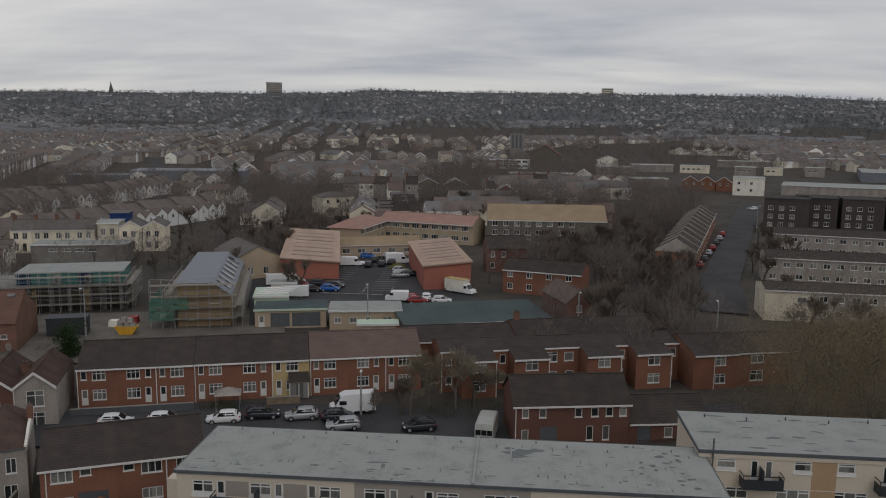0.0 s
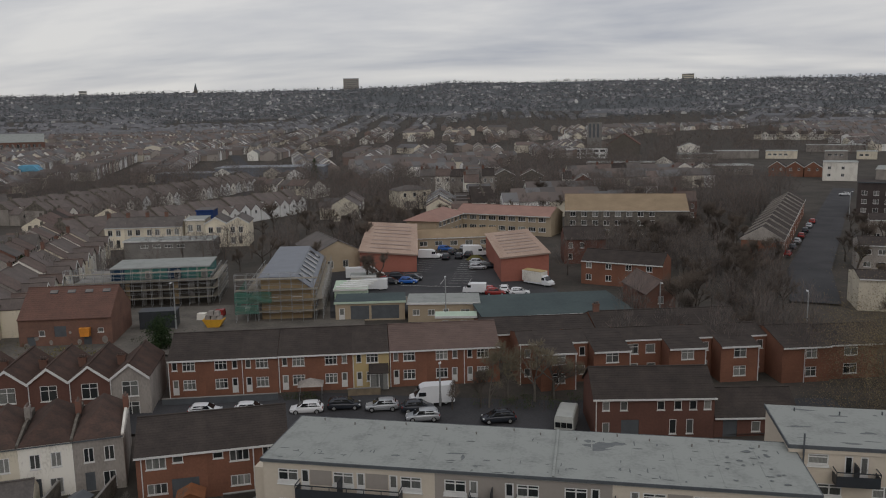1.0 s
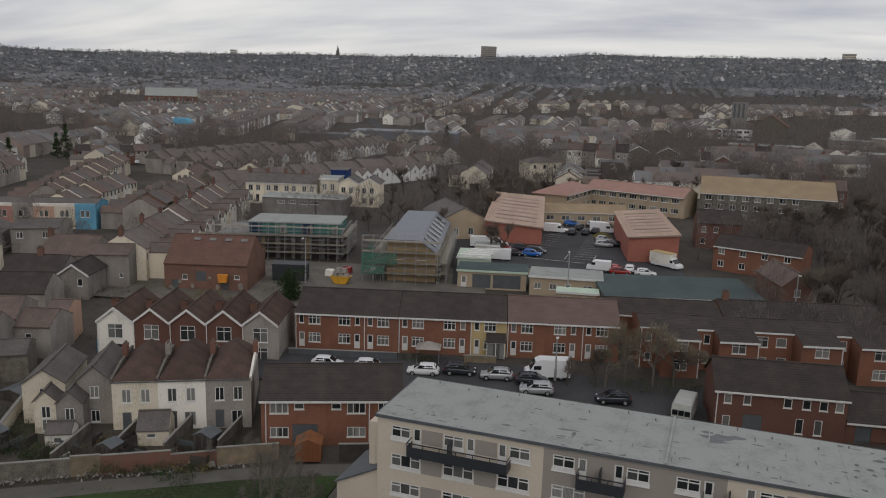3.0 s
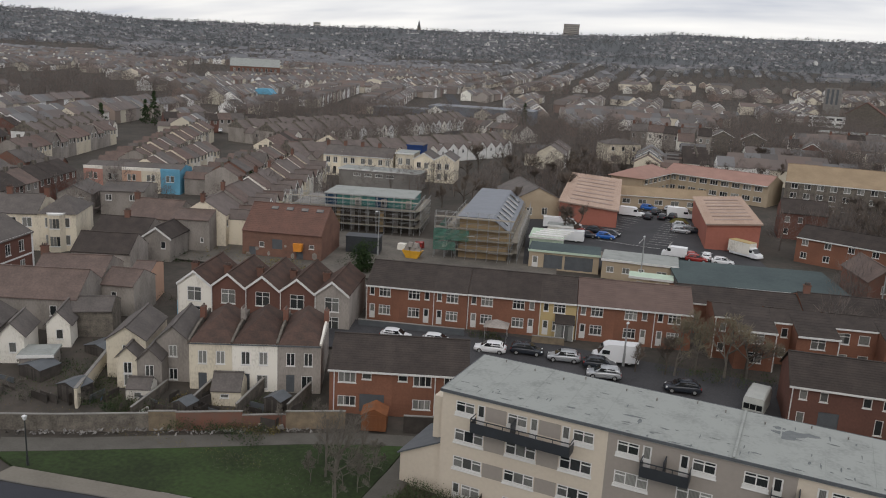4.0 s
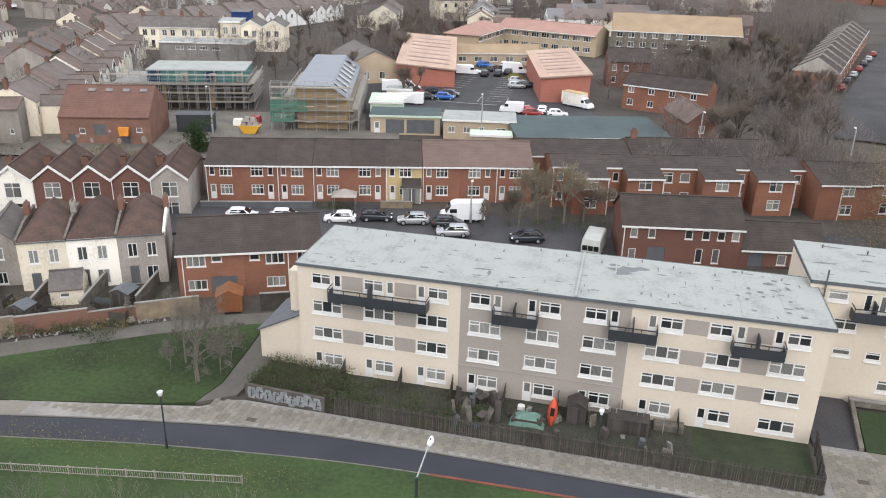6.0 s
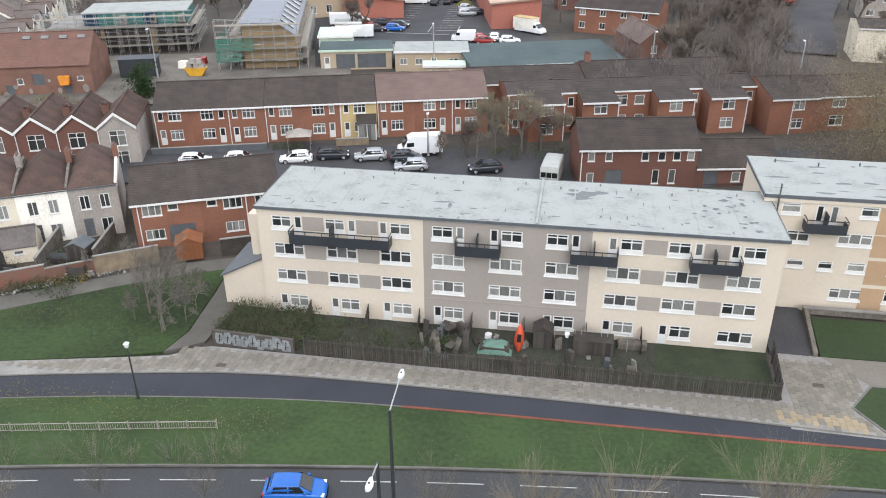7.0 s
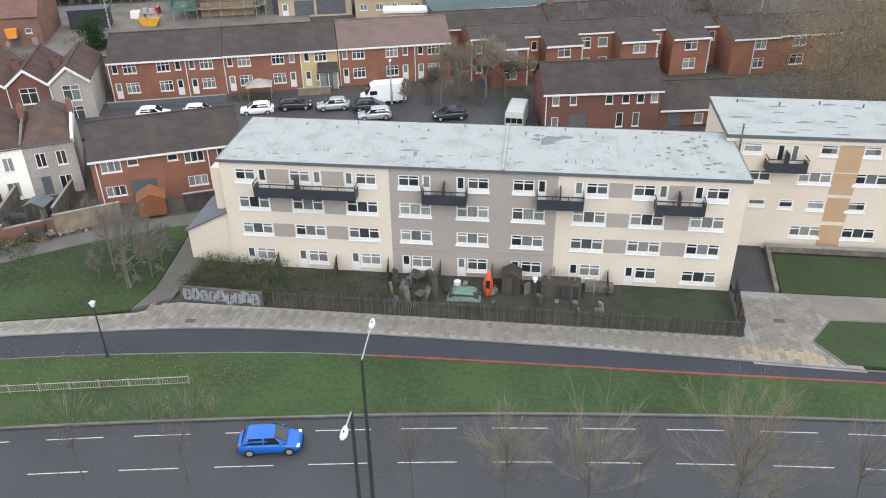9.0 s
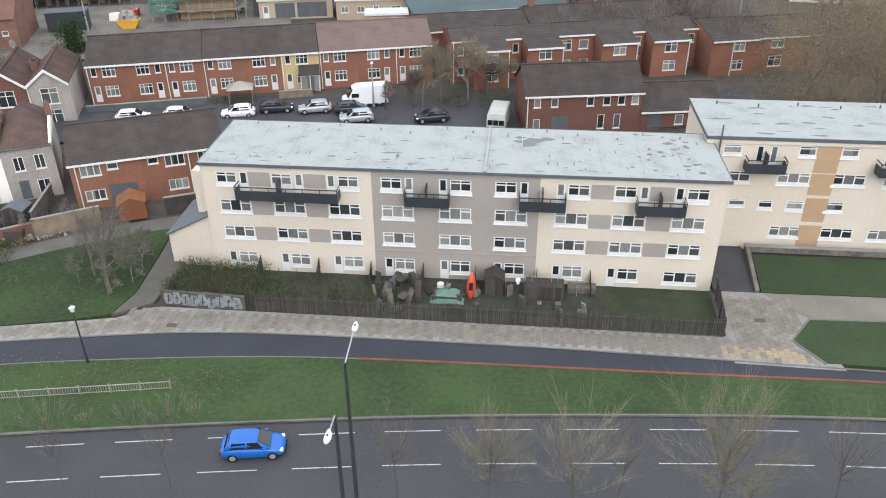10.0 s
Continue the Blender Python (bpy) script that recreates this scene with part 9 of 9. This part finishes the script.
def in_row(x, y, lead=0):
    for x0, y0, x1, y1 in [q[:4] for q in ROWS + STREETS]:
        L = math.hypot(x1 - x0, y1 - y0)
        u, v = ((x - x0) * (x1 - x0) + (y - y0) * (y1 - y0)) / L, (-(x - x0) * (y1 - y0) + (y - y0) * (x1 - x0)) / L
        if -6 < u < L + 4 and -8 - lead < v < 15:
            return True
    return False


def clear(x, y):
    """Whether the land there is free of what is placed by hand."""
    r, az = math.hypot(x, y), math.degrees(math.atan2(x, y))
    if r < 150 and az > -48 or r < 118:
        return False
    if -140 < x < 75 and y < 250 and x > -115 - (y - 100) * 0.3:
        return False
    if in_row(x, y):
        return False
    if abs(x - table([(150, 40), (182, 47), (311, 88), (372, 108), (460, 135)], y)) < 9 and y < 470:
        return False
    if 35 < x < 160 and 130 < y < 330:
        return False
    if 90 < x < 250 and 300 < y < 480:
        return False
    sx = table([(300, -140), (316, -145), (511, -232), (640, -300)], y)
    if 290 < y < 640 and abs(x - sx) < 7:
        return False
    return True


town_w, town_r, hill_w, hill_r = Shape(), Shape(), Shape(), Shape()
cells = {}


def free_cell(x, y, size):
    k = (round(x / size), round(y / size))
    if k in cells:
        return False
    cells[k] = 1
    return True


def far_house(x, y, z, ca, sa, w, d, eave, ridge, along):
    def q(u, v, h):
        return (x + ca * u - sa * v, y + sa * u + ca * v, z + h)
    # houses past 1050 m go to the meshes with haze-greyed colours
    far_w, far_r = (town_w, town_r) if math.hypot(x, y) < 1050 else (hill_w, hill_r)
    far_w.add([q(u, v, h) for h in (-3, eave) for u, v in ((0, 0), (w, 0), (w, d), (0, d))] + ([q(0, d / 2, ridge - 0.1), q(w, d / 2, ridge - 0.1)] if along else [q(w / 2, 0, ridge - 0.1), q(w / 2, d, ridge - 0.1)]),
              ((0, 1, 5, 4), (1, 2, 6, 5), (2, 3, 7, 6), (3, 0, 4, 7), (4, 7, 8) if along else (4, 5, 8), (5, 9, 6) if along else (7, 9, 6)))
    if along:
        far_r.add((q(-0.1, -0.4, eave - 0.2), q(w + 0.1, -0.4, eave - 0.2), q(w + 0.1, d / 2, ridge), q(-0.1, d / 2, ridge), q(w + 0.1, d + 0.4, eave - 0.2), q(-0.1, d + 0.4, eave - 0.2)), ((0, 1, 2, 3), (3, 2, 4, 5)))
    else:
        far_r.add((q(-0.4, -0.2, eave - 0.2), q(-0.4, d + 0.2, eave - 0.2), q(w / 2, d + 0.2, ridge), q(w / 2, -0.2, ridge), q(w + 0.4, d + 0.2, eave - 0.2), q(w + 0.4, -0.2, eave - 0.2)), ((0, 3, 2, 1), (3, 5, 4, 2)))


WOODED = [(2, 14, 520, 860), (-37, -29, 370, 620), (-57, -40, 560, 900), (-24, -17, 560, 760), (20, 32, 500, 700)]


def wooded(x, y):
    r, az = math.hypot(x, y), math.degrees(math.atan2(x, y))
    w = noise.noise((x / 210, y / 210, 5.0)) + 0.25 * noise.noise((x / 70, y / 70, 8.0)) + (0.24 if az > -7 and 330 < r < 1500 else 0.14 if az > -14 and 330 < r < 640 else 0)
    for a0, a1, r0, r1 in WOODED:
        if a0 < az < a1 and r0 < r < r1:
            w += (0.15 if r0 == 520 else 0.26) + 0.25 * noise.noise((x / 60, y / 60, 2.0))
    return w


CELL = 190.0
heads = {}


def head(i, j):
    """The middle and the street angle of one quarter of the town."""
    if (i, j) not in heads:
        g = random.Random(i * 1009 + j)
        x, y = (i + g.uniform(0.15, 0.85)) * CELL, (j + g.uniform(0.15, 0.85)) * CELL
        turn = g.choice((20, 20, 110, 72)) + g.uniform(-12, 12)
        if math.degrees(math.atan2(x, y)) < -16 and math.hypot(x, y) < 750:
            turn = 113 if x < table([(200, -100), (300, -140), (511, -232), (750, -340)], y) + 40 else 86
        if -22 < math.degrees(math.atan2(x, y)) < -3 and 560 < math.hypot(x, y) < 1500:
            turn = 98.5 + g.uniform(-2, 2)
        heads[i, j] = x, y, turn
    return heads[i, j]


def nearest(x, y):
    i, j = int(x // CELL), int(y // CELL)
    return min(((i + a, j + b) for a in (-1, 0, 1) for b in (-1, 0, 1)), key=lambda k: (head(*k)[0] - x) ** 2 + (head(*k)[1] - y) ** 2)


near_made = 0
for i in range(-14, 12):
    for j in range(-1, 15):
        cx, cy, turn = head(i, j)
        if not 120 < math.hypot(cx, cy) < 2900 or not -66 < math.degrees(math.atan2(cx, cy)) < 46:
            continue
        g = random.Random(i * 77 + j * 13)
        far_off = math.hypot(cx, cy) > 1300
        for row in range(-6, 7):
            flip = row % 2
            kind = g.randrange(8)
            v0 = row * (23 if not far_off else 27)
            turn2 = turn + (180 if flip else 0)
            for k in range(-26, 27):
                if k % 17 == 8 or g.random() < 0.05:
                    continue
                u0 = k * 5.25 * (1 if not far_off else 1.25)
                ca, sa = math.cos(radians(turn)), math.sin(radians(turn))
                hx, hy = cx + ca * u0 - sa * v0, cy + sa * u0 + ca * v0
                r, az = math.hypot(hx, hy), math.degrees(math.atan2(hx, hy))
                if not 118 < r < 2780 or not -64 < az < 44 or nearest(hx, hy) != (i, j) or not clear(hx, hy) or wooded(hx, hy) > 0.24:
                    continue
                ca, sa = math.cos(radians(turn2)), math.sin(radians(turn2))
                if not clear(hx - sa * 9, hy + ca * 9) or not clear(hx + ca * 5, hy + sa * 5):
                    continue
                z = ground(hx, hy)
                if r < 300 and near_made < 60:
                    near_made += 1
                    copy_thing(protos[(kind + (g.random() < 0.3) * g.randrange(8)) % 8], pose(hx, hy, z, 0, 0, turn2))
                else:
                    e = g.uniform(5.0, 5.6) if r < 700 else g.uniform(3.6, 4.4) if r < 1100 else g.uniform(1.6, 2.8)
                    if r > 1100 and g.random() < (0.3 if r < 1500 else 0.72):
                        continue
                    far_house(hx, hy, z, ca, sa, 5.25 if not far_off else 6.5, 8.5, e, e + (2.6 if r < 1100 else 2.2), kind != 5)
                    if r < 1000 and k % 2:
                        far_house(hx - sa * 8.5 + ca * 0.3, hy + ca * 8.5 + sa * 0.3, z, ca, sa, 3.2, 5.0, e - 1, e + 0.4, False)
for k in range(150):
    r, az = 620 * (2600 / 620) ** rng.random(), rng.uniform(-62, 42)
    x, y = r * math.sin(radians(az)), r * math.cos(radians(az))
    if clear(x, y) and wooded(x, y) < 0.2:
        a = rng.uniform(0, 180)
        far_house(x, y, ground(x, y), math.cos(radians(a)), math.sin(radians(a)), rng.uniform(12, 32), rng.uniform(9, 14), rng.uniform(5, 7), rng.uniform(8, 10), True)
for ob in protos:
    for o in ob.children_recursive:
        bpy.data.objects.remove(o)
    bpy.data.objects.remove(ob)
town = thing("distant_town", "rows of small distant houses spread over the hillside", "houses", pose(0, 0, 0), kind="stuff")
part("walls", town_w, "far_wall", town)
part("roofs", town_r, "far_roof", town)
hill_town = thing("hillside_town", "small haze-greyed houses scattered over the wooded hillside", "houses", pose(0, 0, 0), kind="stuff")
part("walls", hill_w, "hazy_hill_wall", hill_town)
part("roofs", hill_r, "hazy_hill_roof", hill_town)

# buildings that stand out on the skyline and in the town
def skyline(az, r, w, h, name, label, wall="stucco_grey", d=18.0):
    x, y = r * math.sin(radians(az)), r * math.cos(radians(az))
    t = thing(name, label, "tower block", pose(x, y, ground(x, y) - 4, 0, 0, -az))
    part("wall", Shape().box(-w / 2, w / 2, 0, d, 0, h), wall, t)
    part("roof", Shape().box(-w / 2 - 0.5, w / 2 + 0.5, -0.5, d + 0.5, h, h + 1.2), "lead", t)
    for j in range(int(h / 6)):
        part("window_band", Shape().box(-w / 2 + 1, w / 2 - 1, -0.2, 0.0, 2 + 6 * j, 4.5 + 6 * j), "glass", t)


skyline(-16.9, 2780, 52, 40, "tower_block", "grey tower block on the skyline", "stucco_grey")
skyline(6.3, 2850, 40, 24, "tower_block", "pale low tower on the skyline", "stucco_cream")
skyline(-34.4, 2800, 24, 18, "tower_block", "pale block on the skyline", "stucco_white")
sx, sy = 2700 * math.sin(radians(-27.4)), 2700 * math.cos(radians(-27.4))
ch = thing("church", "dark church spire on the skyline", "church", pose(sx, sy, ground(sx, sy) - 4))
part("tower", Shape().box(-4, 4, -4, 4, 0, 18), "stone", ch)
part("spire", Shape().add(((-4, -4, 18), (4, -4, 18), (4, 4, 18), (-4, 4, 18), (0, 0, 40)), ((0, 1, 4), (1, 2, 4), (2, 3, 4), (3, 0, 4))), "lead", ch)
house(pose(-512, 606, 13.0, 0, 0, 36), 46, 22, 10, 17, "old_brick", "felt", [W(3 + 4.2 * k, 2.5, 2.2, 5.5, "w2") for k in range(10)], "large old school hall with a pale roof", name="school_hall", category="school", fascia=False)
for x, y, w, d, h, a in ((-205, 412, 60, 24, 7, 12), (-232, 396, 44, 16, 5, 12), (-180, 430, 30, 14, 6, 12)):
    flat_block(pose(x, y, ground(x, y), 0, 0, a), w, d, h, "zinc", "zinc", "long low grey shed with a pale roof", name="industrial_shed", edge="felt")
for k, (x, y, w, d, h, a, wall) in enumerate(((58, 560, 26, 16, 5, 4, "stucco_grey"), (84, 590, 30, 14, 5, -6, "stucco_grey"), (118, 585, 20, 14, 5, -14, "stucco_cream"), (60, 455, 26, 14, 5, 2, "stucco_grey"), (150, 560, 13, 12, 6, -12, "stucco_grey"), (172, 570, 12, 12, 5, -16, "stucco_cream"), (196, 560, 12, 12, 6, -18, "stucco_grey"), (160, 650, 40, 16, 5, -14, "stucco_grey"), (300, 690, 80, 40, 8, -22, "zinc"), (225, 660, 40, 20, 7, -18, "stucco_grey"))):
    flat_block(pose(x, y, ground(x, y), 0, 0, a), w, d, h, wall, "felt", "pale flat-roofed " + {"stucco_white": "white", "stucco_grey": "grey", "stucco_cream": "cream", "zinc": "metal-clad"}[wall] + " building beyond the side road", name="commercial_building", group="pale roofed buildings", holes=[W(1.5 + 3.4 * q, h - 3.0, 2.2, 1.3, "w2") for q in range(int(w / 4.2))] if w < 30 else ())
for k in range(11):
    x, y = 150 + 6.4 * k, 800 - 1.9 * k
    house(pose(x, y, ground(x, y), 0, 0, -16), 6.2, 8, 5.2, 7.6, ("stucco_cream", "stucco_white", "stucco_white")[k % 3], "tile", [W(1.2, 3.0, 1.1, 1.4, "w1"), W(3.8, 3.0, 1.1, 1.4, "w1")], "pale rendered terraced house in a distant row", name="terraced_house", group="distant pale row", fascia=False, along="y" if k % 2 else "x")
house(pose(-69.0, 283.5, 4.1, 0, 0, 40), 13, 9, 7.0, 8.6, "stucco_cream", "tile_grey", [W(1.6, 4.6, 1.1, 1.5, "w1"), W(5.6, 4.6, 1.1, 1.5, "w1"), W(9.8, 4.6, 1.1, 1.5, "w1"), W(1.6, 1.0, 1.1, 1.6, "w1"), W(9.8, 1.0, 1.1, 1.6, "w1")], "cream detached house with a dark door", name="cream_house", hip=True, fascia=False)
AMONG = [(-71.5, 330, 6.5, "stucco_grey", 9.0, 6), (-65.0, 331, 6.5, "stucco_white", 9.0, 6), (-58.5, 330, 6.5, "stucco_grey", 9.0, 2), (-52.0, 328, 6.0, "stone", 9.0, 2), (-48.5, 305, 6.0, "stucco_white", 8.5, 12), (-42.5, 312, 5.0, "stucco_grey", 10.5, 8), (-44.0, 362, 10.0, "stone", 7.0, 14), (-31.5, 362, 10.0, "stone", 7.0, 8),
         (-11.5, 328, 3.6, "stucco_white", 8.0, 4), (-7.5, 331, 8.5, "brown_brick", 7.0, 4), (2.5, 392, 7.0, "stucco_grey", 7.0, 6), (9.8, 396, 7.0, "stucco_grey", 7.0, 6), (17.0, 400, 7.0, "stone", 7.5, 6), (40.0, 402, 9.0, "stucco_white", 7.0, 16), (51.0, 425, 9.0, "stucco_white", 6.0, 6), (62.0, 600, 14.0, "stucco_white", 8.0, 4), (26.0, 262, 7.0, "brown_brick", 6.2, 0)]
for k, (px, py, w, wall, e, a) in enumerate(AMONG):
    house(pose(px, py, ground(px, py), 0, 0, a), w, 9, e, e + 2.6, wall, ("tile_grey", "tile_red", "tile")[k % 3], [W(0.8, e - 2.6, 1.0, 1.5, "w1"), W(w - 1.8, e - 2.6, 1.0, 1.5, "w1"), W(0.8, 0.8, 1.0, 1.6, "w1"), W(w - 1.8, 0.8, 1.0, 1.6, "w1")], {"stucco_white": "white rendered", "stucco_grey": "grey rendered", "stone": "stone", "brown_brick": "brown brick"}[wall] + " house among trees", along="y" if w > 8.4 or k == 13 else "x", name="detached_house", group="houses among trees", chimney=((0.5, 4.5),), fascia=w > 8.4)
flat_block(pose(-10.0, 430.0, 4.8, 0, 0, 8), 15, 12, 4.5, "stucco_grey", "felt", "low hall with a pale flat roof", name="low_hall")
flat_block(pose(-3.0, 470.0, 5.0, 0, 0, -4), 48, 14, 6.0, "stucco_grey", "felt", "long low school range with a pale flat roof", name="school_range", holes=[W(2 + 3.7 * k, 3.2, 2.9, 1.6, "w2") for k in range(12)])
house(pose(35.0, 462.0, 4.9, 0, 0, -6), 9, 12, 7.0, 10.0, "stucco_white", "tile", [], "white gable-ended wing of the school range", along="y", name="gabled_wing", category="school", fascia=False)
flat_block(pose(-19.0, 600.0, 7.2, 0, 0, -3), 30, 10, 7.0, "white", "tile", "white two-storey flats with bands of dark windows", name="banded_flats", holes=[W(1.5 + 4.7 * k, z, 3.6, 1.6, "w2") for k in range(6) for z in (4.6, 1.2)])

# ---- trees through the town ----
WOODS = [(-60, 150, -40, 235, 40), (5, 150, 60, 240, 90), (14, 112, 62, 140, 34), (-75, 236, 20, 300, 34), (-80, 205, -58, 245, 14), (60, 190, 76, 250, 8), (-25, 255, 70, 345, 24), (-100, 215, -66, 262, 22), (-80, 165, -66, 188, 4), (20, 128, 44, 200, 26), (-4, 196, 28, 222, 26)]
rng = random.Random(313)
for x0, y0, x1, y1, n in WOODS:
    for k in range(n):
        x, y = rng.uniform(x0, x1), rng.uniform(y0, y1)
        if -8 < x < 20 and 138 < y < 170 or -54 < x < -12 and 155 < y < 205 or abs(x - table([(150, 40), (182, 47), (311, 88)], y)) < 6 or -50 < x < 0 and 196 < y < 232 or -10 < x < 22 and 216 < y < 236:
            continue
        if in_row(x, y, 12) or abs(x - 40.5 - (y - 191) * 0.294) < 9 and 182 < y < 290:
            continue
        k2 = rng.randrange(3, 7)
        tree(winter[k2], x, y, ground(x, y) - 0.2, rng.uniform(0.55, 1.15), rng.uniform(0, 6), "bare brown winter tree among the houses", group="winter trees", squash=1.15)
TREES = [[], [], []]
FILL = [(-126, 150, -98, 170, 14), (-100, 176, -70, 190, 14), (-85, 185, -55, 262, 60), (5, 108, 40, 150, 60), (14, 150, 52, 205, 70), (20, 205, 75, 300, 50), (-70, 262, 60, 330, 45), (-6, 168, 26, 208, 50), (-165, 175, -140, 195, 8), (-250, 130, -100, 190, 40), (-200, 60, -120, 130, 30), (84, 150, 125, 250, 40), (-54, 205, -44, 240, 8), (42, 118, 62, 138, 14)]
for x0, y0, x1, y1, n in FILL:
    for k in range(n):
        TREES[0].append((rng.uniform(x0, x1), rng.uniform(y0, y1), rng.uniform(3.5, 9.5)))
for k in range(15000):
    r, az = 170 * (2850 / 170) ** (rng.random() ** 0.75), rng.uniform(-64, 44)
    x, y = r * math.sin(radians(az)), r * math.cos(radians(az))
    wood = wooded(x, y) + (0.25 if r > 2450 else 0)
    if wood < 0.22 and rng.random() < ((0.8 if r < 600 else 0.7 if r < 1000 else 0.5) if clear(x, y) else 0.93):
        continue
    if not clear(x, y) and (r < 260 or in_row(x, y, 30)):
        continue
    TREES[0 if r < 600 else 1 if r < 1200 else 2].append((x, y, rng.uniform(4.5, 9) + (3.5 if wood > 0.22 else 0)))


for k in range(7500):
    r, az = math.sqrt(rng.uniform(1450 ** 2, 2860 ** 2)), rng.uniform(-64, 44)
    TREES[2].append((r * math.sin(radians(az)), r * math.cos(radians(az)), rng.uniform(5, 11)))


def on_road(x, y):
    """Roads, the yard and the long buildings of the far side, where no tree stands."""
    if 78 < x < 330 and 225 < y < 620 or 46 < x < 110 and 140 < y < 236 or abs(x - 40.5 - (y - 191) * 0.294) < 9 and 182 < y < 290:
        return True
    return -8 < x < 20 and 138 < y < 170 or abs(x - table([(150, 40), (182, 47), (311, 88), (372, 108)], y)) < 6 and y < 380 or -54 < x < -8 and 150 < y < 245


def tree_mesh(rows, count, half, seed):
    """Many bare crowns of fine slivers spreading up and out from each trunk."""
    rows = [q for q in rows if not on_road(q[0], q[1]) and not in_row(q[0], q[1], 9)]
    g = np.random.default_rng(seed)
    base = np.array([(x, y, ground(x, y), h) for x, y, h in rows])
    n = len(base)
    h = base[:, 3][:, None]
    R = h * g.uniform(0.3, 0.46, (n, 1))
    a, rad, t = g.uniform(0, math.tau, (n, count)), np.sqrt(g.random((n, count))), g.random((n, count))
    wide = np.sin(np.pi * (0.12 + 0.83 * t)) ** 0.7
    p = np.stack([rad * wide * R * np.cos(a), rad * wide * R * np.sin(a), h * (0.22 + 0.7 * t)], -1)
    d = p - np.stack([np.zeros_like(p[..., 0]), np.zeros_like(p[..., 0]), np.broadcast_to(h * 0.25, p[..., 0].shape)], -1)
    d = d / (np.linalg.norm(d, axis=-1, keepdims=True) + 1e-6) + g.normal(0, 0.45, p.shape) + np.array([0, 0, 0.35])
    d /= np.linalg.norm(d, axis=-1, keepdims=True)
    side = np.cross(d, g.normal(0, 1, p.shape))
    side /= np.linalg.norm(side, axis=-1, keepdims=True) + 1e-6
    L = h * g.uniform(0.08, 0.22, (n, count))
    w = half * g.uniform(0.6, 1.4, (n, count))
    stem = np.arange(count) < max(1, count // 40)
    p = np.where(stem[None, :, None], np.array([0, 0, -0.3]), p)
    d = np.where(stem[None, :, None], g.normal(0, 0.12, p.shape) + np.array([0, 0, 1.0]), d)
    L, w = np.where(stem[None], h * 0.7, L), np.where(stem[None], w + 0.08, w)
    p = p + base[:, None, :3]
    v = np.stack([p - side * w[..., None], p + side * w[..., None], p + d * L[..., None]], 2).reshape(-1, 3)
    me = bpy.data.meshes.new("branches")
    me.from_pydata(v.tolist(), [], np.arange(len(v)).reshape(-1, 3).tolist())
    return me


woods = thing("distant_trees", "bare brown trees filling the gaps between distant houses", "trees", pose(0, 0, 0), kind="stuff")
# the farthest trees take the palette that has haze in it
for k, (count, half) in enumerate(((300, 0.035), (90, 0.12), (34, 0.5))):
    part("branches", tree_mesh(TREES[k], count, half, 7 + k), "hazy_hill_tree" if k == 2 else "far_tree", woods)

# landmarks: dark conifers, a blue roof, a church among trees
for k, (x, y, h) in enumerate(((-253.0, 252.0, 14.0), (-260.5, 254.5, 10.0), (-262.0, 232.7, 9.0), (-122.0, 152.0, 5.0), (-150.0, 420.0, 12.0))):
    t = thing("conifer", "tall dark green conifer among the terraces", "tree", pose(x, y, ground(x, y)), "conifers")
    part("trunk", Shape().tube((0, 0, -0.5), (0, 0, h * 0.8), 0.25, 0.06), "bark", t)
    part("foliage", leaf_cloud(301 + k, 1500, [(rng.gauss(0, 1) * h * 0.13 * (1.02 - q), rng.gauss(0, 1) * h * 0.13 * (1.02 - q), h * (0.06 + 0.92 * q)) for q in (rng.random() for _ in range(110))], 0.3, 0.28), "leaf_green", t)
bs = thing("blue_roofed_shed", "low shed under a bright blue roof", "shed", pose(-337.0, 420.0, ground(-337, 420), 0, 0, 20))
part("wall", Shape().box(0, 14, 0, 9, -1, 4), "stucco_grey", bs)
part("roof", Shape().profile_y([(-0.5, 3.9), (14.5, 3.9), (10.5, 7.5), (3.5, 7.5)], -0.5, 9.5), "stucco_blue", bs)
cz = ground(12.0, 668.0)
cr = thing("church", "grey stone church with a square tower among trees", "church", pose(12.0, 668.0, cz, 0, 0, -4))
part("tower", Shape().box(-16, -5, 0, 11, -2, 24), "concrete", cr)
for a in (-15.6, -6.4):
    for b in (0.4, 9.6):
        part("pinnacle", Shape().prism([(a, b, 24), (a + 1, b, 24), (a + 1, b + 1, 24), (a, b + 1, 24)], [(a + 0.4, b + 0.4, 27), (a + 0.6, b + 0.4, 27), (a + 0.6, b + 0.6, 27), (a + 0.4, b + 0.6, 27)]), "stone", cr)
for k in range(3):
    part("belfry_window", Shape().box(-14.6 + 3.2 * k, -13.0 + 3.2 * k, -0.15, 0.0, 12, 23), "lead", cr)
part("nave", Shape().profile_y([(2, -2), (26, -2), (26, 7), (14, 15), (2, 7)], -30, 0), "stone", cr)
part("nave_roof", Shape().profile_y([(1.2, 6.6), (14, 15.2), (26.8, 6.6), (26.8, 7.1), (14, 15.8), (1.2, 7.1)], -30.4, 0.4), "tile_hall", cr)
for k in range(5):
    x, y = -218 - 9.1 * k, 252.0 + 10.9 * k
    car(pose(x + 2.2 * (k % 2), y + 1.6 * (k % 2), ground(x, y) + 0.12, 0, 0, 130), ("car_white", "car_silver", "car_dark")[k % 3], ("white", "silver", "dark")[k % 3] + " car parked along the terraced street", group="terraced street cars")
